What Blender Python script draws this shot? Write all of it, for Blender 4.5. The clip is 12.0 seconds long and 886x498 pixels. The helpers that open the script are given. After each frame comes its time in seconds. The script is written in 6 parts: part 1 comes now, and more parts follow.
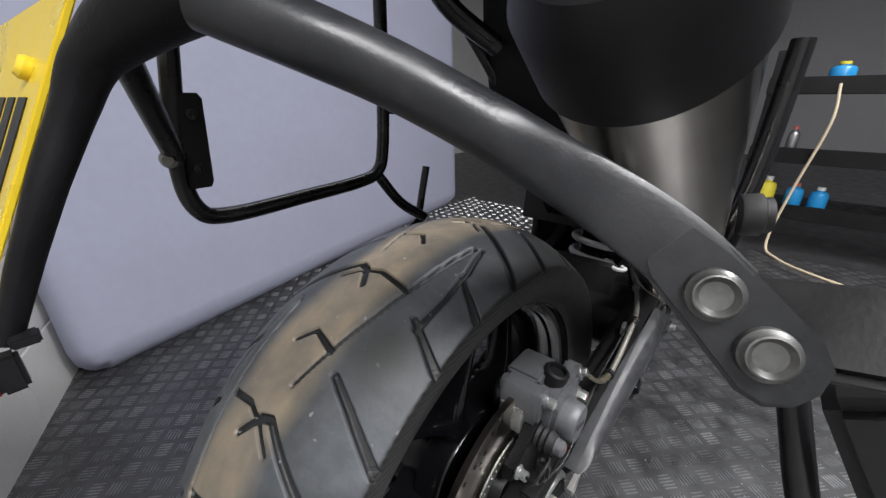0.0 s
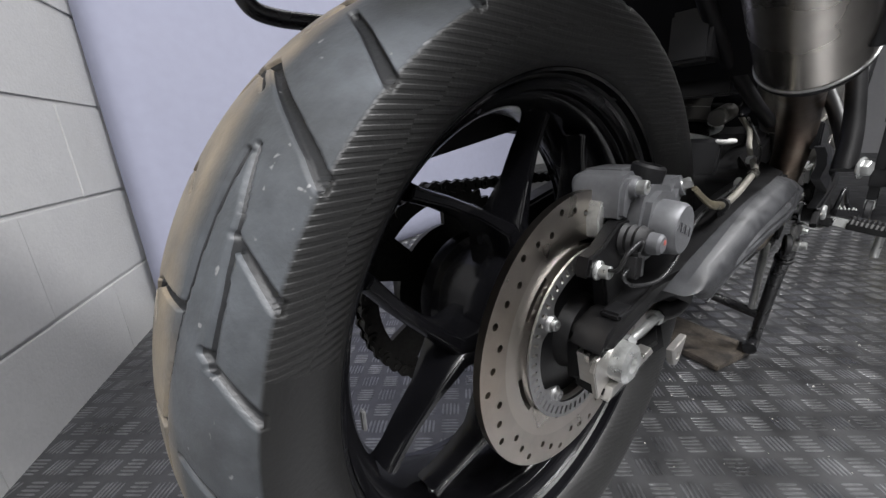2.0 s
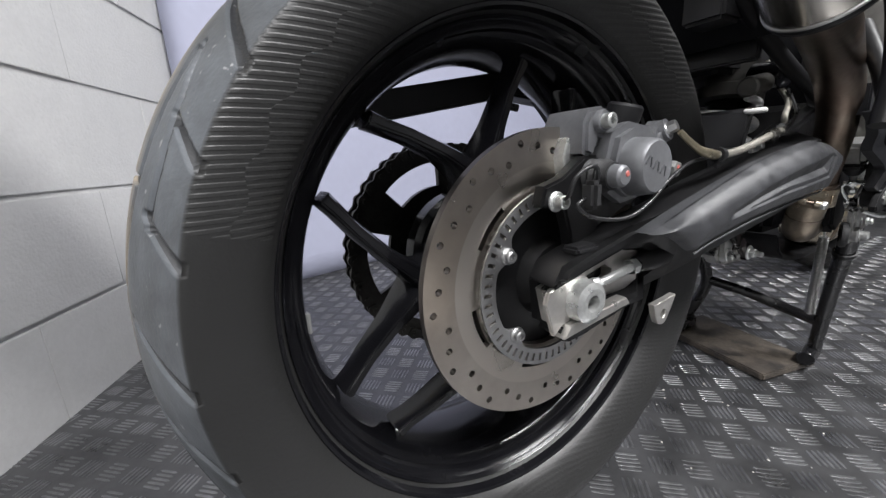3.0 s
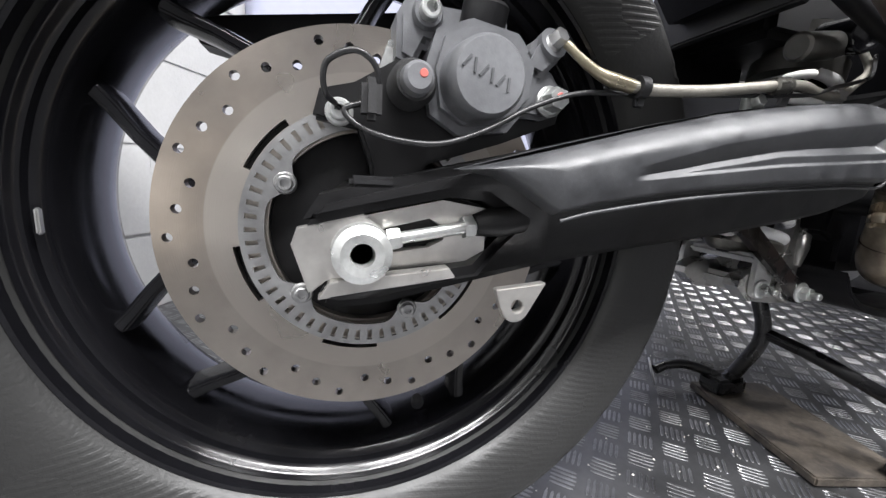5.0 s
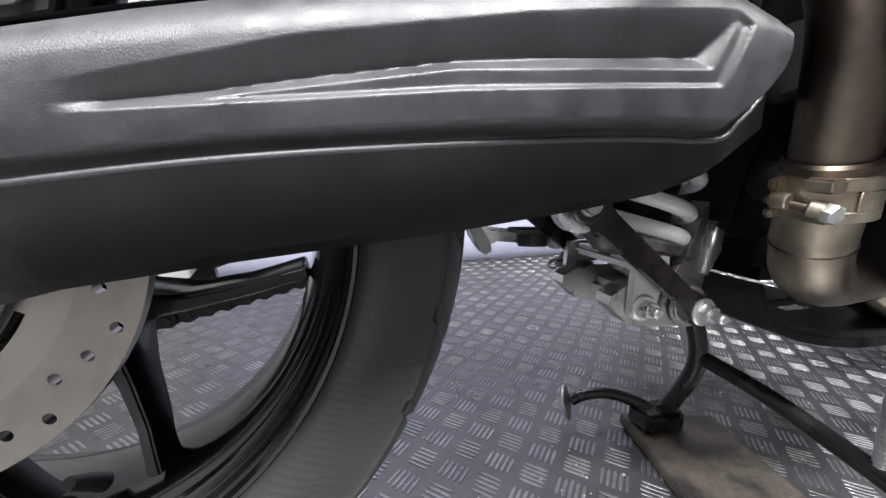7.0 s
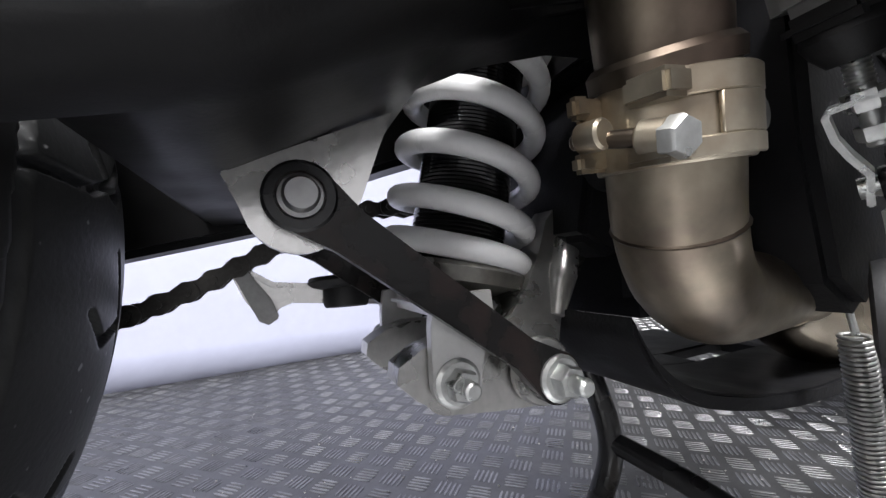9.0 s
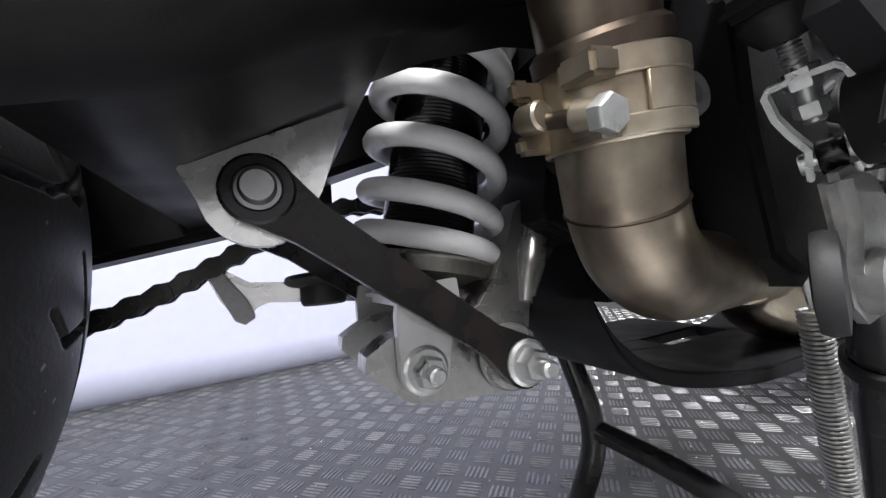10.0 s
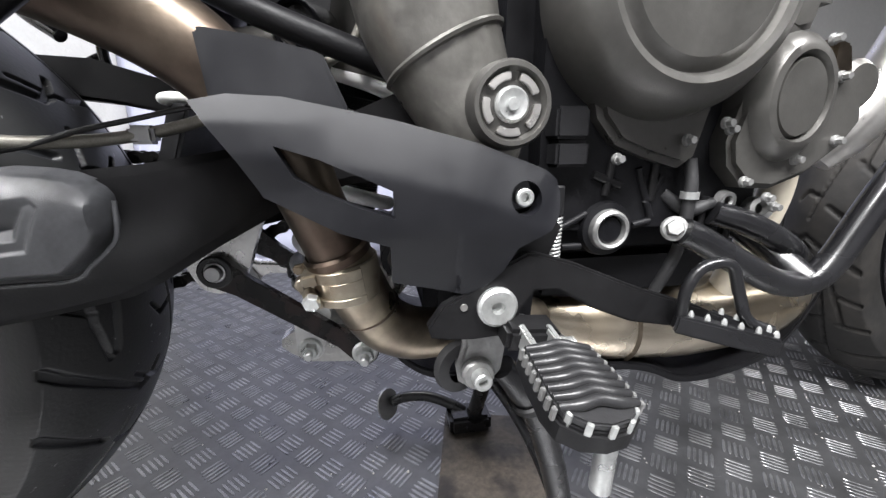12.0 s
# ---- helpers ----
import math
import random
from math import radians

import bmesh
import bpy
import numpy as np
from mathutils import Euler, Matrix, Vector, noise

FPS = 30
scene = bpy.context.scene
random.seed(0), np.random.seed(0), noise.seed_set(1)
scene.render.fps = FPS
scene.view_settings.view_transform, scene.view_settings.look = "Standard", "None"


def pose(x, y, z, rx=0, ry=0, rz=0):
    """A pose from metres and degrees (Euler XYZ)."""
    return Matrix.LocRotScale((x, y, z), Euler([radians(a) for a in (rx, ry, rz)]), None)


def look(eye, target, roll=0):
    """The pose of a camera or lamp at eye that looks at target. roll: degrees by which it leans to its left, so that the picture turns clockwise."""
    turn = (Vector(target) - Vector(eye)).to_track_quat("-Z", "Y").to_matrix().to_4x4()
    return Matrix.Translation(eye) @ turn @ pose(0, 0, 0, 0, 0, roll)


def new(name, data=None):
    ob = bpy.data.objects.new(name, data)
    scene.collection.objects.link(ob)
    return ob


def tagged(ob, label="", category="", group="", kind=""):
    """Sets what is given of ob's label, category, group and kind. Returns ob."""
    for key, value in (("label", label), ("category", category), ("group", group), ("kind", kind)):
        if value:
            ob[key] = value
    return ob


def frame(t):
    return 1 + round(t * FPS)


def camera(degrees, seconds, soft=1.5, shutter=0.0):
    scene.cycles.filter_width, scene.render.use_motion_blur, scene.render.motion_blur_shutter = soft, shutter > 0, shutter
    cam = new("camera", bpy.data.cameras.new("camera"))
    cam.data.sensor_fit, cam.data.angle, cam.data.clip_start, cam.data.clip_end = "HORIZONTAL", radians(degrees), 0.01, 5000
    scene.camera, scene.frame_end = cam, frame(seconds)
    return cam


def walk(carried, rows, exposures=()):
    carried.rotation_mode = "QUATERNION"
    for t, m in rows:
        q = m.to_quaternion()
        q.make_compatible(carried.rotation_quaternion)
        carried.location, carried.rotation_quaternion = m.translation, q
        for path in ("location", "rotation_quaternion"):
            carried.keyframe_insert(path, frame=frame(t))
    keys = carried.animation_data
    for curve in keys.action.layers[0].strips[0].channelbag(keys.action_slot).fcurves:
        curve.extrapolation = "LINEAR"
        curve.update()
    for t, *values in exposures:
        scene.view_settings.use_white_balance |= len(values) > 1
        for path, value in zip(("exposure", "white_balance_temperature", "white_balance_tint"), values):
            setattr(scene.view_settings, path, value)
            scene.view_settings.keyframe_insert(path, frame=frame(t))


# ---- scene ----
cam = camera(99.0, 12.0, soft=1.4)
# seconds, eye, target, roll
PATH = [
    (0, (-0.2662, -0.2224, 0.7058), (0.4475, 0.3714, 0.3343), -0.04),
    (0.5, (-0.2748, -0.2353, 0.6446), (0.4057, 0.4073, 0.2923), -1.78),
    (1, (-0.2775, -0.2251, 0.5776), (0.3925, 0.4350, 0.2380), -1.68),
    (1.5, (-0.2792, -0.2269, 0.5172), (0.3673, 0.4693, 0.2052), -2.89),
    (2, (-0.2706, -0.2416, 0.4711), (0.3343, 0.4997, 0.1801), -3.22),
    (2.5, (-0.2569, -0.2802, 0.4392), (0.2935, 0.5100, 0.1698), -3.51),
    (4.5, (-0.0836, -0.3230, 0.3340), (0.2490, 0.6058, 0.1706), 1.72),
    (5, (-0.0243, -0.3312, 0.3367), (0.2594, 0.6108, 0.1574), 2.94),
    (5.5, (0.0453, -0.3338, 0.3472), (0.2858, 0.6148, 0.1411), 3.14),
    (6, (0.1041, -0.3177, 0.3654), (0.3197, 0.6285, 0.1241), 3.12),
    (6.5, (0.1589, -0.2963, 0.3502), (0.3741, 0.6510, 0.1133), 3.24),
    (7, (0.2019, -0.2779, 0.3278), (0.4557, 0.6735, 0.1536), 1.83),
    (7.5, (0.2759, -0.2482, 0.3087), (0.5468, 0.7067, 0.1869), 1.05),
    (9.5, (0.3585, -0.1994, 0.2843), (0.7744, 0.7073, 0.3540), -3.71),
    (10, (0.3653, -0.2088, 0.2809), (0.7723, 0.7030, 0.3367), -4.63),
    (10.5, (0.3781, -0.2478, 0.2928), (0.7687, 0.6727, 0.2851), -4.25),
    (11, (0.3991, -0.2881, 0.3311), (0.7462, 0.6430, 0.2185), -2.87),
    (11.5, (0.4210, -0.3450, 0.3801), (0.6828, 0.5962, 0.1663), -2.70),
    (12, (0.4879, -0.3661, 0.4082), (0.6559, 0.5860, 0.1528), -0.42),
]
walk(cam, [(t, look(eye, target, roll)) for t, eye, target, roll in PATH],
     exposures=[(0.0, 0.25), (1.5, 0.45), (2.5, 0.75), (4.5, 1.36), (5.5, 1.56), (7.5, 1.82), (9.5, 1.76), (11.0, 1.9), (12.0, 1.64)])

# ---- light: a closed workshop under ceiling battens and added fill ----
world = bpy.data.worlds.new("workshop_air")
scene.world = world
world.use_nodes = True
world.node_tree.nodes["Background"].inputs[0].default_value = (0.6, 0.65, 0.75, 1)
world.node_tree.nodes["Background"].inputs[1].default_value = 0.02


def batten_or_fill_lamp(x, y, z, length, width, watts, rz=0.0):
    data = bpy.data.lights.new("batten_or_fill_lamp", "AREA")
    data.shape, data.size, data.size_y, data.energy = "RECTANGLE", length, width, watts
    data.color = (0.985, 0.98, 0.992)
    lamp = new("batten_or_fill_lamp", data)
    lamp.matrix_world = pose(x, y, z, 0, 0, rz)
    return lamp


# the 9 and 4 W lamps are added fill, not known fittings
for bx, by, bw in ((-0.6, -1.4, 74), (1.25, -1.35, 74), (0.7, 0.75, 9), (3.6, -1.4, 4)):
    batten_or_fill_lamp(bx, by, 2.53, 1.5, 0.45, bw)


# ---- materials ----
def mat(name, base, rough=0.5, metal=0.0, var=0.12, scale=30.0, bump=0.0, bump_scale=200.0, coat=0.0,
        rough_var=0.1, tint=None, tint_amount=0.0, tint_scale=6.0, island=0.0, spec=0.5, world=False):
    """A principled surface: colour mottled at two scales, roughness mottled, fine relief."""
    m = bpy.data.materials.new(name)
    m.use_nodes = True
    nt = m.node_tree
    n, l = nt.nodes, nt.links
    bs = n["Principled BSDF"]
    tc = n.new("ShaderNodeTexCoord")
    where = n.new("ShaderNodeNewGeometry").outputs["Position"] if world else tc.outputs["Object"]

    def noise_tex(s, detail=4.0):
        t = n.new("ShaderNodeTexNoise")
        t.inputs["Scale"].default_value = s
        t.inputs["Detail"].default_value = detail
        l.new(where, t.inputs["Vector"])
        return t

    fine, coarse = noise_tex(scale * 6), noise_tex(scale)
    add = n.new("ShaderNodeMath")
    add.operation = "ADD"
    l.new(fine.outputs["Fac"], add.inputs[0])
    l.new(coarse.outputs["Fac"], add.inputs[1])
    mr = n.new("ShaderNodeMapRange")
    mr.inputs["From Min"].default_value, mr.inputs["From Max"].default_value = 0.6, 1.4
    mr.inputs["To Min"].default_value, mr.inputs["To Max"].default_value = 1 - var, 1 + var
    l.new(add.outputs[0], mr.inputs["Value"])
    mul = n.new("ShaderNodeVectorMath")
    mul.operation = "SCALE"
    rgb = n.new("ShaderNodeRGB")
    rgb.outputs[0].default_value = (*base, 1)
    col = rgb.outputs[0]
    if tint is not None:
        tn = noise_tex(tint_scale, 6.0)
        ramp = n.new("ShaderNodeMapRange")
        ramp.inputs["From Min"].default_value, ramp.inputs["From Max"].default_value = 0.45, 0.62
        ramp.inputs["To Max"].default_value = tint_amount
        l.new(tn.outputs["Fac"], ramp.inputs["Value"])
        mix = n.new("ShaderNodeMix")
        mix.data_type = "RGBA"
        mix.inputs["B"].default_value = (*tint, 1)
        mix.inputs[7].default_value = (*tint, 1)
        l.new(ramp.outputs[0], mix.inputs[0])
        l.new(col, mix.inputs[6])
        col = mix.outputs[2]
    l.new(col, mul.inputs[0])
    fac = mr.outputs[0]
    if island:
        oi = n.new("ShaderNodeObjectInfo")
        r2 = n.new("ShaderNodeMapRange")
        r2.inputs["To Min"].default_value, r2.inputs["To Max"].default_value = 1 - island, 1 + island
        l.new(oi.outputs["Random"], r2.inputs["Value"])
        m2 = n.new("ShaderNodeMath")
        m2.operation = "MULTIPLY"
        l.new(fac, m2.inputs[0])
        l.new(r2.outputs[0], m2.inputs[1])
        fac = m2.outputs[0]
    l.new(fac, mul.inputs["Scale"])
    l.new(mul.outputs[0], bs.inputs["Base Color"])
    rr = n.new("ShaderNodeMapRange")
    rr.inputs["From Min"].default_value, rr.inputs["From Max"].default_value = 0.3, 0.7
    rr.inputs["To Min"].default_value, rr.inputs["To Max"].default_value = max(rough - rough_var, 0.02), min(rough + rough_var, 1)
    l.new(coarse.outputs["Fac"], rr.inputs["Value"])
    l.new(rr.outputs[0], bs.inputs["Roughness"])
    bs.inputs["Metallic"].default_value = metal
    bs.inputs["Specular IOR Level"].default_value = spec
    bs.inputs["Coat Weight"].default_value = coat
    bs.inputs["Coat Roughness"].default_value = 0.12
    if bump:
        bt = noise_tex(bump_scale, 3.0)
        bn = n.new("ShaderNodeBump")
        bn.inputs["Strength"].default_value = 1.0
        bn.inputs["Distance"].default_value = bump
        l.new(bt.outputs["Fac"], bn.inputs["Height"])
        l.new(bn.outputs[0], bs.inputs["Normal"])
    return m


M = {}
M["black_gloss"] = mat("black_gloss_paint", (0.005, 0.005, 0.006), 0.18, 0, 0.2, 20, 0.00004, 400, coat=0.12, spec=0.35)
M["black_satin"] = mat("black_satin_paint", (0.0058, 0.0057, 0.0062), 0.44, 0, 0.35, 25, 0.00008, 500, spec=0.28)
M["black_tube"] = mat("black_powder_coat", (0.009, 0.009, 0.010), 0.26, 0, 0.25, 20, 0.00008, 700, coat=0.1, spec=0.45)
M["black_plastic"] = mat("black_plastic", (0.008, 0.008, 0.009), 0.5, 0, 0.15, 25, 0.00012, 1200, spec=0.35)
M["grey_plastic"] = mat("textured_grey_plastic", (0.0055, 0.0057, 0.0075), 0.46, 0, 0.12, 30, 0.00005, 3200, spec=0.42)
M["cover"] = mat("swingarm_cover_plastic", (0.030, 0.031, 0.034), 0.45, 0.0, 0.35, 70, 0.00014, 1900, rough_var=0.12, spec=0.66)
M["rubber"] = mat("black_rubber", (0.016, 0.016, 0.017), 0.6, 0, 0.25, 25, 0.0001, 600)


def disc_material():
    """Turned steel: fine rings, a brighter unswept band inside."""
    m = mat("turned_brake_steel", (0.42, 0.385, 0.345), 0.33, 1.0, 0.12, 12, 0, 900, tint=(0.33, 0.27, 0.21), tint_amount=0.5)
    n, l = m.node_tree.nodes, m.node_tree.links
    bs = n["Principled BSDF"]
    tc = next(x for x in n if x.type == "TEX_COORD")
    mp = n.new("ShaderNodeMapping")
    mp.inputs["Location"].default_value = (0, 0, -0.303)
    l.new(tc.outputs["Object"], mp.inputs["Vector"])
    sep = n.new("ShaderNodeSeparateXYZ")
    l.new(mp.outputs[0], sep.inputs[0])
    com = n.new("ShaderNodeCombineXYZ")
    l.new(sep.outputs["X"], com.inputs[0])
    l.new(sep.outputs["Z"], com.inputs[1])
    ln = n.new("ShaderNodeVectorMath")
    ln.operation = "LENGTH"
    l.new(com.outputs[0], ln.inputs[0])
    ring = n.new("ShaderNodeTexNoise")
    ring.noise_dimensions = "1D"
    ring.inputs["Scale"].default_value = 1500
    ring.inputs["Detail"].default_value = 3
    l.new(ln.outputs["Value"], ring.inputs["W"])
    bump = n.new("ShaderNodeBump")
    bump.inputs["Distance"].default_value = 0.00006
    l.new(ring.outputs["Fac"], bump.inputs["Height"])
    l.new(bump.outputs[0], bs.inputs["Normal"])
    tangent = n.new("ShaderNodeTangent")
    tangent.direction_type, tangent.axis = "RADIAL", "Y"
    bs.inputs["Anisotropic"].default_value = 0.65
    l.new(tangent.outputs[0], bs.inputs["Tangent"])
    band = n.new("ShaderNodeMapRange")
    band.inputs["From Min"].default_value, band.inputs["From Max"].default_value = 0.0945, 0.0935
    l.new(ln.outputs["Value"], band.inputs["Value"])
    old = bs.inputs["Base Color"].links[0].from_socket
    mx = n.new("ShaderNodeMix")
    mx.data_type = "RGBA"
    mx.inputs[7].default_value = (0.48, 0.445, 0.40, 1)
    l.new(band.outputs[0], mx.inputs[0])
    l.new(old, mx.inputs[6])
    l.new(mx.outputs[2], bs.inputs["Base Color"])
    return m


M["steel_disc"] = disc_material()
M["steel_ring"] = mat("dull_steel", (0.40, 0.40, 0.40), 0.42, 1.0, 0.12, 40)
M["alu"] = mat("cast_aluminium", (0.58, 0.58, 0.57), 0.36, 0.75, 0.12, 30, 0.0001, 500)
M["alu_bright"] = mat("machined_aluminium", (0.57, 0.555, 0.53), 0.34, 0.9, 0.12, 30, 0.00005, 300)
M["zinc"] = mat("zinc_plated_steel", (0.55, 0.56, 0.55), 0.34, 0.78, 0.2, 60)
M["caliper"] = mat("grey_caliper_paint", (0.140, 0.143, 0.151), 0.42, 0.3, 0.15, 40, 0.0001, 900)
M["spring"] = mat("white_spring_coating", (0.78, 0.78, 0.78), 0.3, 0, 0.05, 30)
M["exhaust"] = mat("heat_browned_steel", (0.15, 0.124, 0.097), 0.38, 1.0, 0.25, 30, 0.00006, 300, tint=(0.105, 0.075, 0.06), tint_amount=0.9, tint_scale=12)
M["exhaust_bright"] = mat("straw_stainless_steel", (0.62, 0.55, 0.44), 0.28, 1.0, 0.12, 12, tint=(0.45, 0.34, 0.2), tint_amount=0.5, tint_scale=7)
M["can"] = mat("brushed_dark_stainless", (0.36, 0.34, 0.31), 0.24, 1.0, 0.15, 10)
M["engine"] = mat("dark_magnesium_paint", (0.098, 0.095, 0.089), 0.37, 0.6, 0.12, 30, 0.00008, 900)
M["engine_black"] = mat("black_engine_casting", (0.005, 0.005, 0.006), 0.5, 0, 0.3, 30, 0.0002, 500, spec=0.22)
M["floor"] = mat("worn_tread_plate", (0.120, 0.121, 0.125), 0.40, 0.82, 0.18, 14, 0.00012, 350, tint=(0.085, 0.085, 0.087), tint_amount=0.5, tint_scale=9, spec=0.6)
M["tread"] = mat("worn_tread_bar", (0.28, 0.282, 0.288), 0.35, 0.9, 0.4, 14, 0.0001, 500, tint=(0.16, 0.16, 0.165), tint_amount=0.6, tint_scale=5, world=True)
M["block"] = mat("painted_concrete_block", (0.56, 0.56, 0.555), 0.5, 0, 0.06, 20, 0.0011, 170, island=0.015, world=True)
M["mortar"] = mat("painted_mortar", (0.55, 0.55, 0.545), 0.7, 0, 0.08, 30, 0.001, 120)
M["mat_cloth"] = mat("lavender_grey_cloth", (0.35, 0.362, 0.465), 0.75, 0, 0.04, 6, 0.0002, 1500)
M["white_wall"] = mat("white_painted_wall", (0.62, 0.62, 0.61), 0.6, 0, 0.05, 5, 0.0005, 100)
# walls and ceiling toned down in colour to cut bounce light
M["white"] = mat("low_bounce_grey", (0.30, 0.30, 0.31), 0.6, 0, 0.05, 5, 0.0005, 100)
M["wood"] = mat("oil_stained_board", (0.052, 0.043, 0.034), 0.6, 0, 0.6, 30, 0.0007, 160, tint=(0.012, 0.010, 0.009), tint_amount=0.95, tint_scale=24)
M["yellow"] = mat("yellow_reflective_plate", (0.80, 0.58, 0.03), 0.3, 0, 0.04, 20)
M["red"] = mat("red_paint_dot", (0.5, 0.13, 0.11), 0.4)
M["blue"] = mat("blue_plastic", (0.02, 0.25, 0.55), 0.35)
M["cream"] = mat("cream_cable", (0.6, 0.5, 0.35), 0.5)
M["clear_white"] = mat("white_bottle_plastic", (0.75, 0.75, 0.72), 0.4)
M["yellow_label"] = mat("yellow_label", (0.7, 0.6, 0.05), 0.5)
M["groove_dark"] = mat("dark_recess", (0.006, 0.006, 0.006), 0.8)
M["chain"] = mat("oily_dark_chain", (0.05, 0.048, 0.045), 0.38, 0.8, 0.4, 60)
M["rubber_sheen"] = mat("worn_glossy_rubber", (0.018, 0.018, 0.019), 0.32, 0, 0.25, 40, 0.00008, 700)
M["alu_dull"] = mat("dull_cast_aluminium", (0.30, 0.30, 0.295), 0.40, 0.7, 0.2, 40, 0.0002, 400)
M["grit"] = mat("pale_grit", (0.6, 0.58, 0.54), 0.4, 0.2, 0.4, 300)
M["worn_black"] = mat("worn_satin_black", (0.019, 0.020, 0.0225), 0.33, 0, 0.35, 30, 0.0001, 600, tint=(0.028, 0.028, 0.031), tint_amount=0.5, tint_scale=30)
M["clamp_steel"] = mat("browned_clamp_steel", (0.43, 0.385, 0.305), 0.33, 0.9, 0.2, 25, 0.00005, 300, tint=(0.22, 0.17, 0.12), tint_amount=0.8, tint_scale=28)
M["alu_shine"] = mat("bare_rolled_aluminium", (0.82, 0.81, 0.79), 0.26, 0.95, 0.15, 40, 0.00008, 250)
M["braid"] = mat("braided_steel_hose", (0.30, 0.285, 0.25), 0.45, 0.5, 0.25, 200, 0.0002, 1800)
M["elbow"] = mat("straw_browned_steel", (0.34, 0.295, 0.225), 0.36, 0.95, 0.25, 25, 0.00006, 300, tint=(0.15, 0.12, 0.095), tint_amount=0.85, tint_scale=16)
M["rod_black"] = mat("oily_black_rod", (0.005, 0.0045, 0.0045), 0.27, 0, 0.4, 60, 0.0002, 180, tint=(0.022, 0.011, 0.009), tint_amount=0.4, tint_scale=60, spec=0.35)
M["frame_cast"] = mat("streaky_frame_casting", (0.155, 0.150, 0.138), 0.35, 0.6, 0.28, 22, 0.0002, 260, rough_var=0.08)
M["worn_steel_dark"] = mat("oily_dark_steel", (0.16, 0.155, 0.14), 0.30, 0.85, 0.3, 40, 0.00006, 400)
M["brass"] = mat("dull_brass_plating", (0.30, 0.265, 0.19), 0.36, 0.8, 0.2, 60)
M["alu_cast"] = mat("shiny_cast_aluminium", (0.46, 0.455, 0.44), 0.30, 0.92, 0.15, 40, 0.00012, 350)
M["pale_header"] = mat("pale_bare_header", (0.70, 0.64, 0.52), 0.45, 0.2, 0.1, 20)
M["red_lens"] = mat("dark_red_reflector", (0.16, 0.02, 0.015), 0.25)
M["white_plastic"] = mat("white_plastic", (0.7, 0.7, 0.68), 0.4)
M["dull_bolt"] = mat("dull_rack_bolt", (0.17, 0.17, 0.165), 0.42, 0.75, 0.3, 60)
M["logo_grey"] = mat("raised_logo_grey", (0.085, 0.087, 0.092), 0.4, 0.3)


# ---- building blocks ----
def part(name, bm, material, parent=None, label="", smooth=35):
    me = bpy.data.meshes.new(name)
    bmesh.ops.recalc_face_normals(bm, faces=bm.faces)
    if smooth:
        lim = radians(smooth)
        for f in bm.faces:
            f.smooth = True
        for e in bm.edges:
            if len(e.link_faces) == 2 and e.calc_face_angle(0) > lim:
                e.smooth = False
    bm.to_mesh(me)
    bm.free()
    me.materials.append(material)
    ob = new(name, me)
    if parent is not None:
        ob.parent = parent
    if label:
        tagged(ob, label)
    return ob


def group_part(name, parent, label=""):
    ob = new(name)
    ob.parent = parent
    if label:
        tagged(ob, label)
    return ob


def thing(name, label, category, group="", kind=""):
    return tagged(new(name), label, category, group, kind)


def smooth_path(pts, per=8):
    """Catmull-Rom through the points."""
    p = [Vector(q) for q in pts]
    if len(p) == 2:
        return p
    p = [2 * p[0] - p[1]] + p + [2 * p[-1] - p[-2]]
    out = []
    for i in range(1, len(p) - 2):
        for k in range(per):
            t = k / per
            a, b, c, d = p[i - 1:i + 3]
            out.append(0.5 * (2 * b + (c - a) * t + (2 * a - 5 * b + 4 * c - d) * t * t + (3 * b - a - 3 * c + d) * t ** 3))
    out.append(p[-2])
    return out


def tube(pts, r, n=14, per=8, bm=None, caps=True):
    """A round tube along a smooth path; r a number, or a list along the points."""
    bm = bm or bmesh.new()
    n = n if n == 4 else max(n, 12)
    path = smooth_path(pts, per)
    rs = r if isinstance(r, (list, tuple)) else [r] * len(pts)
    m = len(path)
    rings, prev = [], None
    for i, p in enumerate(path):
        d = (path[min(i + 1, m - 1)] - path[max(i - 1, 0)]).normalized()
        if prev is None:
            u = d.orthogonal().normalized()
        else:
            u = (prev - d * prev.dot(d)).normalized()
        prev = u
        v = d.cross(u)
        s = i / (m - 1) * (len(rs) - 1)
        k = min(int(s), len(rs) - 2)
        rad = rs[k] + (rs[k + 1] - rs[k]) * (s - k)
        rings.append([bm.verts.new(p + (u * math.cos(2 * math.pi * j / n) + v * math.sin(2 * math.pi * j / n)) * rad) for j in range(n)])
    for a, b in zip(rings, rings[1:]):
        for j in range(n):
            bm.faces.new((a[j], a[(j + 1) % n], b[(j + 1) % n], b[j]))
    if caps:
        bm.faces.new(rings[0])
        bm.faces.new(rings[-1])
    return bm


def frame_of(axis):
    d = Vector(axis).normalized()
    u = d.orthogonal().normalized()
    return u, d.cross(u), d


def lathe(profile, centre, axis=(0, 1, 0), n=32, bm=None, close=False):
    """Turns (radius, along) pairs round the axis."""
    bm = bm or bmesh.new()
    u, v, d = frame_of(axis)
    c = Vector(centre)
    rings = []
    for r, a in profile:
        if r < 1e-6:
            rings.append([bm.verts.new(c + d * a)] * n)
        else:
            rings.append([bm.verts.new(c + d * a + (u * math.cos(2 * math.pi * j / n) + v * math.sin(2 * math.pi * j / n)) * r) for j in range(n)])
    pairs = list(zip(rings, rings[1:]))
    if close:
        pairs.append((rings[-1], rings[0]))
    for a, b in pairs:
        for j in range(n):
            q = []
            for w in (a[j], a[(j + 1) % n], b[(j + 1) % n], b[j]):
                if w not in q:
                    q.append(w)
            if len(q) > 2:
                bm.faces.new(q)
    return bm


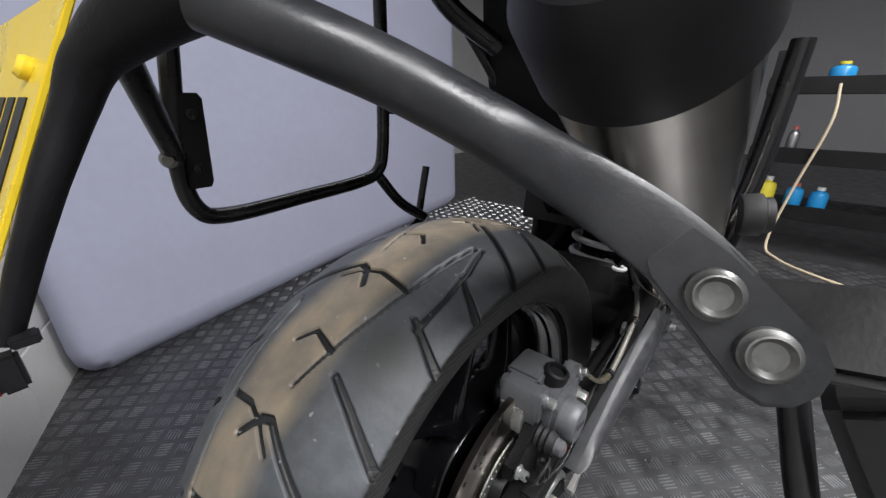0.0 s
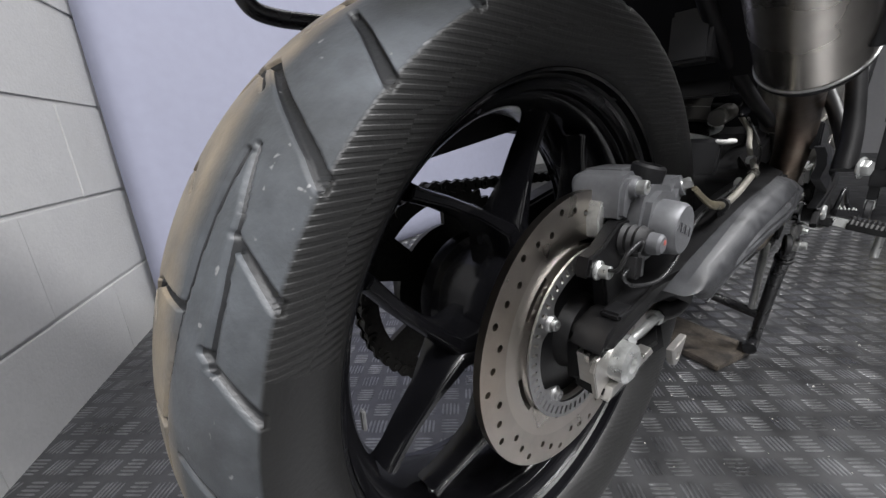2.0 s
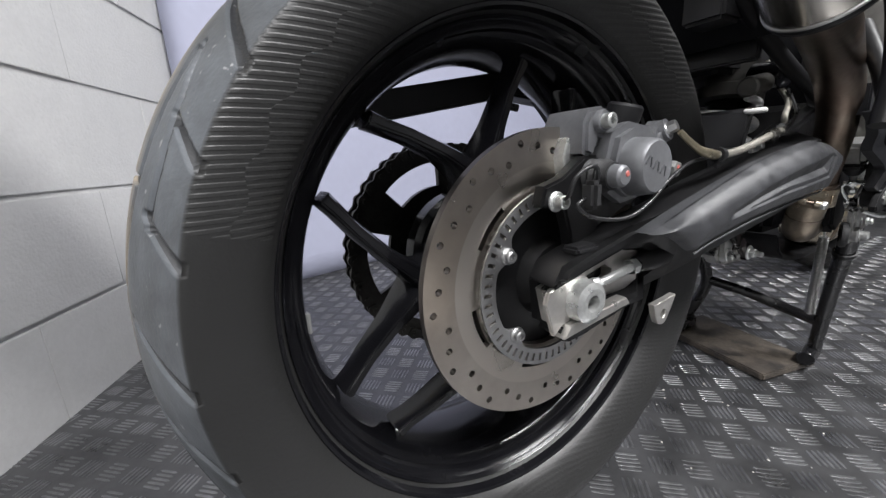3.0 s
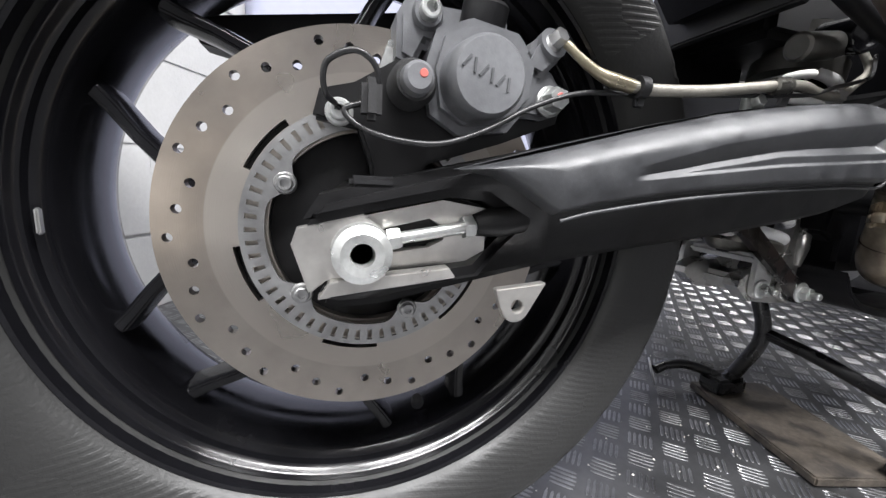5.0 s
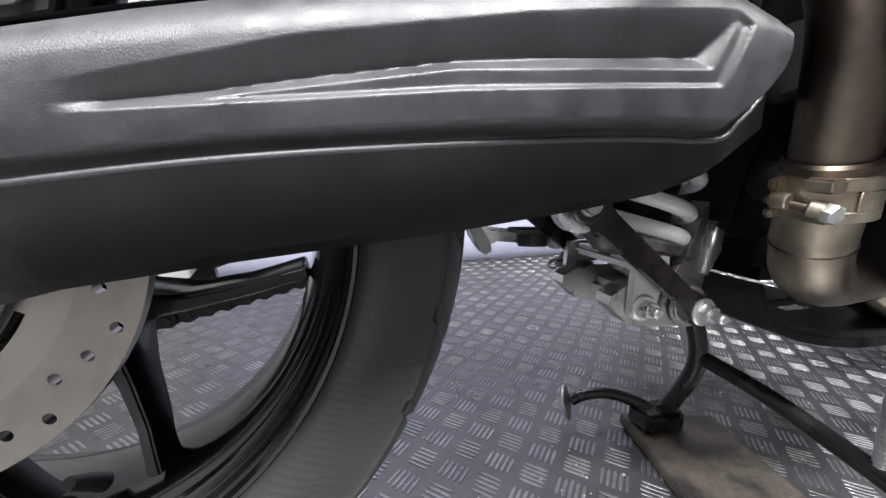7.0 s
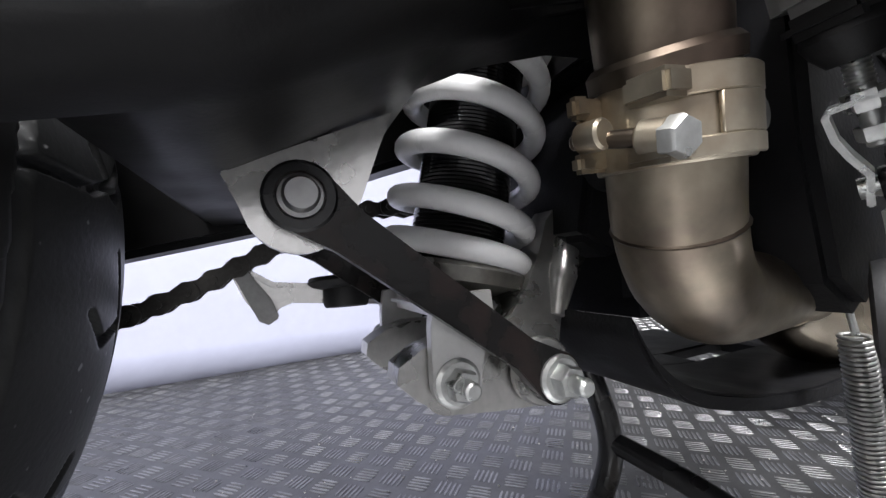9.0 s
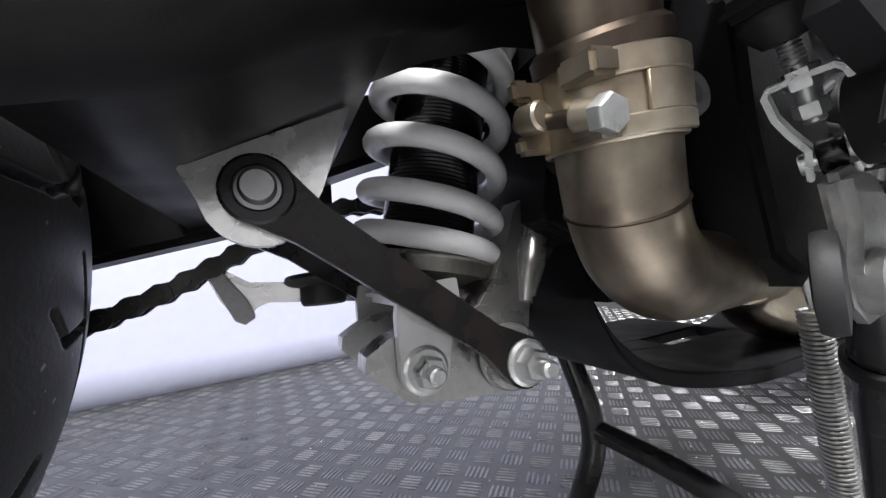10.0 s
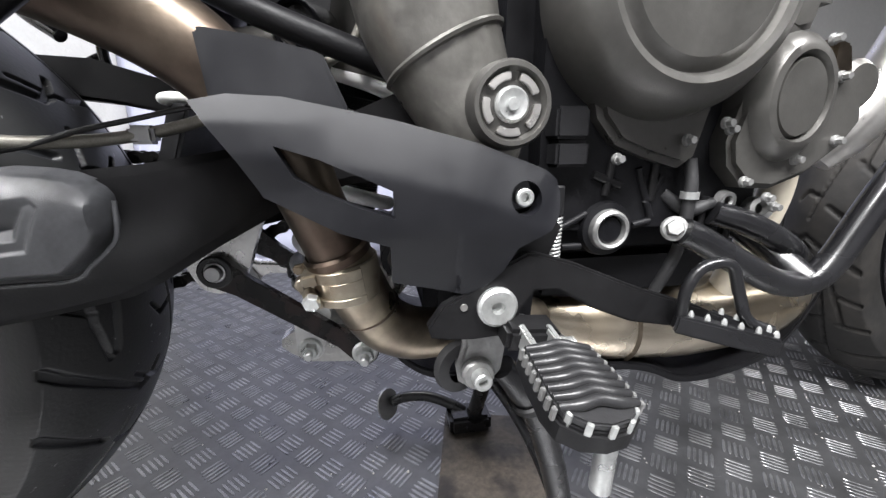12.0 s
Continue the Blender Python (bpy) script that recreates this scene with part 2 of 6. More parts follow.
def rod(p0, p1, r, n=16, bevel=0.0008, bm=None):
    p0, p1 = Vector(p0), Vector(p1)
    h = (p1 - p0).length
    b = min(bevel, r * 0.4, h * 0.4)
    return lathe([(0, 0), (r - b, 0), (r, b), (r, h - b), (r - b, h), (0, h)], p0, p1 - p0, n, bm)


def plate(outline, lo, hi, holes=(), plane="xz", bevel=0.0, bm=None):
    """A flat plate of that outline with real holes, between two depths along the plane's normal."""
    bm = bm or bmesh.new()
    made = bmesh.new()

    def put(a, b):
        return (a, lo, b) if plane == "xz" else (a, b, lo)

    edges = []
    for loop in (outline, *holes):
        vs = [made.verts.new(put(*q)) for q in loop]
        edges += [made.edges.new((vs[i], vs[(i + 1) % len(vs)])) for i in range(len(vs))]
    bmesh.ops.triangle_fill(made, use_beauty=True, use_dissolve=False, edges=edges)
    ext = bmesh.ops.extrude_face_region(made, geom=list(made.faces))
    off = Vector((0, hi - lo, 0)) if plane == "xz" else Vector((0, 0, hi - lo))
    bmesh.ops.translate(made, vec=off, verts=[g for g in ext["geom"] if isinstance(g, bmesh.types.BMVert)])
    bmesh.ops.recalc_face_normals(made, faces=made.faces)
    if bevel:
        sharp = [e for e in made.edges if len(e.link_faces) == 2 and e.calc_face_angle(0) > 1.2]
        bmesh.ops.bevel(made, geom=sharp, offset=bevel, segments=2, affect="EDGES", clamp_overlap=True)
    me = bpy.data.meshes.new("tmp")
    made.to_mesh(me)
    made.free()
    bm.from_mesh(me)
    bpy.data.meshes.remove(me)
    return bm


def circle(cx, cz, r, n=24, a0=0.0, rz=None):
    rz = rz or r
    return [(cx + r * math.cos(a0 + 2 * math.pi * i / n), cz + rz * math.sin(a0 + 2 * math.pi * i / n)) for i in range(n)]


def slab(x0, x1, y0, y1, z0, z1, bevel=0.002, bm=None, m=None):
    """A bevelled block."""
    made = bmesh.new()
    bmesh.ops.create_cube(made, size=1.0, matrix=Matrix.Translation(((x0 + x1) / 2, (y0 + y1) / 2, (z0 + z1) / 2)) @ Matrix.Diagonal((x1 - x0, y1 - y0, z1 - z0, 1)))
    if bevel:
        bmesh.ops.bevel(made, geom=list(made.edges), offset=bevel, segments=2, affect="EDGES", clamp_overlap=True)
    if m is not None:
        bmesh.ops.transform(made, matrix=m, verts=made.verts)
    if bm is None:
        return made
    me = bpy.data.meshes.new("tmp")
    made.to_mesh(me)
    made.free()
    bm.from_mesh(me)
    bpy.data.meshes.remove(me)
    return bm


def hex_bolt(p, axis, af=0.012, h=0.006, flange=0.0, stud=0.0, socket=False, bm=None):
    """A bolt head on the surface at p, with flange, stud end or socket."""
    bm = bm or bmesh.new()
    u, v, d = frame_of(axis)
    p = Vector(p)
    base = 0.0
    if flange:
        lathe([(0, 0), (flange, 0), (flange, 0.0012), (flange * 0.85, 0.0025), (0, 0.0025)], p, d, 20, bm)
        base = 0.002
    r = af / 2 / math.cos(math.pi / 6)
    if socket:
        lathe([(af / 2, base), (af / 2, base + h - 0.0008), (af / 2 - 0.0008, base + h), (af * 0.27, base + h), (af * 0.25, base + h * 0.4), (0, base + h * 0.4)], p, d, 20, bm)
    else:
        lathe([(r, base), (r, base + h * 0.8), (r * 0.88, base + h), (0, base + h)], p, d, 6, bm)
    if stud:
        lathe([(af * 0.3, base + h), (af * 0.3, base + h + stud * 0.85), (af * 0.22, base + h + stud), (0, base + h + stud)], p, d, 14, bm)
    return bm


def spiral(p0, p1, r, turns, wire, n=10, per=24, bm=None):
    """A coil spring from p0 to p1."""
    u, v, d = frame_of(Vector(p1) - Vector(p0))
    h = (Vector(p1) - Vector(p0)).length
    k = int(turns * per)
    pts = [Vector(p0) + d * (h * i / k) + (u * math.cos(2 * math.pi * i / per) + v * math.sin(2 * math.pi * i / per)) * r for i in range(k + 1)]
    return tube(pts, wire, n, 1, bm)


def moulded(outline, holes, fn, thick, cuts=3, bm=None):
    """A sheet moulding: outline in x and z, its face at y = fn(x, z), thick behind it."""
    bm = bm or bmesh.new()
    made = bmesh.new()
    edges = []
    for loop in (outline, *holes):
        vs = [made.verts.new((a, 0, b)) for a, b in loop]
        edges += [made.edges.new((vs[i], vs[(i + 1) % len(vs)])) for i in range(len(vs))]
    bmesh.ops.triangle_fill(made, use_beauty=True, use_dissolve=False, edges=edges)
    for k in range(cuts):
        long = [e for e in made.edges if e.calc_length() > 0.0035]
        bmesh.ops.subdivide_edges(made, edges=long, cuts=1)
        bmesh.ops.triangulate(made, faces=made.faces)
    for v in made.verts:
        v.co.y = fn(v.co.x, v.co.z)
    ext = bmesh.ops.extrude_face_region(made, geom=list(made.faces))
    bmesh.ops.translate(made, vec=(0, thick, 0), verts=[g for g in ext["geom"] if isinstance(g, bmesh.types.BMVert)])
    me = bpy.data.meshes.new("tmp")
    made.to_mesh(me)
    made.free()
    bm.from_mesh(me)
    bpy.data.meshes.remove(me)
    return bm


def near_line(x, z, pts):
    """Distance of (x, z) from a polyline."""
    d = 9.0
    for (ax, az), (bx, bz) in zip(pts, pts[1:]):
        vx, vz = bx - ax, bz - az
        t = max(0, min(1, ((x - ax) * vx + (z - az) * vz) / (vx * vx + vz * vz)))
        d = min(d, math.hypot(x - ax - vx * t, z - az - vz * t))
    return d


AXLE = 0.303

def arc_pts(cx, cz, r, a0, a1, n=8):
    return [(cx + r * math.cos(radians(a0 + (a1 - a0) * i / n)), cz + r * math.sin(radians(a0 + (a1 - a0) * i / n))) for i in range(n + 1)]


# ---- the setting ----
WALL_A, WALL_B = Vector((-0.542, 0.43, 0)), Vector((-0.327, 0.95, 0))
wall_dir = (WALL_B - WALL_A).normalized()
wall_out = Vector((wall_dir.y, -wall_dir.x, 0))

floor_ob = part("floor", slab(-3.2, 6.4, -4.2, 3.2, -0.1, 0.0, 0), M["floor"], None, smooth=0)
tagged(floor_ob, "dark grey metal tread plate floor, worn and dusty", "floor", kind="structure")
# grey here limits bounce; only the back wall keeps the pale paint
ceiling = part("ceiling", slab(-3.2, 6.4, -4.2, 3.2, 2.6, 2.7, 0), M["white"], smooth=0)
tagged(ceiling, "workshop ceiling, toned grey to limit bounce light", "ceiling", kind="structure")
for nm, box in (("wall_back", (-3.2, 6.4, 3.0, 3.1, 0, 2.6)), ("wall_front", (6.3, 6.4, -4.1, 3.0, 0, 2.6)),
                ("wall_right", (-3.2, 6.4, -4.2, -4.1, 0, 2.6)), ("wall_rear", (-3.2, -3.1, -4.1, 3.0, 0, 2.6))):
    tagged(part(nm, slab(*box, 0), M["white_wall" if nm == "wall_back" else "white"], smooth=0), "plain painted workshop wall", "wall", kind="structure")

# painted block wall
m_wall = Matrix.Translation(WALL_A) @ Matrix.Rotation(math.atan2(wall_dir.y, wall_dir.x), 4, "Z")
wall_left = part("wall_left", slab(-3.0, 2.4, 0.0045, 0.12, 0, 2.6, 0, m=m_wall), M["mortar"], smooth=0)
tagged(wall_left, "painted concrete block wall in pale grey", "wall", kind="structure")
COURSE, LONG = 0.200, 0.42
block_me = None
for row in range(8):
    for i in range(-4, 5):
        x0 = i * LONG + (LONG / 2 if row % 2 else 0)
        if x0 > 2.0:
            continue
        if block_me is None:
            b = part("block", slab(0.0, LONG, 0, 0.05, 0.0038, COURSE - 0.0038, 0.0014), M["block"], wall_left)
            block_me = b.data
        else:
            b = new("block", block_me)
            b.parent = wall_left
        b.matrix_local = m_wall @ Matrix.Translation((x0 + 0.1, 0.0008 * math.sin(row * 7 + i * 3), row * COURSE - 0.023))


PLATE_TURN = radians(-43)


def bar_mesh(turned, L):
    """One raised bar with sloping sides."""
    c, si = math.cos(PLATE_TURN), math.sin(PLATE_TURN)
    vs, fs = [], []
    for zz, shrink in ((0.0, 0.0), (0.0008, 0.0005)):
        for px, py in ((-L, -0.4), (-L * 0.7, -1), (L * 0.7, -1), (L, -0.4), (L, 0.4), (L * 0.7, 1), (-L * 0.7, 1), (-L, 0.4)):
            lx = px - math.copysign(shrink, px)
            ly = py * (0.0018 - shrink)
            if turned:
                lx, ly = ly, lx
            vs.append((lx * c - ly * si, lx * si + ly * c, zz))
    for q in range(8):
        fs.append((q, (q + 1) % 8, 8 + (q + 1) % 8, 8 + q))
    fs.append(tuple(range(8, 16)))
    return vs, fs


def tread_plate():
    """Five raised bars a cell, cells turned by turns, the grid laid diagonally; the nearest stretch bar by bar, the rest joined."""
    s = 0.0411
    c, si = math.cos(PLATE_TURN), math.sin(PLATE_TURN)
    shapes, meshes = {}, {}
    vs, fs = [], []
    for i in range(-64, 65):
        for j in range(-64, 65):
            turned = (i + j) % 2
            cx, cy = 0.351 + i * s * c - j * s * si, 0.061 + i * s * si + j * s * c
            if not (-0.95 < cx < 2.05 and -0.85 < cy < 1.45):
                continue
            single = 0.30 <= cx < 0.62 and -0.10 <= cy < 0.205
            for k in range(5):
                o = (k - 2) * 0.0066
                key = (turned, abs(k - 2))
                if key not in shapes:
                    shapes[key] = bar_mesh(turned, 0.0150 - abs(k - 2) * 0.0008)
                X, Y = (o if turned else 0.0), (0.0 if turned else o)
                x, y = cx + X * c - Y * si, cy + X * si + Y * c
                sv, sf = shapes[key]
                if single:
                    if key not in meshes:
                        me = bpy.data.meshes.new("tread_bar")
                        me.from_pydata(sv, [], sf)
                        me.materials.append(M["tread"])
                        meshes[key] = me
                    ob = new("tread_bar", meshes[key])
                    ob.parent = floor_ob
                    ob.matrix_local = Matrix.Translation((x, y, 0))
                else:
                    base = len(vs)
                    vs += [(a + x, b + y, z) for a, b, z in sv]
                    fs += [tuple(q + base for q in f) for f in sf]
    me = bpy.data.meshes.new("tread_bars")
    me.from_pydata(vs, [], fs)
    me.materials.append(M["tread"])
    ob = new("tread_bars", me)
    ob.parent = floor_ob
    return tagged(ob, "raised bright bars of the tread plate", kind="stuff")


tread_plate()


# tall padded mat against the wall
def padded_mat():
    root = thing("padded_mat", "tall lavender-grey cloth covered foam mat standing beside the wall", "mat")
    bm = bmesh.new()
    L, Hh, th = 2.15, 1.9, 0.10
    nx, nz = 60, 40
    grid = {}

    def corner(u, v):
        # rounded rectangle
        r = 0.085
        x, z = u * L, v * Hh
        for cx, cz, sx, sz in ((r, r, -1, -1), (L - r, r, 1, -1)):
            if (x - cx) * sx > 0 and (z - cz) * sz > 0:
                d = math.hypot(x - cx, z - cz)
                m = max(abs(x - cx), abs(z - cz))
                if d > 0:
                    x, z = cx + (x - cx) * m / d, cz + (z - cz) * m / d
        return x, z

    for side in (0, 1):
        for i in range(nx + 1):
            for j in range(nz + 1):
                u, v = i / nx, j / nz
                x, z = corner(u, v)
                e = min(u * L, (1 - u) * L, v * Hh, (1 - v) * Hh)
                puff = (th / 2) * math.sqrt(1 - max(0.0, 1 - e / 0.05) ** 2) if e < 0.05 else th / 2
                y = puff if side else -puff
                y += 0.002 * noise.noise((x * 3, z * 3, side * 5))
                if e > 0.001:
                    y += 0.006 * noise.noise((x * 22, z * 9, 3)) * max(0, 1 - z / 0.12)
                key = (side, i, j)
                if side == 1 and e < 1e-6:
                    grid[key] = grid[(0, i, j)]
                else:
                    grid[key] = bm.verts.new((x, y, z))
        for i in range(nx):
            for j in range(nz):
                q = [grid[(side, i, j)], grid[(side, i + 1, j)], grid[(side, i + 1, j + 1)], grid[(side, i, j + 1)]]
                bm.faces.new(q if side == 0 else q[::-1])
    part("cover", bm, M["mat_cloth"], root, smooth=80)
    root.matrix_world = Matrix.Translation((-0.268, 1.035, 0.0)) @ Matrix.Rotation(radians(11), 4, "Z") @ Matrix.Rotation(radians(-2), 4, "X")
    return root


padded_mat()

# ---- the motorcycle ----
bike = thing("motorcycle", "black adventure motorcycle standing on its centre stand on tread plate", "motorcycle")


def P(name, bm, m, parent=bike, label="", smooth=35):
    return part(name, bm, M[m], parent, label, smooth)


# rear wheel
wheel = group_part("rear_wheel", bike)


PERIOD = 360.0 / 7
# cuts of the tread over one repeat: half width in mm, then (degrees, mm from the crown)
CUTS = [
    (3.4, (136.8, -4), (133.6, 8), (133.0, 17), (135.6, 36), (138.7, 58), (141.6, 76), (144.2, 88)),
    (3.4, (124.2, 39), (126.6, 58), (129.3, 75), (131.6, 88)),
    (3.2, (111.3, 57), (113.8, 74), (116.0, 88)),
    (3.0, (99.8, 59), (102.4, 75), (104.8, 88)),
    (2.0, (128.2, 16), (122.2, 24), (114.2, 34), (105.6, 41), (92.0, 45)),
    (2.2, (142.5, 50), (149.5, 59), (157.5, 63), (164, 62)),
    (2.2, (111.0, -26), (108.6, -10), (107.4, 8), (108.2, 36)),
    (2.2, (123.2, -9), (120.6, 3), (121.9, 25)),
]
T_R, T_EDGE, T_HALF = 0.296, 0.262, 0.088


def tread_depth(ang, y):
    """Depth of the cuts, 0 to 1, at angles in degrees and offsets in metres (arrays)."""
    depth = np.zeros_like(ang)
    for mirror in (1, -1):
        s = -y * mirror * 1000
        for w, *pts in CUTS:
            for step, ((a0, s0), (a1, s1)) in enumerate(zip(pts, pts[1:])):
                rel = (ang + (PERIOD / 2 if mirror < 0 else 0) - a0 + PERIOD / 2) % PERIOD - PERIOD / 2
                k = 5.0  # mm a degree
                vx, vy = (a1 - a0) * k, s1 - s0
                t = np.clip((rel * k * vx + (s - s0) * vy) / (vx * vx + vy * vy), 0, 1)
                d = np.hypot(rel * k - vx * t, s - s0 - vy * t)
                grow = w * (0.85 + 0.4 * (step + t) / (len(pts) - 1))
                depth = np.maximum(depth, np.clip((grow + 0.35 - d) / 1.1, 0, 1))
    return depth


def build_tyre(centre, R, half, n, cuts, parent, m=150, name="tyre", material="tyre"):
    wall = [(0.2035, 0.055), (0.2075, 0.062), (0.212, 0.071), (0.220, 0.0785), (0.230, 0.0835), (0.240, 0.0868), (0.249, 0.0885), (0.2565, 0.0892), (0.2605, 0.0886)]
    crown = []
    for i in range(m + 1):
        y = T_HALF * (1 - 2 * i / m)
        crown.append((T_EDGE + (T_R - T_EDGE) * (1 - (y / T_HALF) ** 2), y))
    full = np.array(wall + crown + [(r, -y) for r, y in wall[::-1]])
    k = len(full)
    a = np.arange(n) * 2 * math.pi / n
    rr = np.repeat(full[None, :, 0], n, 0)
    yy = np.repeat(full[None, :, 1], n, 0)
    aa = np.repeat(a[:, None], k, 1)
    if cuts:
        lo, hi = len(wall), len(wall) + m + 1
        rr[:, lo:hi] -= 0.005 * tread_depth(np.degrees(aa[:, lo:hi]), yy[:, lo:hi])
    rr = 0.2015 + (rr - 0.2015) * (R - 0.2015) / (T_R - 0.2015)
    co = np.stack([centre[0] + rr * np.cos(aa), centre[1] + yy * half / T_HALF, centre[2] + rr * np.sin(aa)], 2).reshape(-1, 3)
    i, j = np.meshgrid(np.arange(n), np.arange(k - 1), indexing="ij")
    i2 = (i + 1) % n
    faces = np.stack([i * k + j, i2 * k + j, i2 * k + j + 1, i * k + j + 1], 2).reshape(-1, 4)
    me = bpy.data.meshes.new(name)
    me.from_pydata(co.tolist(), [], faces.tolist())
    me.materials.append(M[material])
    me.polygons.foreach_set("use_smooth", [True] * len(me.polygons))
    ob = new(name, me)
    ob.parent = parent
    return ob


R_OUT = 0.2865


def tyre_material():
    """Blue-black rubber, its front and cuts darkened for shade, tan dust on the crown, fine ribs and bands on the wall.
    """
    m = mat("tyre_rubber", (0.074, 0.081, 0.090), 0.45, 0, 0.42, 11, 0.00022, 350, spec=0.45, tint=(0.036, 0.038, 0.040), tint_amount=0.55, tint_scale=13)
    nt = m.node_tree
    n, l = nt.nodes, nt.links
    bs = n["Principled BSDF"]
    tc = next(x for x in n if x.type == "TEX_COORD")
    old = bs.inputs["Base Color"].links[0].from_socket
    sep = n.new("ShaderNodeSeparateXYZ")
    l.new(tc.outputs["Object"], sep.inputs[0])
    wob = n.new("ShaderNodeTexNoise")
    wob.inputs["Scale"].default_value = 9
    l.new(tc.outputs["Object"], wob.inputs["Vector"])

    def math_node(op, a, b=None):
        q = n.new("ShaderNodeMath")
        q.operation = op
        for i, v in enumerate((a, b)):
            if v is None:
                continue
            if isinstance(v, (int, float)):
                q.inputs[i].default_value = v
            else:
                l.new(v, q.inputs[i])
        return q.outputs[0]

    ay = math_node("ABSOLUTE", sep.outputs["Y"])
    ay2 = math_node("ADD", ay, math_node("MULTIPLY", math_node("SUBTRACT", wob.outputs["Fac"], 0.5), 0.022))
    dust = n.new("ShaderNodeMapRange")
    dust.inputs["From Min"].default_value, dust.inputs["From Max"].default_value = 0.036, 0.020
    l.new(ay2, dust.inputs["Value"])
    x2 = math_node("MULTIPLY", sep.outputs["X"], sep.outputs["X"])
    zc = math_node("SUBTRACT", sep.outputs["Z"], AXLE)
    rad = math_node("SQRT", math_node("ADD", x2, math_node("MULTIPLY", zc, zc)))
    rad = math_node("ADD", 0.2015, math_node("MULTIPLY", math_node("SUBTRACT", rad, 0.2015), (T_R - 0.2015) / (R_OUT - 0.2015)))
    tread_zone = n.new("ShaderNodeMapRange")
    tread_zone.inputs["From Min"].default_value, tread_zone.inputs["From Max"].default_value = 0.2612, 0.2632
    l.new(rad, tread_zone.inputs["Value"])
    mix = n.new("ShaderNodeMix")
    mix.data_type = "RGBA"
    mix.inputs[7].default_value = (0.245, 0.203, 0.148, 1)
    # tan dust fades out towards the front
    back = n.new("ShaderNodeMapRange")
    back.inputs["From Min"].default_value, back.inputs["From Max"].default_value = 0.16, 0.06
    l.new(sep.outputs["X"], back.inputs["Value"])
    patch = n.new("ShaderNodeTexNoise")
    patch.inputs["Scale"].default_value = 38
    patch.inputs["Detail"].default_value = 6
    l.new(tc.outputs["Object"], patch.inputs["Vector"])
    broken = n.new("ShaderNodeMapRange")
    broken.inputs["From Min"].default_value, broken.inputs["From Max"].default_value = 0.30, 0.62
    broken.inputs["To Min"].default_value, broken.inputs["To Max"].default_value = 0.45, 1.0
    l.new(patch.outputs["Fac"], broken.inputs["Value"])
    dusty = math_node("MULTIPLY", math_node("MULTIPLY", dust.outputs[0], broken.outputs[0]), back.outputs[0])
    l.new(math_node("MULTIPLY", dusty, tread_zone.outputs[0]), mix.inputs[0])
    # front tread darkened in colour for the shade under the swingarm
    front_shade = n.new("ShaderNodeMix")
    front_shade.data_type = "RGBA"
    front_shade.inputs[6].default_value = (0.0155, 0.016, 0.0165, 1)
    # rear-to-front mask for that shade, its edge broken by noise
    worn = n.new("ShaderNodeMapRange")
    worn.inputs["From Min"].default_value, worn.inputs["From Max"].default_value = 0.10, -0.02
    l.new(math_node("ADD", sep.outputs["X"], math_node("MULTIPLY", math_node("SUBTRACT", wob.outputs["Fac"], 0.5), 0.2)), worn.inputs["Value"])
    l.new(worn.outputs[0], front_shade.inputs[0])
    l.new(old, front_shade.inputs[7])
    side = n.new("ShaderNodeMix")
    side.data_type = "RGBA"
    side.inputs[6].default_value = (0.0155, 0.0155, 0.0153, 1)
    l.new(tread_zone.outputs[0], side.inputs[0])
    l.new(front_shade.outputs[2], side.inputs[7])
    l.new(side.outputs[2], mix.inputs[6])
    # cuts painted near-black for their shade, pale scuffs on the worn face
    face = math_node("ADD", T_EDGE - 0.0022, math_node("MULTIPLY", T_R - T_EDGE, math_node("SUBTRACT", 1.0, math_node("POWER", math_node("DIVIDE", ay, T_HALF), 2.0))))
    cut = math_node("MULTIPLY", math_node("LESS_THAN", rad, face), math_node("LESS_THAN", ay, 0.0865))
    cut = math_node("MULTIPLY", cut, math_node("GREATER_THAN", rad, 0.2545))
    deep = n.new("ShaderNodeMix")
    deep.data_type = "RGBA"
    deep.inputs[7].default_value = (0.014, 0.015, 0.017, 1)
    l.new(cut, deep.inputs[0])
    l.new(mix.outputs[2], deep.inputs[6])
    spk = n.new("ShaderNodeTexNoise")
    spk.inputs["Scale"].default_value = 130
    spk.inputs["Detail"].default_value = 2
    l.new(tc.outputs["Object"], spk.inputs["Vector"])
    dots = n.new("ShaderNodeMapRange")
    dots.inputs["From Min"].default_value, dots.inputs["From Max"].default_value = 0.71, 0.76
    l.new(spk.outputs["Fac"], dots.inputs["Value"])
    pale = n.new("ShaderNodeMix")
    pale.data_type = "RGBA"
    pale.inputs[7].default_value = (0.30, 0.30, 0.30, 1)
    l.new(math_node("MULTIPLY", math_node("MULTIPLY", dots.outputs[0], tread_zone.outputs[0]), 0.7), pale.inputs[0])
    l.new(deep.outputs[2], pale.inputs[6])
    # oily smudge on the shoulder
    spot = n.new("ShaderNodeVectorMath")
    spot.operation = "DISTANCE"
    l.new(tc.outputs["Object"], spot.inputs[0])
    spot.inputs[1].default_value = (-0.128, -0.058, 0.552)
    smudge = n.new("ShaderNodeMapRange")
    smudge.inputs["From Min"].default_value, smudge.inputs["From Max"].default_value = 0.030, 0.006
    l.new(math_node("ADD", spot.outputs["Value"], math_node("MULTIPLY", math_node("SUBTRACT", wob.outputs["Fac"], 0.5), 0.05)), smudge.inputs["Value"])
    oily = n.new("ShaderNodeMix")
    oily.data_type = "RGBA"
    oily.inputs[7].default_value = (0.030, 0.031, 0.028, 1)
    l.new(math_node("MULTIPLY", smudge.outputs[0], 0.75), oily.inputs[0])
    l.new(pale.outputs[2], oily.inputs[6])
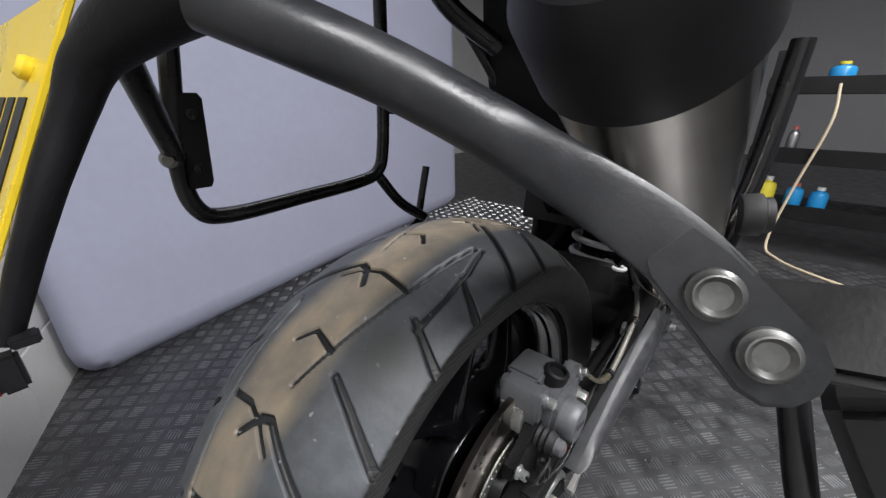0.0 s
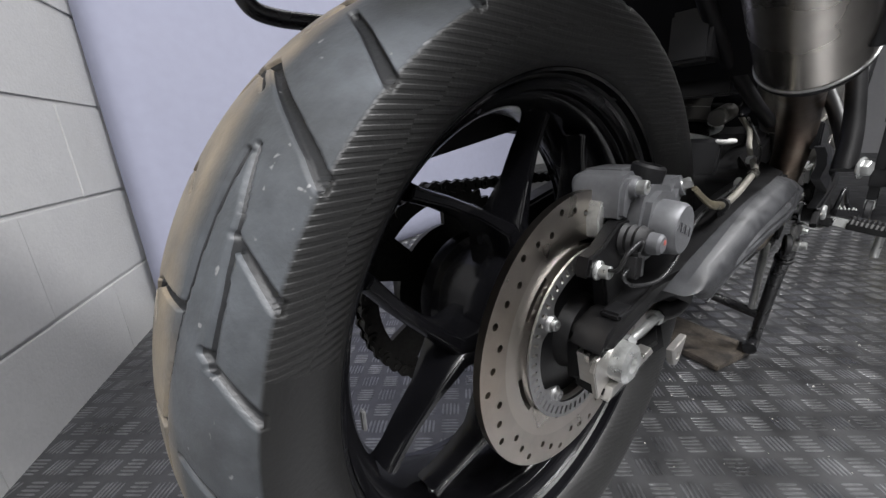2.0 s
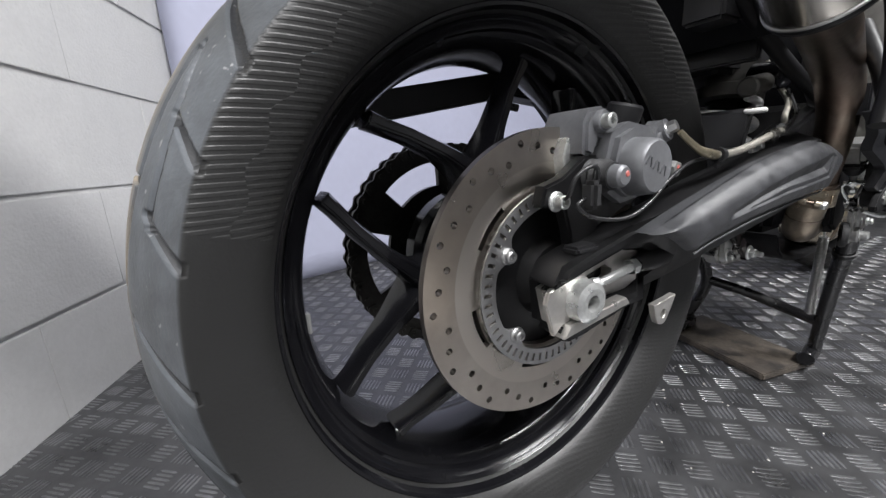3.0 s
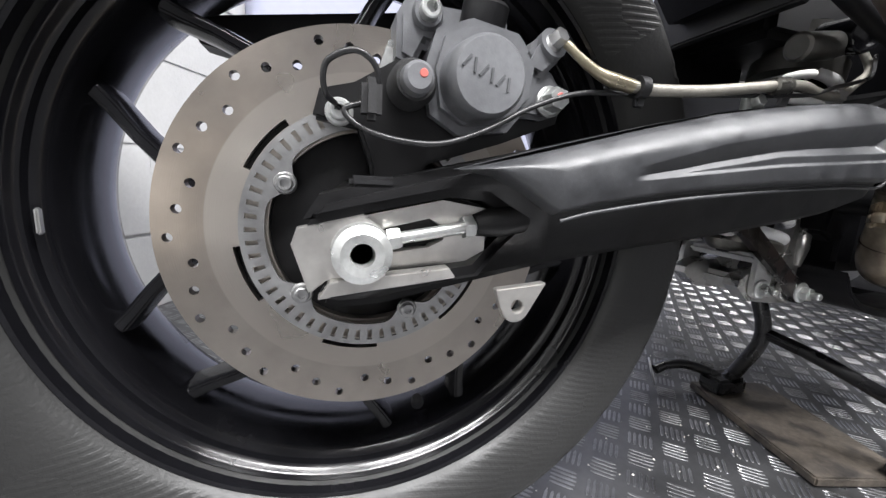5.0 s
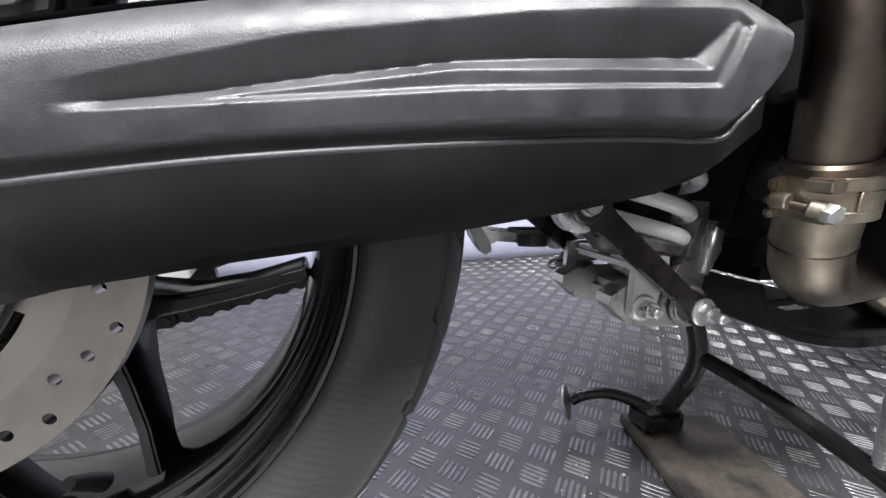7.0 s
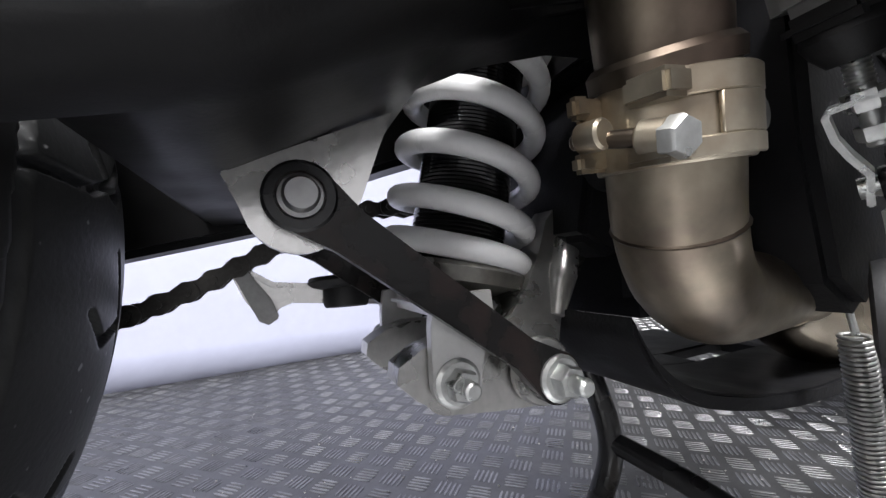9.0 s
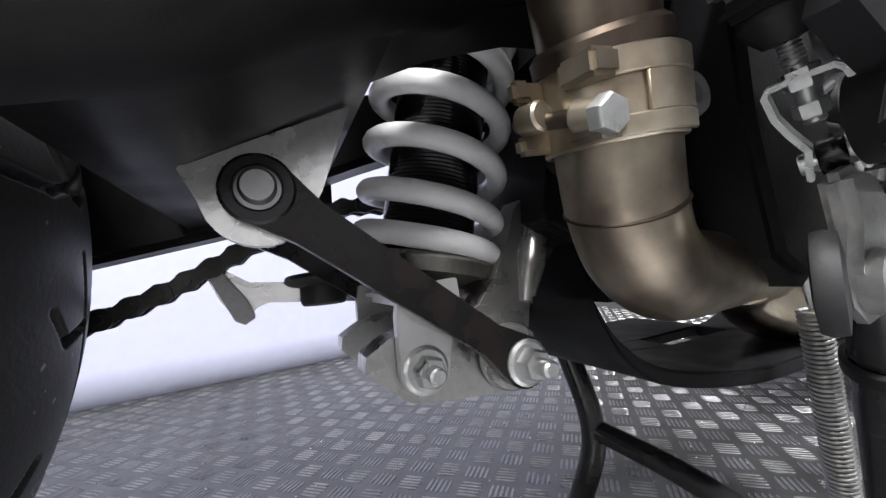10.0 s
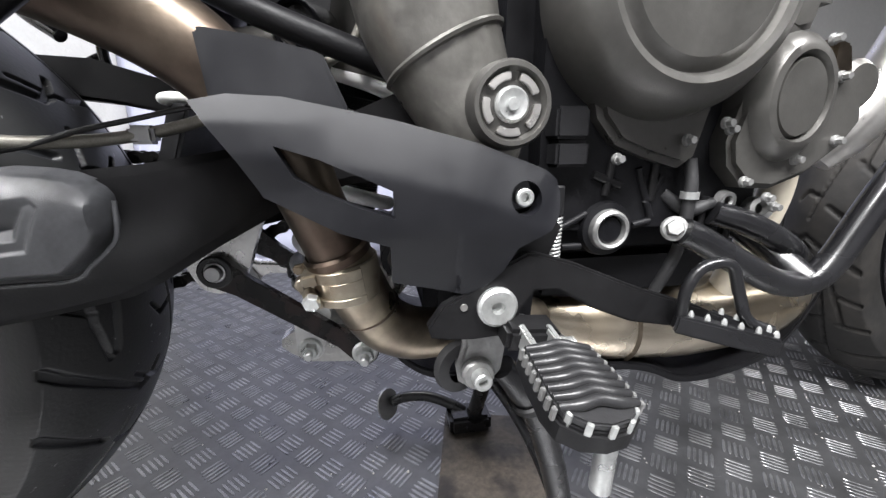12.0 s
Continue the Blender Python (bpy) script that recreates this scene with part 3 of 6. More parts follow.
    # raised level bars moulded on the wall, broken by a wavy band
    ang = math_node("ARCTAN2", zc, sep.outputs["X"])
    wave = math_node("MULTIPLY", math_node("SINE", math_node("MULTIPLY", ang, 46.0)), 0.003)
    half_turn = math_node("MULTIPLY", math_node("GREATER_THAN", math_node("ADD", rad, wave), 0.237), 3.14)
    rib = math_node("SINE", math_node("ADD", math_node("MULTIPLY", zc, 1450.0), half_turn))
    zone = math_node("LESS_THAN", math_node("COSINE", math_node("SUBTRACT", math_node("MULTIPLY", ang, 2.0), radians(380))), 0.6)
    outer = n.new("ShaderNodeMapRange")
    outer.inputs["From Min"].default_value, outer.inputs["From Max"].default_value = 0.2145, 0.2165
    l.new(rad, outer.inputs["Value"])
    clipped = n.new("ShaderNodeMapRange")
    clipped.inputs["From Min"].default_value, clipped.inputs["From Max"].default_value = -0.45, 0.45
    l.new(rib, clipped.inputs["Value"])
    rib = math_node("MULTIPLY", math_node("MULTIPLY", math_node("MULTIPLY", clipped.outputs[0], zone), math_node("MULTIPLY", outer.outputs[0], math_node("ADD", 0.3, math_node("MULTIPLY", math_node("GREATER_THAN", zc, 0.0), 0.7)))), math_node("SUBTRACT", 1.0, tread_zone.outputs[0]))
    bars = n.new("ShaderNodeMix")
    bars.data_type = "RGBA"
    bars.inputs[7].default_value = (0.027, 0.027, 0.0265, 1)
    l.new(math_node("MULTIPLY", rib, 0.45), bars.inputs[0])
    l.new(oily.outputs[2], bars.inputs[6])
    l.new(bars.outputs[2], bs.inputs["Base Color"])
    bump = n.new("ShaderNodeBump")
    bump.inputs["Distance"].default_value = 0.00022
    bump.inputs["Strength"].default_value = 1.0
    l.new(rib, bump.inputs["Height"])
    ob = bs.inputs["Normal"].links[0].from_socket
    l.new(ob, bump.inputs["Normal"])
    l.new(bump.outputs[0], bs.inputs["Normal"])
    return m


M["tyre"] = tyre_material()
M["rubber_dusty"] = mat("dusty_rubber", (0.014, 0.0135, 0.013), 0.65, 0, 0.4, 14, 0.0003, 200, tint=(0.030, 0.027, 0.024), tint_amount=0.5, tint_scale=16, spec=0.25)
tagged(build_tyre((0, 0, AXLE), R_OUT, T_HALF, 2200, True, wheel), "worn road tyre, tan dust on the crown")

rim_half = [(0.2215, 0.0655), (0.2175, 0.0660), (0.2152, 0.0700), (0.2145, 0.0748), (0.2128, 0.0758), (0.2108, 0.0742), (0.2100, 0.0665), (0.2085, 0.0610), (0.2060, 0.0612), (0.2046, 0.0598), (0.2035, 0.0572), (0.2005, 0.0545), (0.1995, 0.049),
            (0.1955, 0.046), (0.1915, 0.040), (0.1885, 0.028), (0.186, 0.012)]
RS = 0.985
rim_half = [(r * RS, y * 0.93) for r, y in rim_half]
rim_prof = rim_half + [(r, -y) for r, y in rim_half[::-1]] + [(0.187, -0.028), (0.201, -0.054), (0.2043, -0.0595)] + [(0.2043, 0.0595), (0.201, 0.054), (0.187, 0.028)]
P("rim", lathe(rim_prof, (0, 0, AXLE), n=128, close=True), "black_gloss", wheel, "gloss black cast alloy rim")


def spoke_leg(a_apex, a_foot):
    """One leg of a forked spoke, from hub to rim, tapered, ridged on its face."""
    bm = bmesh.new()
    st = [(0.055, a_apex, 0.011, -0.050, 0.010), (0.095, a_apex, 0.0100, -0.047, 0.0), (0.125, a_apex + (a_foot - a_apex) * 0.5, 0.0062, -0.042, -0.012),
          (0.152, a_apex + (a_foot - a_apex) * 0.82, 0.0056, -0.038, -0.012), (0.169, a_foot, 0.0058, -0.036, -0.012), (0.182, a_foot + (a_foot - a_apex) * 0.10, 0.0066, -0.036, -0.010)]
    ring = []
    for k, (r, a, w, yf, yb) in enumerate(st):
        p = Vector((r * math.cos(a), 0, r * math.sin(a)))
        r1, a1 = st[min(k + 1, 5)][:2]
        r0, a0 = st[max(k - 1, 0)][:2]
        d = Vector((r1 * math.cos(a1) - r0 * math.cos(a0), 0, r1 * math.sin(a1) - r0 * math.sin(a0))).normalized()
        s = Vector((-d.z, 0, d.x))
        sec = [(-w, yb), (-w, yf + 0.006), (-w * 0.55, yf), (w * 0.55, yf), (w, yf + 0.006), (w, yb)]
        ring.append([bm.verts.new(p + s * q + Vector((0, y, AXLE))) for q, y in sec])
    for A, B in zip(ring, ring[1:]):
        for j in range(6):
            bm.faces.new((A[j], A[(j + 1) % 6], B[(j + 1) % 6], B[j]))
    bm.faces.new(ring[0])
    bm.faces.new(ring[-1])
    bmesh.ops.bevel(bm, geom=list(bm.edges), offset=0.0012, segments=2, affect="EDGES", clamp_overlap=True)
    return bm


for k in range(5):
    for s in (-1, 1):
        ac = radians(108 + 72 * k)
        P("spoke", spoke_leg(ac + s * radians(4), ac + s * radians(23.5)), "black_gloss", wheel)
P("hub", lathe([(0.02, -0.072), (0.046, -0.072), (0.05, -0.068), (0.05, -0.052), (0.072, -0.05), (0.074, -0.046), (0.074, -0.02), (0.06, -0.01), (0.06, 0.03), (0.066, 0.034), (0.066, 0.05), (0.02, 0.05)], (0, 0, AXLE), n=48, close=True), "black_gloss", wheel)
va = radians(-73)
P("tyre_valve", tube([(0.178 * math.cos(va), -0.02, AXLE + 0.178 * math.sin(va)), (0.170 * math.cos(va), -0.028, AXLE + 0.170 * math.sin(va)), (0.160 * math.cos(va), -0.04, AXLE + 0.160 * math.sin(va))], [0.006, 0.0055, 0.004]), "rubber", wheel)
P("balance_weight", slab(-0.1900, -0.1875, -0.055, -0.050, AXLE - 0.010, AXLE + 0.006, 0.001), "alu_dull", wheel, "small grey stick-on balance weight")

# brake disc with drilled holes
disc = group_part("brake_disc", wheel)
holes = []
for k in range(42):
    a = 2 * math.pi * (k + 0.35) / 42
    r = (0.1125, 0.1025, 0.1075)[k % 3]
    holes.append(circle(r * math.cos(a), AXLE + r * math.sin(a), 0.0028, 10))
for k in range(6):
    a0 = radians(k * 60 + 8)
    arc = [a0 + radians(26) * i / 8 for i in range(9)]
    holes.append([(0.0805 * math.cos(a), AXLE + 0.0805 * math.sin(a)) for a in arc] + [(0.0765 * math.cos(a), AXLE + 0.0765 * math.sin(a)) for a in arc[::-1]])
P("disc", plate(circle(0, AXLE, 0.12, 160), -0.0875, -0.0810, holes + [circle(0, AXLE, 0.060, 64)]), "steel_disc", disc, "drilled steel brake rotor with brown heat tint", smooth=30)
slots = []
for k in range(56):
    a = 2 * math.pi * k / 56
    ca, sa = math.cos(a), math.sin(a)
    slots.append([(r * ca - q * sa, AXLE + r * sa + q * ca) for r, q in ((0.0655, -0.0013), (0.0722, -0.0015), (0.0722, 0.0015), (0.0655, 0.0013))])
inner = []
for i in range(120):
    a = 2 * math.pi * i / 120
    lobe = max(0.0, math.cos(5 * (a - radians(151))))
    inner.append(((0.0615 - 0.010 * lobe ** 3) * math.cos(a), AXLE + (0.0615 - 0.010 * lobe ** 3) * math.sin(a)))
P("sensor_ring", plate(circle(0, AXLE, 0.0752, 112), -0.0935, -0.0915, slots + [inner]), "steel_ring", disc, "slotted steel wheel speed ring", smooth=30)
for k in range(5):
    a = radians(151 + 72 * k)
    P("disc_bolt", hex_bolt((0.0565 * math.cos(a), -0.0935, AXLE + 0.0565 * math.sin(a)), (0, -1, 0), 0.009, 0.004, 0.0065, socket=True), "steel_ring", disc)
P("disc_carrier", lathe([(0.018, -0.098), (0.030, -0.096), (0.034, -0.085), (0.058, -0.0795), (0.084, -0.0790), (0.084, -0.074), (0.018, -0.074)], (0, 0, AXLE), n=40, close=True), "black_satin", disc)

# sprocket and chain on the far side
spr = []
for i in range(41 * 4):
    a = 2 * math.pi * i / (41 * 4)
    r = 0.112 + (0.004, 0.0, -0.004, 0.0)[i % 4]
    spr.append((r * math.cos(a), AXLE + r * math.sin(a)))
spr_holes = []
for k in range(5):
    a0 = radians(k * 72 + 20)
    arc = [a0 + radians(44) * i / 8 for i in range(9)]
    spr_holes.append([(0.097 * math.cos(a), AXLE + 0.097 * math.sin(a)) for a in arc] + [(0.070 * math.cos(a), AXLE + 0.070 * math.sin(a)) for a in arc[::-1]])
P("sprocket", plate(spr, 0.082, 0.088, spr_holes + [circle(0, AXLE, 0.03, 32)], bevel=0), "chain", wheel, "dark steel rear sprocket", smooth=30)


def chain_links():
    """Rollers and side plates along both runs and round the sprocket."""
    fx, fz, fr = 0.60, 0.345, 0.030
    pts = []
    R = 0.114
    n = 40
    for i in range(n + 1):
        a = radians(100) + radians(172) * i / n
        pts.append(Vector((R * math.cos(a), 0.085, AXLE + R * math.sin(a))))
    low = [pts[-1], Vector((0.27, 0.085, 0.268)), Vector((0.42, 0.085, 0.335)), Vector((fx, 0.085, fz - fr))]
    pts += smooth_path(low, 20)[1:]
    up = [Vector((fx, 0.085, fz + fr + 0.01)), Vector((0.3, 0.085, 0.40)), pts[0]]
    pts = smooth_path(up, 30)[:-1] + pts
    out, acc = [pts[0]], 0.0
    for a, b in zip(pts, pts[1:]):
        seg = (b - a).length
        while acc + seg >= 0.0159:
            t = (0.0159 - acc) / seg
            a = a + (b - a) * t
            out.append(a)
            seg = (b - a).length
            acc = 0.0
        acc += seg
    bm = bmesh.new()
    for k, (a, b) in enumerate(zip(out, out[1:])):
        d = (b - a).normalized()
        s = Vector((-d.z, 0, d.x))
        for y in ((-0.0095, -0.0075), (0.0075, 0.0095)) if k % 2 else ((-0.0072, -0.0052), (0.0052, 0.0072)):
            oval = []
            for i in range(10):
                t = math.pi * i / 9 - math.pi / 2
                oval.append(b + d * 0.0068 * math.cos(t) + s * 0.0068 * math.sin(t))
            mid = (a + b) / 2
            oval.append(mid + s * 0.0045)
            for i in range(10):
                t = math.pi * i / 9 + math.pi / 2
                oval.append(a + d * 0.0068 * math.cos(t) + s * 0.0068 * math.sin(t))
            oval.append(mid - s * 0.0045)
            lo = [bm.verts.new(v + Vector((0, y[0], 0))) for v in oval]
            hi = [bm.verts.new(v + Vector((0, y[1], 0))) for v in oval]
            bm.faces.new(lo)
            bm.faces.new(hi[::-1])
            for i in range(len(oval)):
                bm.faces.new((lo[i], lo[(i + 1) % len(oval)], hi[(i + 1) % len(oval)], hi[i]))
        lathe([(0, -0.0115), (0.0028, -0.0115), (0.0028, 0.0115), (0, 0.0115)], a, (0, 1, 0), 8, bm)
        lathe([(0, -0.005), (0.0048, -0.005), (0.0048, 0.005), (0, 0.005)], a, (0, 1, 0), 10, bm)
    return bm


P("drive_chain", chain_links(), "chain", bike, "oily dark drive chain", smooth=30)
P("chain_guard", plate([(-0.135, 0.452), (-0.125, 0.462), (0.08, 0.497), (0.24, 0.49), (0.36, 0.455), (0.36, 0.43), (0.25, 0.452), (0.09, 0.470), (-0.11, 0.436), (-0.13, 0.44)], 0.056, 0.09, bevel=0.003), "black_plastic", bike, "black plastic chain guard")

# swingarm
arm = group_part("swingarm", bike)


def drawn_in(bm):
    """The tail of the arm, from the cover back to the axle, steps inwards."""
    for v in bm.verts:
        q = max(0.0, min(1.0, (0.098 - v.co.x) / 0.070))
        q = q * q * (3 - 2 * q) * (1.0 if v.co.y < -0.112 else 0.4)
        v.co = Vector((-0.012 + (v.co.x + 0.012) * (1 + 0.075 * q), v.co.y + 0.017 * q, 0.338 + (v.co.z - 0.338) * (1 + 0.075 * q)))
    return bm


C_ARM = [(-0.039, 0.311), (-0.029, 0.327), (0.0, 0.335), (0.037, 0.344), (0.09, 0.357), (0.149, 0.372), (0.255, 0.392), (0.33, 0.398), (0.372, 0.402), (0.40, 0.408), (0.43, 0.416), (0.48, 0.434), (0.53, 0.455), (0.562, 0.462), (0.585, 0.445), (0.58, 0.415), (0.555, 0.402), (0.50, 0.392), (0.46, 0.383), (0.43, 0.371), (0.395, 0.353), (0.365, 0.335), (0.345, 0.3255), (0.31, 0.3175),
         (0.25, 0.307), (0.163, 0.295), (0.105, 0.286), (0.063, 0.277), (0.0, 0.2725), (-0.02, 0.271), (-0.031, 0.275), (-0.027, 0.283), (0.037, 0.290), (0.05, 0.292), (0.066, 0.302), (0.074, 0.316), (0.055, 0.327), (0.035, 0.328), (-0.006, 0.319)]
beam = plate(C_ARM, -0.150, -0.105, bevel=0.005)
for v in beam.verts:
    if v.co.x > 0.06 and v.co.y < -0.13:
        line = 0.321 + max(0.0, v.co.x - 0.09) * 0.105
        v.co.y += min(0.026, max(0.0, line - v.co.z) * 0.75)
    if v.co.x > 0.38:
        v.co.y += min(0.048, (v.co.x - 0.38) * 1.1) * (1.0 if v.co.y < -0.12 else 0.55)
P("right_beam", drawn_in(beam), "black_satin", arm, "black swingarm beam", 80)
P("pivot_tube", rod((0.5575, -0.10, 0.4295), (0.5575, 0.10, 0.4295), 0.026, 28), "black_satin", arm)
P("left_beam", plate([(-0.05, 0.28), (-0.05, 0.33), (0.1, 0.352), (0.3, 0.395), (0.41, 0.39), (0.41, 0.335), (0.25, 0.30), (0.1, 0.28)], 0.098, 0.132, bevel=0.005), "black_satin", arm)
P("cross_beam", plate([(0.303, 0.335), (0.308, 0.323), (0.338, 0.3262), (0.388, 0.351), (0.404, 0.358), (0.404, 0.398), (0.39, 0.402), (0.33, 0.396), (0.303, 0.388)], -0.118, 0.112, bevel=0.004), "black_satin", arm, "", 80)
P("left_arm_front", plate([(0.38, 0.345), (0.43, 0.364), (0.50, 0.388), (0.56, 0.404), (0.585, 0.43), (0.56, 0.46), (0.48, 0.434), (0.38, 0.40)], 0.064, 0.104, bevel=0.005), "black_satin", arm)
P("window_wall", plate([(0.395, 0.354), (0.43, 0.372), (0.47, 0.385), (0.53, 0.392), (0.53, 0.43), (0.47, 0.425), (0.395, 0.40)], -0.098, -0.060, bevel=0.003), "black_satin", arm, "", 80)
P("upper_bridge", plate([(0.512, 0.40), (0.56, 0.412), (0.575, 0.432), (0.555, 0.457), (0.52, 0.445)], -0.07, 0.07, bevel=0.004), "black_satin", arm)
P("axle_plate", drawn_in(plate([(-0.034, 0.309), (-0.004, 0.3175), (0.035, 0.326), (0.06, 0.322), (0.06, 0.292), (0.035, 0.2885), (-0.027, 0.2815)], -0.135, -0.125, [[(-0.001, 0.309), (0.028, 0.316), (0.036, 0.311), (0.036, 0.304), (0.028, 0.300), (-0.001, 0.296)]])), "alu_bright", arm, "bare aluminium axle slot plate")
P("adjuster_block", drawn_in(plate([(-0.042, 0.303), (-0.039, 0.3115), (-0.008, 0.3185), (0.004, 0.309), (0.002, 0.2905), (-0.026, 0.2845), (-0.034, 0.278)], -0.1445, -0.1400, bevel=0.0008)), "alu_bright", arm, "bare aluminium chain adjuster block")
P("axle_lip", drawn_in(plate([(-0.030, 0.2765), (-0.024, 0.2855), (0.036, 0.2915), (0.040, 0.286)], -0.150, -0.140, bevel=0.0006)), "alu_bright", arm)
P("axle_nut", drawn_in(lathe([(0.0055, 0.004), (0.006, 0.012), (0.0105, 0.0125), (0.0145, 0.010), (0.015, 0.0), (0, 0.0)], (-0.009, -0.1445, 0.2995), (0, -1, 0), 28)), "zinc", arm, "hollow zinc plated axle end")
P("adjuster_stud", drawn_in(rod((0.006, -0.1435, 0.3055), (0.052, -0.1435, 0.3135), 0.0033)), "zinc", arm, "threaded adjuster stud")
P("adjuster_nut", drawn_in(hex_bolt((0.004, -0.1435, 0.3052), (1, 0, 0.17), 0.0105, 0.007)), "zinc", arm)
P("adjuster_nut", drawn_in(hex_bolt((0.044, -0.1435, 0.3122), (1, 0, 0.17), 0.011, 0.006)), "zinc", arm)
P("adjuster_boss", drawn_in(tube([(0.051, -0.1425, 0.3135), (0.058, -0.1425, 0.3148), (0.066, -0.1415, 0.316), (0.078, -0.139, 0.318)], [0.006, 0.0078, 0.0088, 0.0088])), "black_satin", arm)
# black sheet added behind the axle slot in place of its shade
P("axle_web", drawn_in(plate([(-0.030, 0.3115), (-0.004, 0.320), (0.035, 0.328), (0.066, 0.323), (0.066, 0.288), (0.035, 0.2875), (-0.027, 0.281)], -0.1235, -0.114)), "black_satin", arm)
P("stand_tab", plate([(0.0655, 0.277), (0.0690, 0.2665)] + arc_pts(0.0790, 0.2655, 0.0088, 190, 325, 9) + [(0.0975, 0.280)], -0.142, -0.136, [circle(0.0795, 0.2665, 0.0038, 14)], bevel=0.0006), "alu_bright", arm, "small bare metal tab with a bolt hole")
P("cable_clip", drawn_in(slab(-0.015, 0.008, -0.146, -0.13, 0.331, 0.337, 0.002)), "black_plastic", arm)


def cover_shell():
    """Moulded cover with rounded edges and a wedge-shaped recess."""
    top = [(0.037, 0.3425), (0.09, 0.3575), (0.149, 0.373), (0.20, 0.385), (0.255, 0.3945), (0.30, 0.400), (0.320, 0.4022), (0.336, 0.4008), (0.345, 0.3988), (0.352, 0.3955), (0.3565, 0.3915), (0.3585, 0.3875)]
    low = [(0.037, 0.3418), (0.055, 0.3395), (0.072, 0.332), (0.086, 0.3235), (0.092, 0.3205), (0.116, 0.326), (0.172, 0.335), (0.24, 0.3425), (0.30, 0.3475), (0.3375, 0.3488), (0.346, 0.3550), (0.3525, 0.3610), (0.357, 0.3675), (0.3585, 0.3725)]
    groove = [(0.129, 0.3470), (0.189, 0.3645), (0.257, 0.378), (0.334, 0.3890), (0.3385, 0.384), (0.329, 0.3628), (0.2365, 0.3545), (0.134, 0.3412)]

    def at(c, x):
        for (x0, z0), (x1, z1) in zip(c, c[1:]):
            if x <= x1:
                return z0 + (z1 - z0) * (x - x0) / (x1 - x0)
        return c[-1][1]

    def inside(x, z):
        """Signed distance to the recess, plus inside."""
        d, sign = 9.0, -1
        for i in range(len(groove)):
            (ax, az), (bx, bz) = groove[i], groove[(i + 1) % len(groove)]
            vx, vz = bx - ax, bz - az
            t = max(0, min(1, ((x - ax) * vx + (z - az) * vz) / (vx * vx + vz * vz)))
            d = min(d, math.hypot(x - ax - vx * t, z - az - vz * t))
            if (az > z) != (bz > z) and x < (bx - ax) * (z - az) / (bz - az) + ax:
                sign = -sign
        return d * sign

    bm = bmesh.new()
    nx, nz = 300, 110
    g = []
    for i in range(nx + 1):
        x = 0.037 + (0.3585 - 0.037) * i / nx
        zt, zl = at(top, x), at(low, x)
        col = []
        for j in range(nz + 1):
            v = j / nz
            v = v * v * (3 - 2 * v) * 0.4 + v * 0.6
            z = zl + (zt - zl) * v
            e = min(z - zl, zt - z, (x - 0.037) * 0.5, (0.3585 - x) * 2.0)
            base = -0.1545 - 0.0105 * min(1, max(0, (x - 0.05) / 0.24)) ** 1.3
            crown = 0.0045 * (1 - (2 * v - 1) ** 2)
            # top part rolls inwards
            roll = 0.010 * max(0.0, (v - 0.62) / 0.38) ** 2
            edge = 0.007 * max(0.0, 1 - e / 0.0045) ** 2
            rec = 0.0
            if inside(x, z) > 0:
                down = near_line(x, z, groove[0:4]) * 0.55
                # lower side: a lit lip, a flat band, then a second lip
                d = near_line(x, z, groove[4:8])
                flat = 0.0042 * max(0.0, min(1.0, (x - 0.165) / 0.07))
                up = min(d * 1.1, 0.0020) + max(0.0, d - 0.0018 - flat) * 1.1
                rec = min(0.0075, down, up, near_line(x, z, [groove[3], groove[4]]) * 1.2) * max(0.0, min(1.0, (x - 0.132) / 0.012))
            col.append(bm.verts.new((x, base - crown + roll + edge + rec, z)))
        g.append(col)
    for i in range(nx):
        for j in range(nz):
            bm.faces.new((g[i][j], g[i + 1][j], g[i + 1][j + 1], g[i][j + 1]))
    # skirt back to the beam
    rim = [g[i][0] for i in range(nx + 1)] + [g[nx][j] for j in range(1, nz + 1)] + [g[i][nz] for i in range(nx - 1, -1, -1)] + [g[0][j] for j in range(nz - 1, 0, -1)]
    back = [bm.verts.new((v.co.x, -0.1485, v.co.z)) for v in rim]
    for i in range(len(rim)):
        k = (i + 1) % len(rim)
        bm.faces.new((rim[i], rim[k], back[k], back[i]))
    bmesh.ops.remove_doubles(bm, verts=bm.verts, dist=1e-5)
    return bm


P("cover_lip", tube([(0.094, -0.1535, 0.3180), (0.116, -0.1545, 0.3235), (0.172, -0.1570, 0.3325), (0.24, -0.1590, 0.3400), (0.30, -0.1600, 0.3450), (0.338, -0.1600, 0.3466), (0.348, -0.1598, 0.3535), (0.3555, -0.1590, 0.3600), (0.3608, -0.158, 0.3675), (0.3625, -0.157, 0.3850)], 0.0012, 8, 6), "cover", arm)
P("arm_cover", cover_shell(), "cover", arm, "dark grey textured plastic swingarm cover", smooth=50)

# brake caliper
cal = group_part("rear_brake_caliper", bike)
P("bracket", plate([(-0.034, 0.366), (-0.03, 0.381), (-0.012, 0.386), (0.01, 0.40), (0.10, 0.402), (0.116, 0.39), (0.112, 0.375), (0.075, 0.36), (0.03, 0.345), (0.012, 0.325), (0.0, 0.322), (-0.004, 0.345), (-0.01, 0.362)], -0.112, -0.100, bevel=0.002), "black_satin", cal, "black caliper bracket")
P("body", plate([(0.028, 0.372), (0.024, 0.395), (0.030, 0.416), (0.050, 0.424), (0.078, 0.420), (0.092, 0.405), (0.090, 0.385), (0.075, 0.366), (0.045, 0.362)], -0.124, -0.060, bevel=0.005), "caliper", cal, "grey painted caliper body")
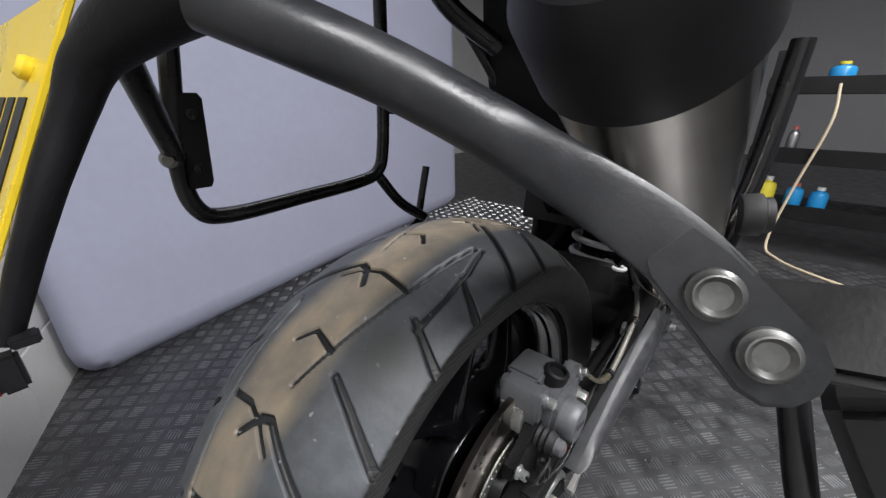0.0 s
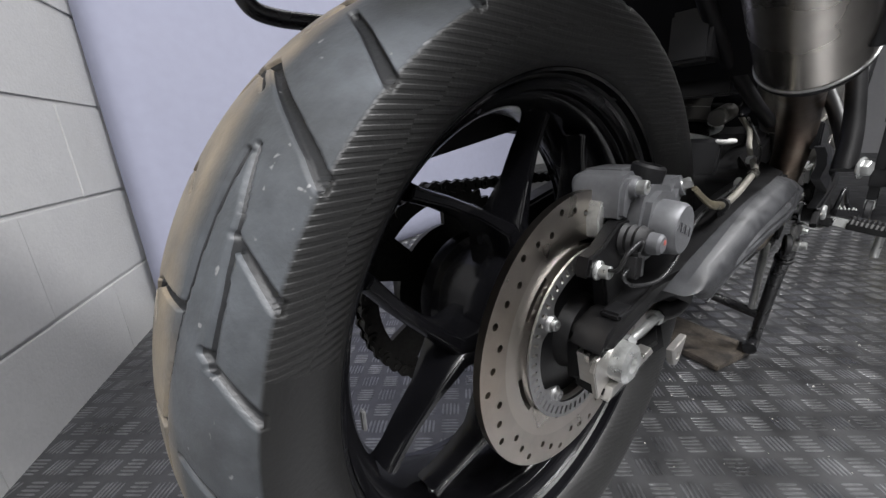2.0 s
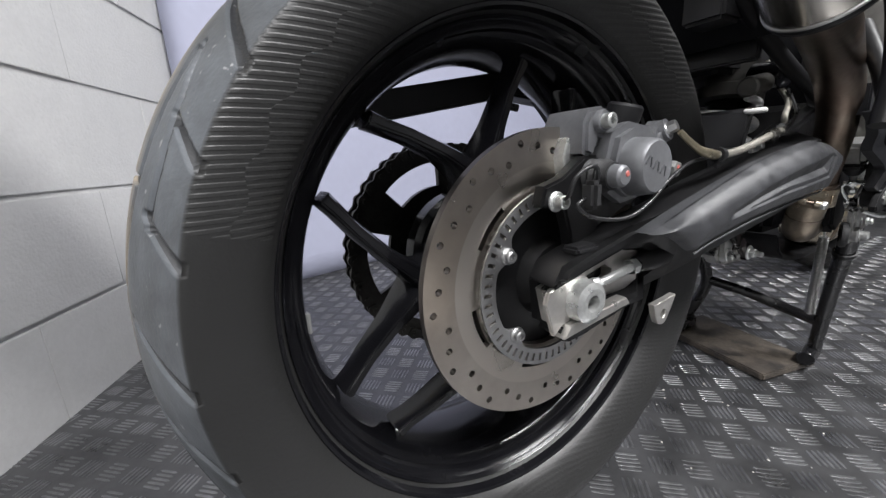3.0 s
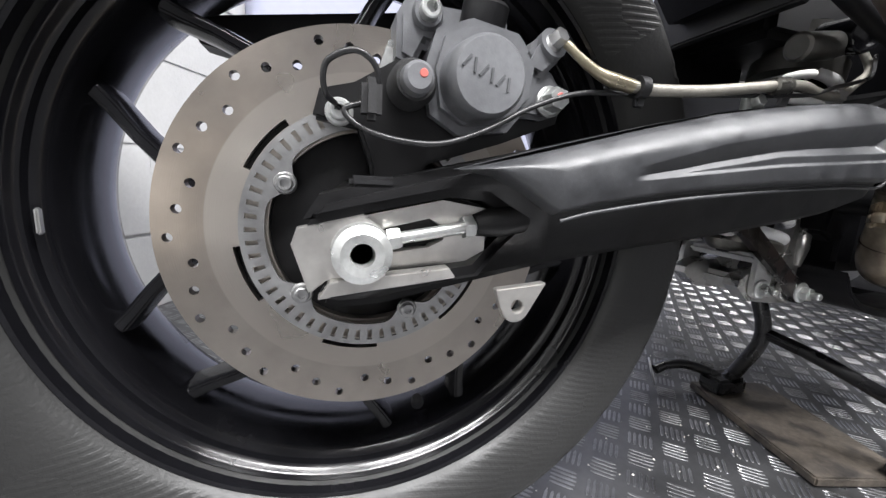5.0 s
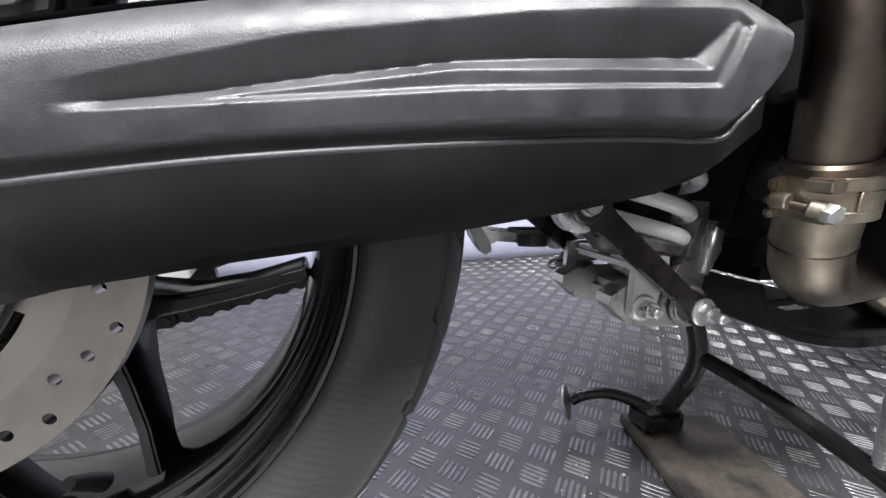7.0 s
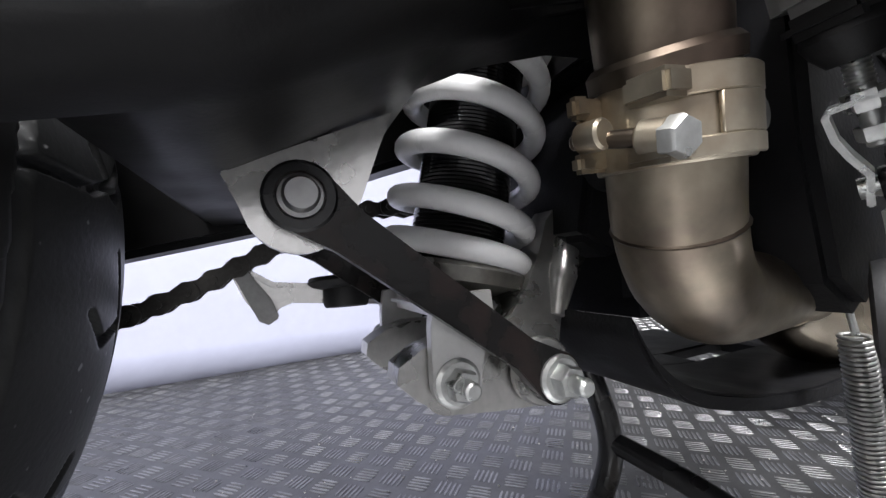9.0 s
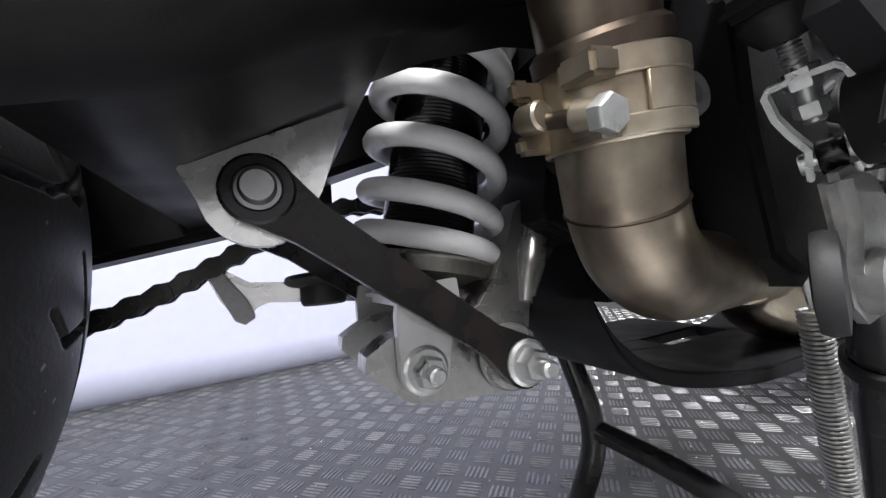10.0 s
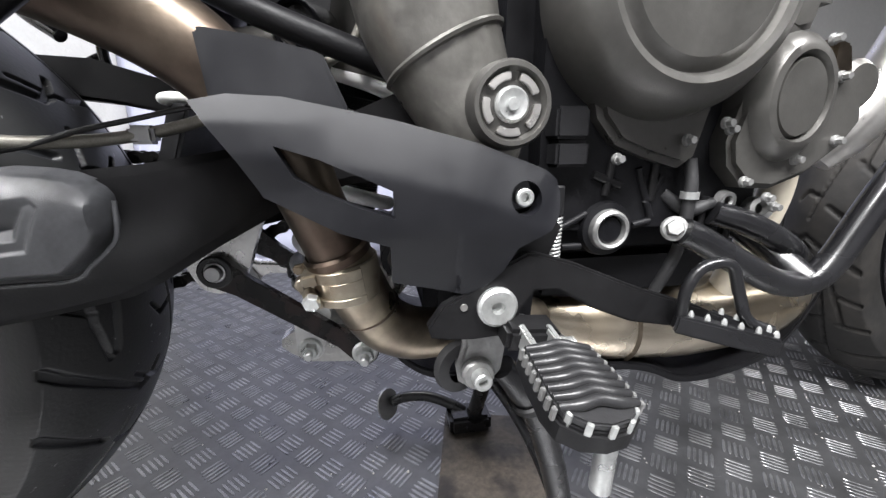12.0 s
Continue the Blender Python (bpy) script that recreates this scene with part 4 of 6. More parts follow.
P("upper_arm", plate([(0.010, 0.402), (0.010, 0.424), (0.016, 0.434), (0.030, 0.436), (0.046, 0.422), (0.044, 0.406), (0.026, 0.410), (0.020, 0.398)], -0.112, -0.068, bevel=0.003), "caliper", cal)
P("lower_arm", plate([(0.072, 0.376), (0.098, 0.375), (0.110, 0.379), (0.113, 0.390), (0.104, 0.402), (0.09, 0.412), (0.075, 0.408)], -0.118, -0.098, bevel=0.003), "caliper", cal)
P("hose_boss", plate([(0.080, 0.402), (0.088, 0.418), (0.100, 0.427), (0.110, 0.420), (0.104, 0.408), (0.094, 0.398)], -0.122, -0.102, bevel=0.003), "caliper", cal)
P("pin_tube", lathe([(0, 0), (0.0075, 0), (0.0085, 0.002), (0.0085, 0.050), (0.0075, 0.052), (0, 0.052)], (0.026, -0.064, 0.4245), (0, -1, 0), 24), "caliper", cal)
P("pad_spring", plate([(0.006, 0.385), (0.003, 0.40), (0.008, 0.415), (0.016, 0.412), (0.014, 0.39)], -0.098, -0.072, bevel=0.001), "zinc", cal)
P("bleed_cup", lathe([(0, 0), (0.0125, 0), (0.0135, 0.003), (0.0135, 0.016), (0.0115, 0.018), (0.0095, 0.018), (0.0095, 0.012), (0, 0.012)], (0.060, -0.104, 0.421), (0.1, -0.25, 1), 28), "black_plastic", cal)
P("piston_housing", lathe([(0.0, 0.020), (0.0185, 0.020), (0.0205, 0.0175), (0.0215, 0.010), (0.0225, 0.0), (0.0, 0.0)], (0.0535, -0.122, 0.390), (0, -1, 0), 44), "caliper", cal)
for k in range(6):
    q = 0.039 + 0.005 * k
    P("raised_mark", slab(q - 0.0006, q + 0.0006, -0.1428, -0.1415, -0.0035, 0.0035, 0, m=Matrix.Translation((0.0535, 0, 0.390)) @ Matrix.Rotation(radians(22), 4, "Y") @ Matrix.Translation((-0.0535, 0, 0)) @ Matrix.Translation((q, 0, 0)) @ Matrix.Rotation(radians((-1) ** k * 18), 4, "Y") @ Matrix.Translation((-q, 0, 0))), "logo_grey", cal, smooth=0)
P("boot", lathe([(0.009, 0.0), (0.0125, 0.003), (0.0105, 0.006), (0.0125, 0.009), (0.0105, 0.012), (0.0125, 0.015), (0.0105, 0.018), (0.010, 0.022), (0.0, 0.022)], (0.017, -0.110, 0.3855), (0, -1, 0), 24), "rubber", cal, "ribbed rubber slide pin boot")
P("slide_pin", lathe([(0, 0.010), (0.0060, 0.010), (0.0078, 0.008), (0.0086, 0.0), (0, 0)], (0.017, -0.131, 0.3855), (0, -1, 0), 24), "caliper", cal)
P("paint_dot", lathe([(0, 0.0), (0.0022, 0.0), (0.0018, 0.0004), (0, 0.0005)], (0.019, -0.141, 0.387), (0, -1, 0), 12), "red", cal, "red inspection dot")
P("lower_pin", hex_bolt((0.1005, -0.120, 0.3855), (0, -1, 0), 0.012, 0.010, 0.009), "zinc", cal)
P("paint_dot", lathe([(0, 0.0), (0.0022, 0.0), (0.0018, 0.0004), (0, 0.0005)], (0.1005, -0.1322, 0.3865), (0, -1, 0), 12), "red", cal)
P("upper_bolt", hex_bolt((0.026, -0.116, 0.4245), (0, -1, 0), 0.011, 0.007, socket=True), "zinc", cal)
P("pad_cover", slab(0.034, 0.080, -0.100, -0.062, 0.418, 0.436, 0.003), "caliper", cal)
P("sensor_bolt", hex_bolt((-0.020, -0.112, 0.3695), (0, -1, 0), 0.010, 0.008, 0.0075, socket=True), "zinc", cal)
P("banjo_bolt", hex_bolt((0.099, -0.120, 0.417), (0.25, -1, 0.45), 0.0088, 0.007, 0.0062), "steel_ring", cal)
P("banjo", lathe([(0.0045, -0.005), (0.009, -0.005), (0.009, 0.002), (0.0045, 0.002)], (0.099, -0.120, 0.417), (0.15, -1, 0.35), 20, close=True), "caliper", cal)

# brake hose and sensor wire
hose = group_part("brake_hose", bike)
P("fitting", tube([(0.102, -0.130, 0.4150), (0.110, -0.134, 0.4070), (0.119, -0.137, 0.4005), (0.128, -0.139, 0.3970), (0.141, -0.1405, 0.3945)], [0.0024, 0.0026, 0.0030, 0.0040, 0.0040]), "brass", hose, "brass-coloured hose end")
P("hose", tube([(0.138, -0.1405, 0.3948), (0.155, -0.141, 0.3942), (0.190, -0.140, 0.3975), (0.230, -0.138, 0.4040), (0.262, -0.136, 0.4095), (0.290, -0.132, 0.4135), (0.315, -0.126, 0.4130), (0.345, -0.118, 0.4150), (0.376, -0.108, 0.4220), (0.405, -0.098, 0.4340), (0.440, -0.088, 0.4520), (0.475, -0.062, 0.480), (0.49, -0.04, 0.515)], 0.0035, per=10), "braid", hose, "braided steel brake hose")
P("clamp", lathe([(0.0035, 0), (0.0054, 0.0006), (0.0056, 0.002), (0.0056, 0.013), (0.0054, 0.0145), (0.0035, 0.015)], (0.2555, -0.1365, 0.4085), (1, 0.05, 0.14), 18, close=True), "worn_steel_dark", hose)
P("clip", lathe([(0.0040, 0), (0.0064, 0), (0.0064, 0.006), (0.0040, 0.006)], (0.1435, -0.1406, 0.3944), (1, 0, 0), 18, close=True), "black_plastic", hose)
P("clip_tail", slab(0.1435, 0.1495, -0.1425, -0.1385, 0.3835, 0.3895, 0.0008), "black_plastic", hose)
P("union", slab(0.352, 0.366, -0.118, -0.108, 0.4120, 0.4225, 0.002), "steel_ring", hose, "small metal hose union")
P("hose_bracket", plate([(0.246, 0.392), (0.262, 0.394), (0.264, 0.404), (0.256, 0.407), (0.246, 0.404)], -0.128, -0.124, bevel=0.0006), "zinc", hose, "small plated hose bracket")
P("bracket_bolt", hex_bolt((0.2545, -0.128, 0.3995), (0, -1, 0.3), 0.008, 0.005), "zinc", hose)
wire = group_part("sensor_wire", bike)
P("wire", tube([(-0.02, -0.118, 0.371), (-0.027, -0.130, 0.376), (-0.026, -0.135, 0.388), (-0.013, -0.137, 0.394), (-0.003, -0.134, 0.388), (-0.004, -0.130, 0.375), (-0.018, -0.130, 0.368), (-0.004, -0.132, 0.358), (0.026, -0.137, 0.3545), (0.052, -0.138, 0.3625), (0.081, -0.136, 0.378),
                (0.112, -0.134, 0.389), (0.15, -0.132, 0.393), (0.22, -0.131, 0.4), (0.30, -0.129, 0.409), (0.335, -0.126, 0.419), (0.37, -0.119, 0.428), (0.41, -0.106, 0.441), (0.46, -0.08, 0.47)], 0.0015, 12, 10), "rubber_sheen", wire, "thin black sensor wire")
P("grommet", slab(-0.010, 0.0, -0.137, -0.124, 0.364, 0.384, 0.003), "rubber", wire)

# rear shock and linkage
shock = group_part("rear_shock", bike)
S0, S1 = Vector((0.4460, 0.0, 0.2860)), Vector((0.4825, 0.0, 0.4740))
sd = (S1 - S0).normalized()


def shock_spring():
    """Thick coils, closer together at the lower end."""
    side = Vector((-0.45, -0.89, 0))
    side = (side - sd * side.dot(sd)).normalized()
    other = sd.cross(side)
    pts = []
    for i in range(int(6.6 * 32)):
        turn = i / 32 - 0.55
        h = 0.0095 + 0.011 * turn if turn < 0 else 0.0095 + 0.0220 * turn if turn < 1 else 0.0315 + 0.0298 * (turn - 1)
        a = 2 * math.pi * turn
        pts.append(S0 + sd * h + (side * math.cos(a) - other * math.sin(a)) * 0.0382)
    return tube(pts, 0.0064, 14, 1)


P("spring", shock_spring(), "spring", shock, "white coil spring")
thread = [(0.0275 - 0.0007 * (k % 2), 0.004 + 0.0011 * k) for k in range(150)]
P("damper", lathe([(0, -0.02), (0.022, -0.02), (0.0275, 0.0)] + thread + [(0.0275, 0.24), (0, 0.24)], S0, sd, 40), "black_gloss", shock)
P("lower_seat", lathe([(0.0, -0.020), (0.026, -0.018), (0.036, -0.010), (0.0415, -0.007), (0.0420, 0.0), (0.0400, 0.0025), (0, 0.0025)], S0, sd, 40), "worn_steel_dark", shock, "scuffed metal spring seat")
P("upper_collar", lathe([(0.03, 0.180), (0.044, 0.182), (0.044, 0.200), (0.036, 0.203), (0.036, 0.235), (0.0, 0.235)], S0, sd, 36), "engine", shock)
for sy in (-1, 1):
    FORK = [(0.4125, 0.262)] + arc_pts(0.4245, 0.2375, 0.0118, 180, 360, 12) + [(0.4385, 0.250), (0.4440, 0.268), (0.443, 0.277), (0.4145, 0.275)]
    P("fork", plate(FORK, min(sy * 0.0415, sy * 0.0478), max(sy * 0.0415, sy * 0.0478), bevel=0.0018), "alu", shock, "bright cast shock fork", 50)
P("fork_bridge", slab(0.418, 0.444, -0.0420, 0.0420, 0.264, 0.274, 0.004), "alu", shock)

P("reservoir", lathe([(0, 0), (0.010, 0), (0.0125, 0.002), (0.0125, 0.045), (0.010, 0.048), (0.010, 0.058), (0, 0.058)], (0.383, -0.062, 0.472), (0.98, 0.0, 0.16), 28), "engine", shock, "grey shock adjuster body")
P("adjuster_clip", tube([(0.372, -0.083, 0.441), (0.366, -0.090, 0.4405), (0.359, -0.085, 0.440), (0.360, -0.074, 0.440), (0.370, -0.070, 0.441)], 0.0034, 12), "white_plastic", shock, "white plastic clip under the adjuster")
P("hugger_flap", plate([(0.340, 0.385), (0.352, 0.385), (0.372, 0.440), (0.366, 0.446), (0.358, 0.440)], -0.078, 0.085, bevel=0.002), "black_plastic", shock, "black splash flap before the shock")
P("inner_box", slab(0.405, 0.56, -0.02, 0.12, 0.50, 0.68, 0.008), "black_plastic", shock)
P("inner_panel", plate([(0.352, 0.500), (0.362, 0.498), (0.385, 0.60), (0.39, 0.66), (0.378, 0.66)], -0.080, 0.10, bevel=0.002), "black_plastic", shock)
P("left_panel", plate([(0.36, 0.42), (0.44, 0.44), (0.50, 0.47), (0.50, 0.60), (0.38, 0.60)], 0.075, 0.085, bevel=0.002), "black_plastic", shock)
P("subframe_tube", tube([(0.20, -0.055, 0.66), (0.30, -0.075, 0.56), (0.40, -0.09, 0.50), (0.50, -0.10, 0.46)], 0.0085, 14), "engine_black", shock)
P("breather_end", lathe([(0, 0.004), (0.0125, 0.004), (0.0135, 0.010), (0.0155, 0.011), (0.0165, 0.009), (0.0165, -0.03), (0, -0.03)], (0.4445, -0.070, 0.488), (-0.25, -1, -0.2), 28), "black_gloss", shock, "open end of a black duct")

link = group_part("suspension_linkage", bike)


ROCK = ([(0.4100, 0.2520), (0.3995, 0.2455), (0.3985, 0.2385), (0.4075, 0.2300)] + arc_pts(0.4245, 0.2375, 0.0165, 215, 275) + [(0.445, 0.2188)] + arc_pts(0.4705, 0.2355, 0.0185, 262, 395)
        + [(0.489, 0.258), (0.4995, 0.272), (0.5135, 0.287), (0.5195, 0.303), (0.514, 0.318), (0.502, 0.3215), (0.4925, 0.312), (0.4835, 0.294), (0.4715, 0.276), (0.4585, 0.2625), (0.444, 0.2560), (0.425, 0.2560)])


def rocker_side(sy):
    rk = plate(ROCK, -0.0412, -0.024, bevel=0.0035)
    for v in rk.verts:
        # the long arm bends inwards and is dished along its middle
        up = max(0.0, min(1.0, (v.co.z - 0.252) / 0.07))
        v.co.y += 0.016 * up
        mid = near_line(v.co.x, v.co.z, [(0.435, 0.2385), (0.462, 0.2385)])
        if v.co.y < -0.038 and mid < 0.009:
            v.co.y += 0.004
    lathe([(0.010, 0.0), (0.0155, 0.0), (0.0165, 0.0015), (0.0165, 0.006), (0.010, 0.006)], (0.4705, -0.0490, 0.2355), (0, 1, 0), 32, rk)
    tube([(0.487, -0.039, 0.260), (0.496, -0.034, 0.281), (0.505, -0.029, 0.301)], [0.004, 0.0085, 0.0075], 16, 6, rk)
    if sy > 0:
        bmesh.ops.scale(rk, vec=(1, -1, 1), verts=rk.verts)
    return rk


P("rocker", rocker_side(-1), "alu_cast", link, "cast aluminium rocker arm", 50)
P("rocker", rocker_side(1), "alu_cast", link, "", 50)
P("rocker_web", slab(0.43, 0.475, -0.036, 0.036, 0.224, 0.244, 0.006), "alu", link)
P("rocker_pivot", rod((0.510, -0.034, 0.309), (0.510, 0.034, 0.309), 0.012, 24), "engine_black", link)
P("pivot_lug", plate([(0.495, 0.30), (0.515, 0.29), (0.535, 0.295), (0.56, 0.33), (0.56, 0.40), (0.53, 0.40), (0.505, 0.345)], -0.052, 0.052, bevel=0.004), "engine_black", link)
for sy in (-1, 1):
    y0 = -0.0575 if sy < 0 else 0.050
    a, b = Vector((0.361, 0, 0.316)), Vector((0.4715, 0, 0.2345))
    d = (b - a).normalized()
    s = Vector((-d.z, 0, d.x))
    o = []
    for i in range(13):
        t = math.pi * i / 12
        o.append(a + s * 0.0132 * math.cos(t) - d * 0.0132 * math.sin(t))
    o += [a - s * 0.0092 + d * 0.022, b - s * 0.0076 - d * 0.022]
    for i in range(13):
        t = math.pi * i / 12
        o.append(b - s * 0.0125 * math.cos(t) + d * 0.0125 * math.sin(t))
    o += [b + s * 0.0076 - d * 0.022, a + s * 0.0092 + d * 0.022]
    P("tie_rod", plate([(v.x, v.z) for v in o], y0, y0 + 0.008, bevel=0.0038), "rod_black", link, "oily black forged link rod", 80)
P("rod_eye", lathe([(0.009, 0.0012), (0.0122, 0.0012), (0.0134, 0.0), (0.009, 0.0)], (0.361, -0.0574, 0.316), (0, -1, 0), 28), "black_tube", link)
P("tie_rod_bolt", lathe([(0, 0.0065), (0.0055, 0.0065), (0.0065, 0.005), (0.0065, 0.0015), (0.0080, 0.0012), (0.0085, 0.0), (0, 0)], (0.361, -0.0575, 0.316), (0, -1, 0), 24), "steel_ring", link)
P("tie_rod_nut", hex_bolt((0.4715, -0.0575, 0.2345), (0, -1, 0), 0.0135, 0.0075, 0.0112, stud=0.009), "zinc", link)
P("rocker_nut", hex_bolt((0.424, -0.0478, 0.2375), (0, -1, 0), 0.0128, 0.0070, 0.0108, stud=0.007), "zinc", link)
P("arm_bracket", plate([(0.3345, 0.3252), (0.3985, 0.3545), (0.3920, 0.3380), (0.3845, 0.3170)] + arc_pts(0.3610, 0.3160, 0.0205, -15, -150, 10) + [(0.3400, 0.3140)], -0.0505, -0.040, bevel=0.002), "alu_shine", link, "bare aluminium swingarm bracket")

# exhaust
exh = group_part("exhaust", bike)
P("link_pipe", tube([(0.222, -0.166, 0.518), (0.290, -0.157, 0.504), (0.347, -0.150, 0.487), (0.400, -0.145, 0.459), (0.436, -0.139, 0.419), (0.4505, -0.132, 0.380), (0.4625, -0.1245, 0.345)], [0.024, 0.0235, 0.0222, 0.0210, 0.0194, 0.0186, 0.0186], 28, 10), "exhaust", exh, "heat-browned steel exhaust pipe")
P("pipe_joint", lathe([(0.0186, -0.004), (0.0212, -0.004), (0.0214, 0.001), (0.0196, 0.003)], (0.4615, -0.1250, 0.3465), (-0.33, -0.21, 1), 28), "exhaust", exh)
P("elbow", tube([(0.463, -0.1245, 0.346), (0.4725, -0.118, 0.318), (0.481, -0.112, 0.298), (0.4935, -0.1065, 0.282), (0.513, -0.102, 0.2725), (0.545, -0.100, 0.271), (0.585, -0.092, 0.270), (0.62, -0.082, 0.266)], [0.0195, 0.020, 0.0203, 0.0205, 0.020, 0.018, 0.0175, 0.0175], 28, 10), "elbow", exh, "welded exhaust elbow")
P("weld_seam", lathe([(0.0200, -0.0016), (0.0212, 0.0), (0.0200, 0.0016)], (0.4805, -0.1123, 0.2995), (-0.40, -0.28, 1), 28), "exhaust", exh)
P("collector", tube([(0.588, -0.088, 0.268), (0.62, -0.07, 0.262), (0.655, -0.062, 0.252), (0.70, -0.058, 0.246), (0.78, -0.055, 0.243), (0.87, -0.052, 0.248), (0.92, -0.05, 0.262)], [0.018, 0.020, 0.028, 0.038, 0.041, 0.039, 0.03], 28, 10), "exhaust_bright", exh, "straw-tinted stainless collector")
P("header_pipe", tube([(0.845, -0.070, 0.46), (0.832, -0.088, 0.41), (0.826, -0.094, 0.37), (0.820, -0.085, 0.32), (0.815, -0.07, 0.27)], 0.0125, 20), "pale_header", exh, "pale straw-coloured header pipe")
P("collector_seam", lathe([(0.0385, -0.002), (0.0412, 0.0), (0.0385, 0.002)], (0.712, -0.0575, 0.2455), (1, 0.03, -0.05), 32), "exhaust", exh)
clamp = group_part("exhaust_clamp", bike)
C0 = Vector((0.4668, -0.1222, 0.3285))
CL = Matrix.Translation(C0) @ Matrix.Rotation(radians(-8), 4, "Y") @ Matrix.Rotation(radians(6), 4, "X")
P("band", lathe([(0.0200, -0.0125), (0.0212, -0.0125), (0.0217, -0.0118), (0.0217, 0.0118), (0.0212, 0.0125), (0.0200, 0.0125)], C0, CL.to_3x3() @ Vector((0, 0, 1)), 44, close=True), "clamp_steel", clamp, "scuffed stainless exhaust clamp")


def strap(r0, r1, zs, n=12):
    """A bent strap round the pipe with a rounded slot left open for the bolt."""
    bm = bmesh.new()
    for z0, z1, b0, b1 in zs:
        rows = []
        for i in range(n + 1):
            a = radians(b0 + (b1 - b0) * i / n)
            rows.append([bm.verts.new(CL @ Vector((r * math.cos(a), r * math.sin(a), z))) for r, z in ((r0, z0), (r1, z0), (r1, z1), (r0, z1))])
        for u, w in zip(rows, rows[1:]):
            for j in range(4):
                bm.faces.new((u[j], u[(j + 1) % 4], w[(j + 1) % 4], w[j]))
        bm.faces.new(rows[0])
        bm.faces.new(rows[-1])
    bmesh.ops.bevel(bm, geom=list(bm.edges), offset=0.0005, segments=1, affect="EDGES", clamp_overlap=True)
    return bm


for zs in (((0.0045, 0.0118, 196, 300),), ((-0.0118, -0.0062, 196, 300),)):
    P("strap", strap(0.0217, 0.0236, zs), "clamp_steel", clamp, "doubled clamp strap", 40)
P("strap_end", strap(0.0217, 0.0234, ((-0.0064, 0.0047, 246, 300),)), "clamp_steel", clamp, "", 40)
near = slab(-0.0255, -0.0150, -0.0185, -0.0045, 0.0042, 0.0118, 0.0014, m=CL)
slab(-0.0255, -0.0150, -0.0185, -0.0045, -0.0118, -0.0060, 0.0014, near, CL)
P("lug", near, "clamp_steel", clamp, "bent clamp lug")
far = slab(-0.0335, -0.0265, 0.0035, 0.0085, 0.0045, 0.0112, 0.0014, m=CL)
slab(-0.0335, -0.0265, 0.0035, 0.0085, -0.0112, -0.0055, 0.0014, far, CL)
slab(-0.0300, -0.0180, 0.0060, 0.0085, -0.0112, 0.0112, 0.0010, far, CL)
P("lug", far, "clamp_steel", clamp)
P("barrel_nut", rod(CL @ Vector((-0.0290, -0.0020, -0.0010)), CL @ Vector((-0.0300, 0.0065, -0.0010)), 0.0046, 20), "clamp_steel", clamp)
P("clamp_sleeve", rod(CL @ Vector((-0.0221, -0.0158, -0.0052)), CL @ Vector((-0.0242, -0.0085, -0.0040)), 0.0047, 20), "clamp_steel", clamp)
P("clamp_screw", rod(CL @ Vector((-0.0242, -0.0085, -0.0040)), CL @ Vector((-0.0300, 0.0100, -0.0010)), 0.0026, 14), "exhaust", clamp)
P("clamp_bolt", hex_bolt(CL @ Vector((-0.0220, -0.0160, -0.0058)), CL.to_3x3() @ Vector((-0.10, -1, -0.12)), 0.0098, 0.0048), "zinc", clamp, "worn zinc hexagon bolt head")
CAN0, CAN1 = Vector((0.219, -0.172, 0.520)), Vector((-0.1062, -0.1681, 0.7651))
cd = (CAN1 - CAN0).normalized()
can_len = (CAN1 - CAN0).length
can = group_part("silencer", bike)
P("sleeve", lathe([(0.0, -0.004), (0.028, -0.004), (0.0385, -0.001), (0.0405, 0.004), (0.0402, 0.010), (0.0425, can_len * 0.4), (0.046, can_len * 0.90), (0.0, can_len * 0.90)], CAN0, cd, 56), "can", can, "brushed dark stainless silencer")
P("base_ring", lathe([(0.030, -0.009), (0.0385, -0.007), (0.0405, -0.003), (0.0395, 0.001), (0.030, 0.001)], CAN0, cd, 56, close=True), "black_satin", can, "black pressed silencer base ring")
P("base_seam", lathe([(0.0400, 0.000), (0.0414, 0.0008), (0.0414, 0.0026), (0.0400, 0.0034)], CAN0, cd, 56, close=True), "alu_dull", can)
P("end_cap", lathe([(0.0475, can_len * 0.865), (0.049, can_len * 0.87), (0.049, can_len * 0.96), (0.040, can_len), (0.0, can_len)], CAN0, cd, 56), "black_plastic", can, "matt black silencer end cap")

# heel guard, footrest, brake pedal
guard = group_part("heel_guard", bike)
TOP = [(0.409, 0.4295), (0.425, 0.4325), (0.449, 0.4315), (0.50, 0.4215), (0.54, 0.411), (0.578, 0.397), (0.586, 0.388)]


def guard_face(x, z):
    t = near_line(x, z, TOP)
    q2 = 0.027 - t
    r = 0.32 * 0.5 * (q2 + math.sqrt(q2 * q2 + 0.0025 ** 2))
    lower = 0.012 * max(0.0, min(1.0, (0.372 - z) / 0.045)) if x < 0.53 else 0.0
    strut = 0.010 * max(0.0, min(1.0, (0.470 - x) / 0.05)) * max(0.0, min(1.0, (0.420 - z) / 0.03))
    q = 0.3655 + (x - 0.4945) * 0.02 - z
    fold = 0.14 * 0.5 * (q + math.sqrt(q * q + 0.002 ** 2)) if x > 0.485 else 0.0
    below = t - 0.027
    fold += 0.10 * 0.5 * (below + math.sqrt(below * below + 0.002 ** 2))
    return -0.183 + r + lower * 0.3 + strut + fold


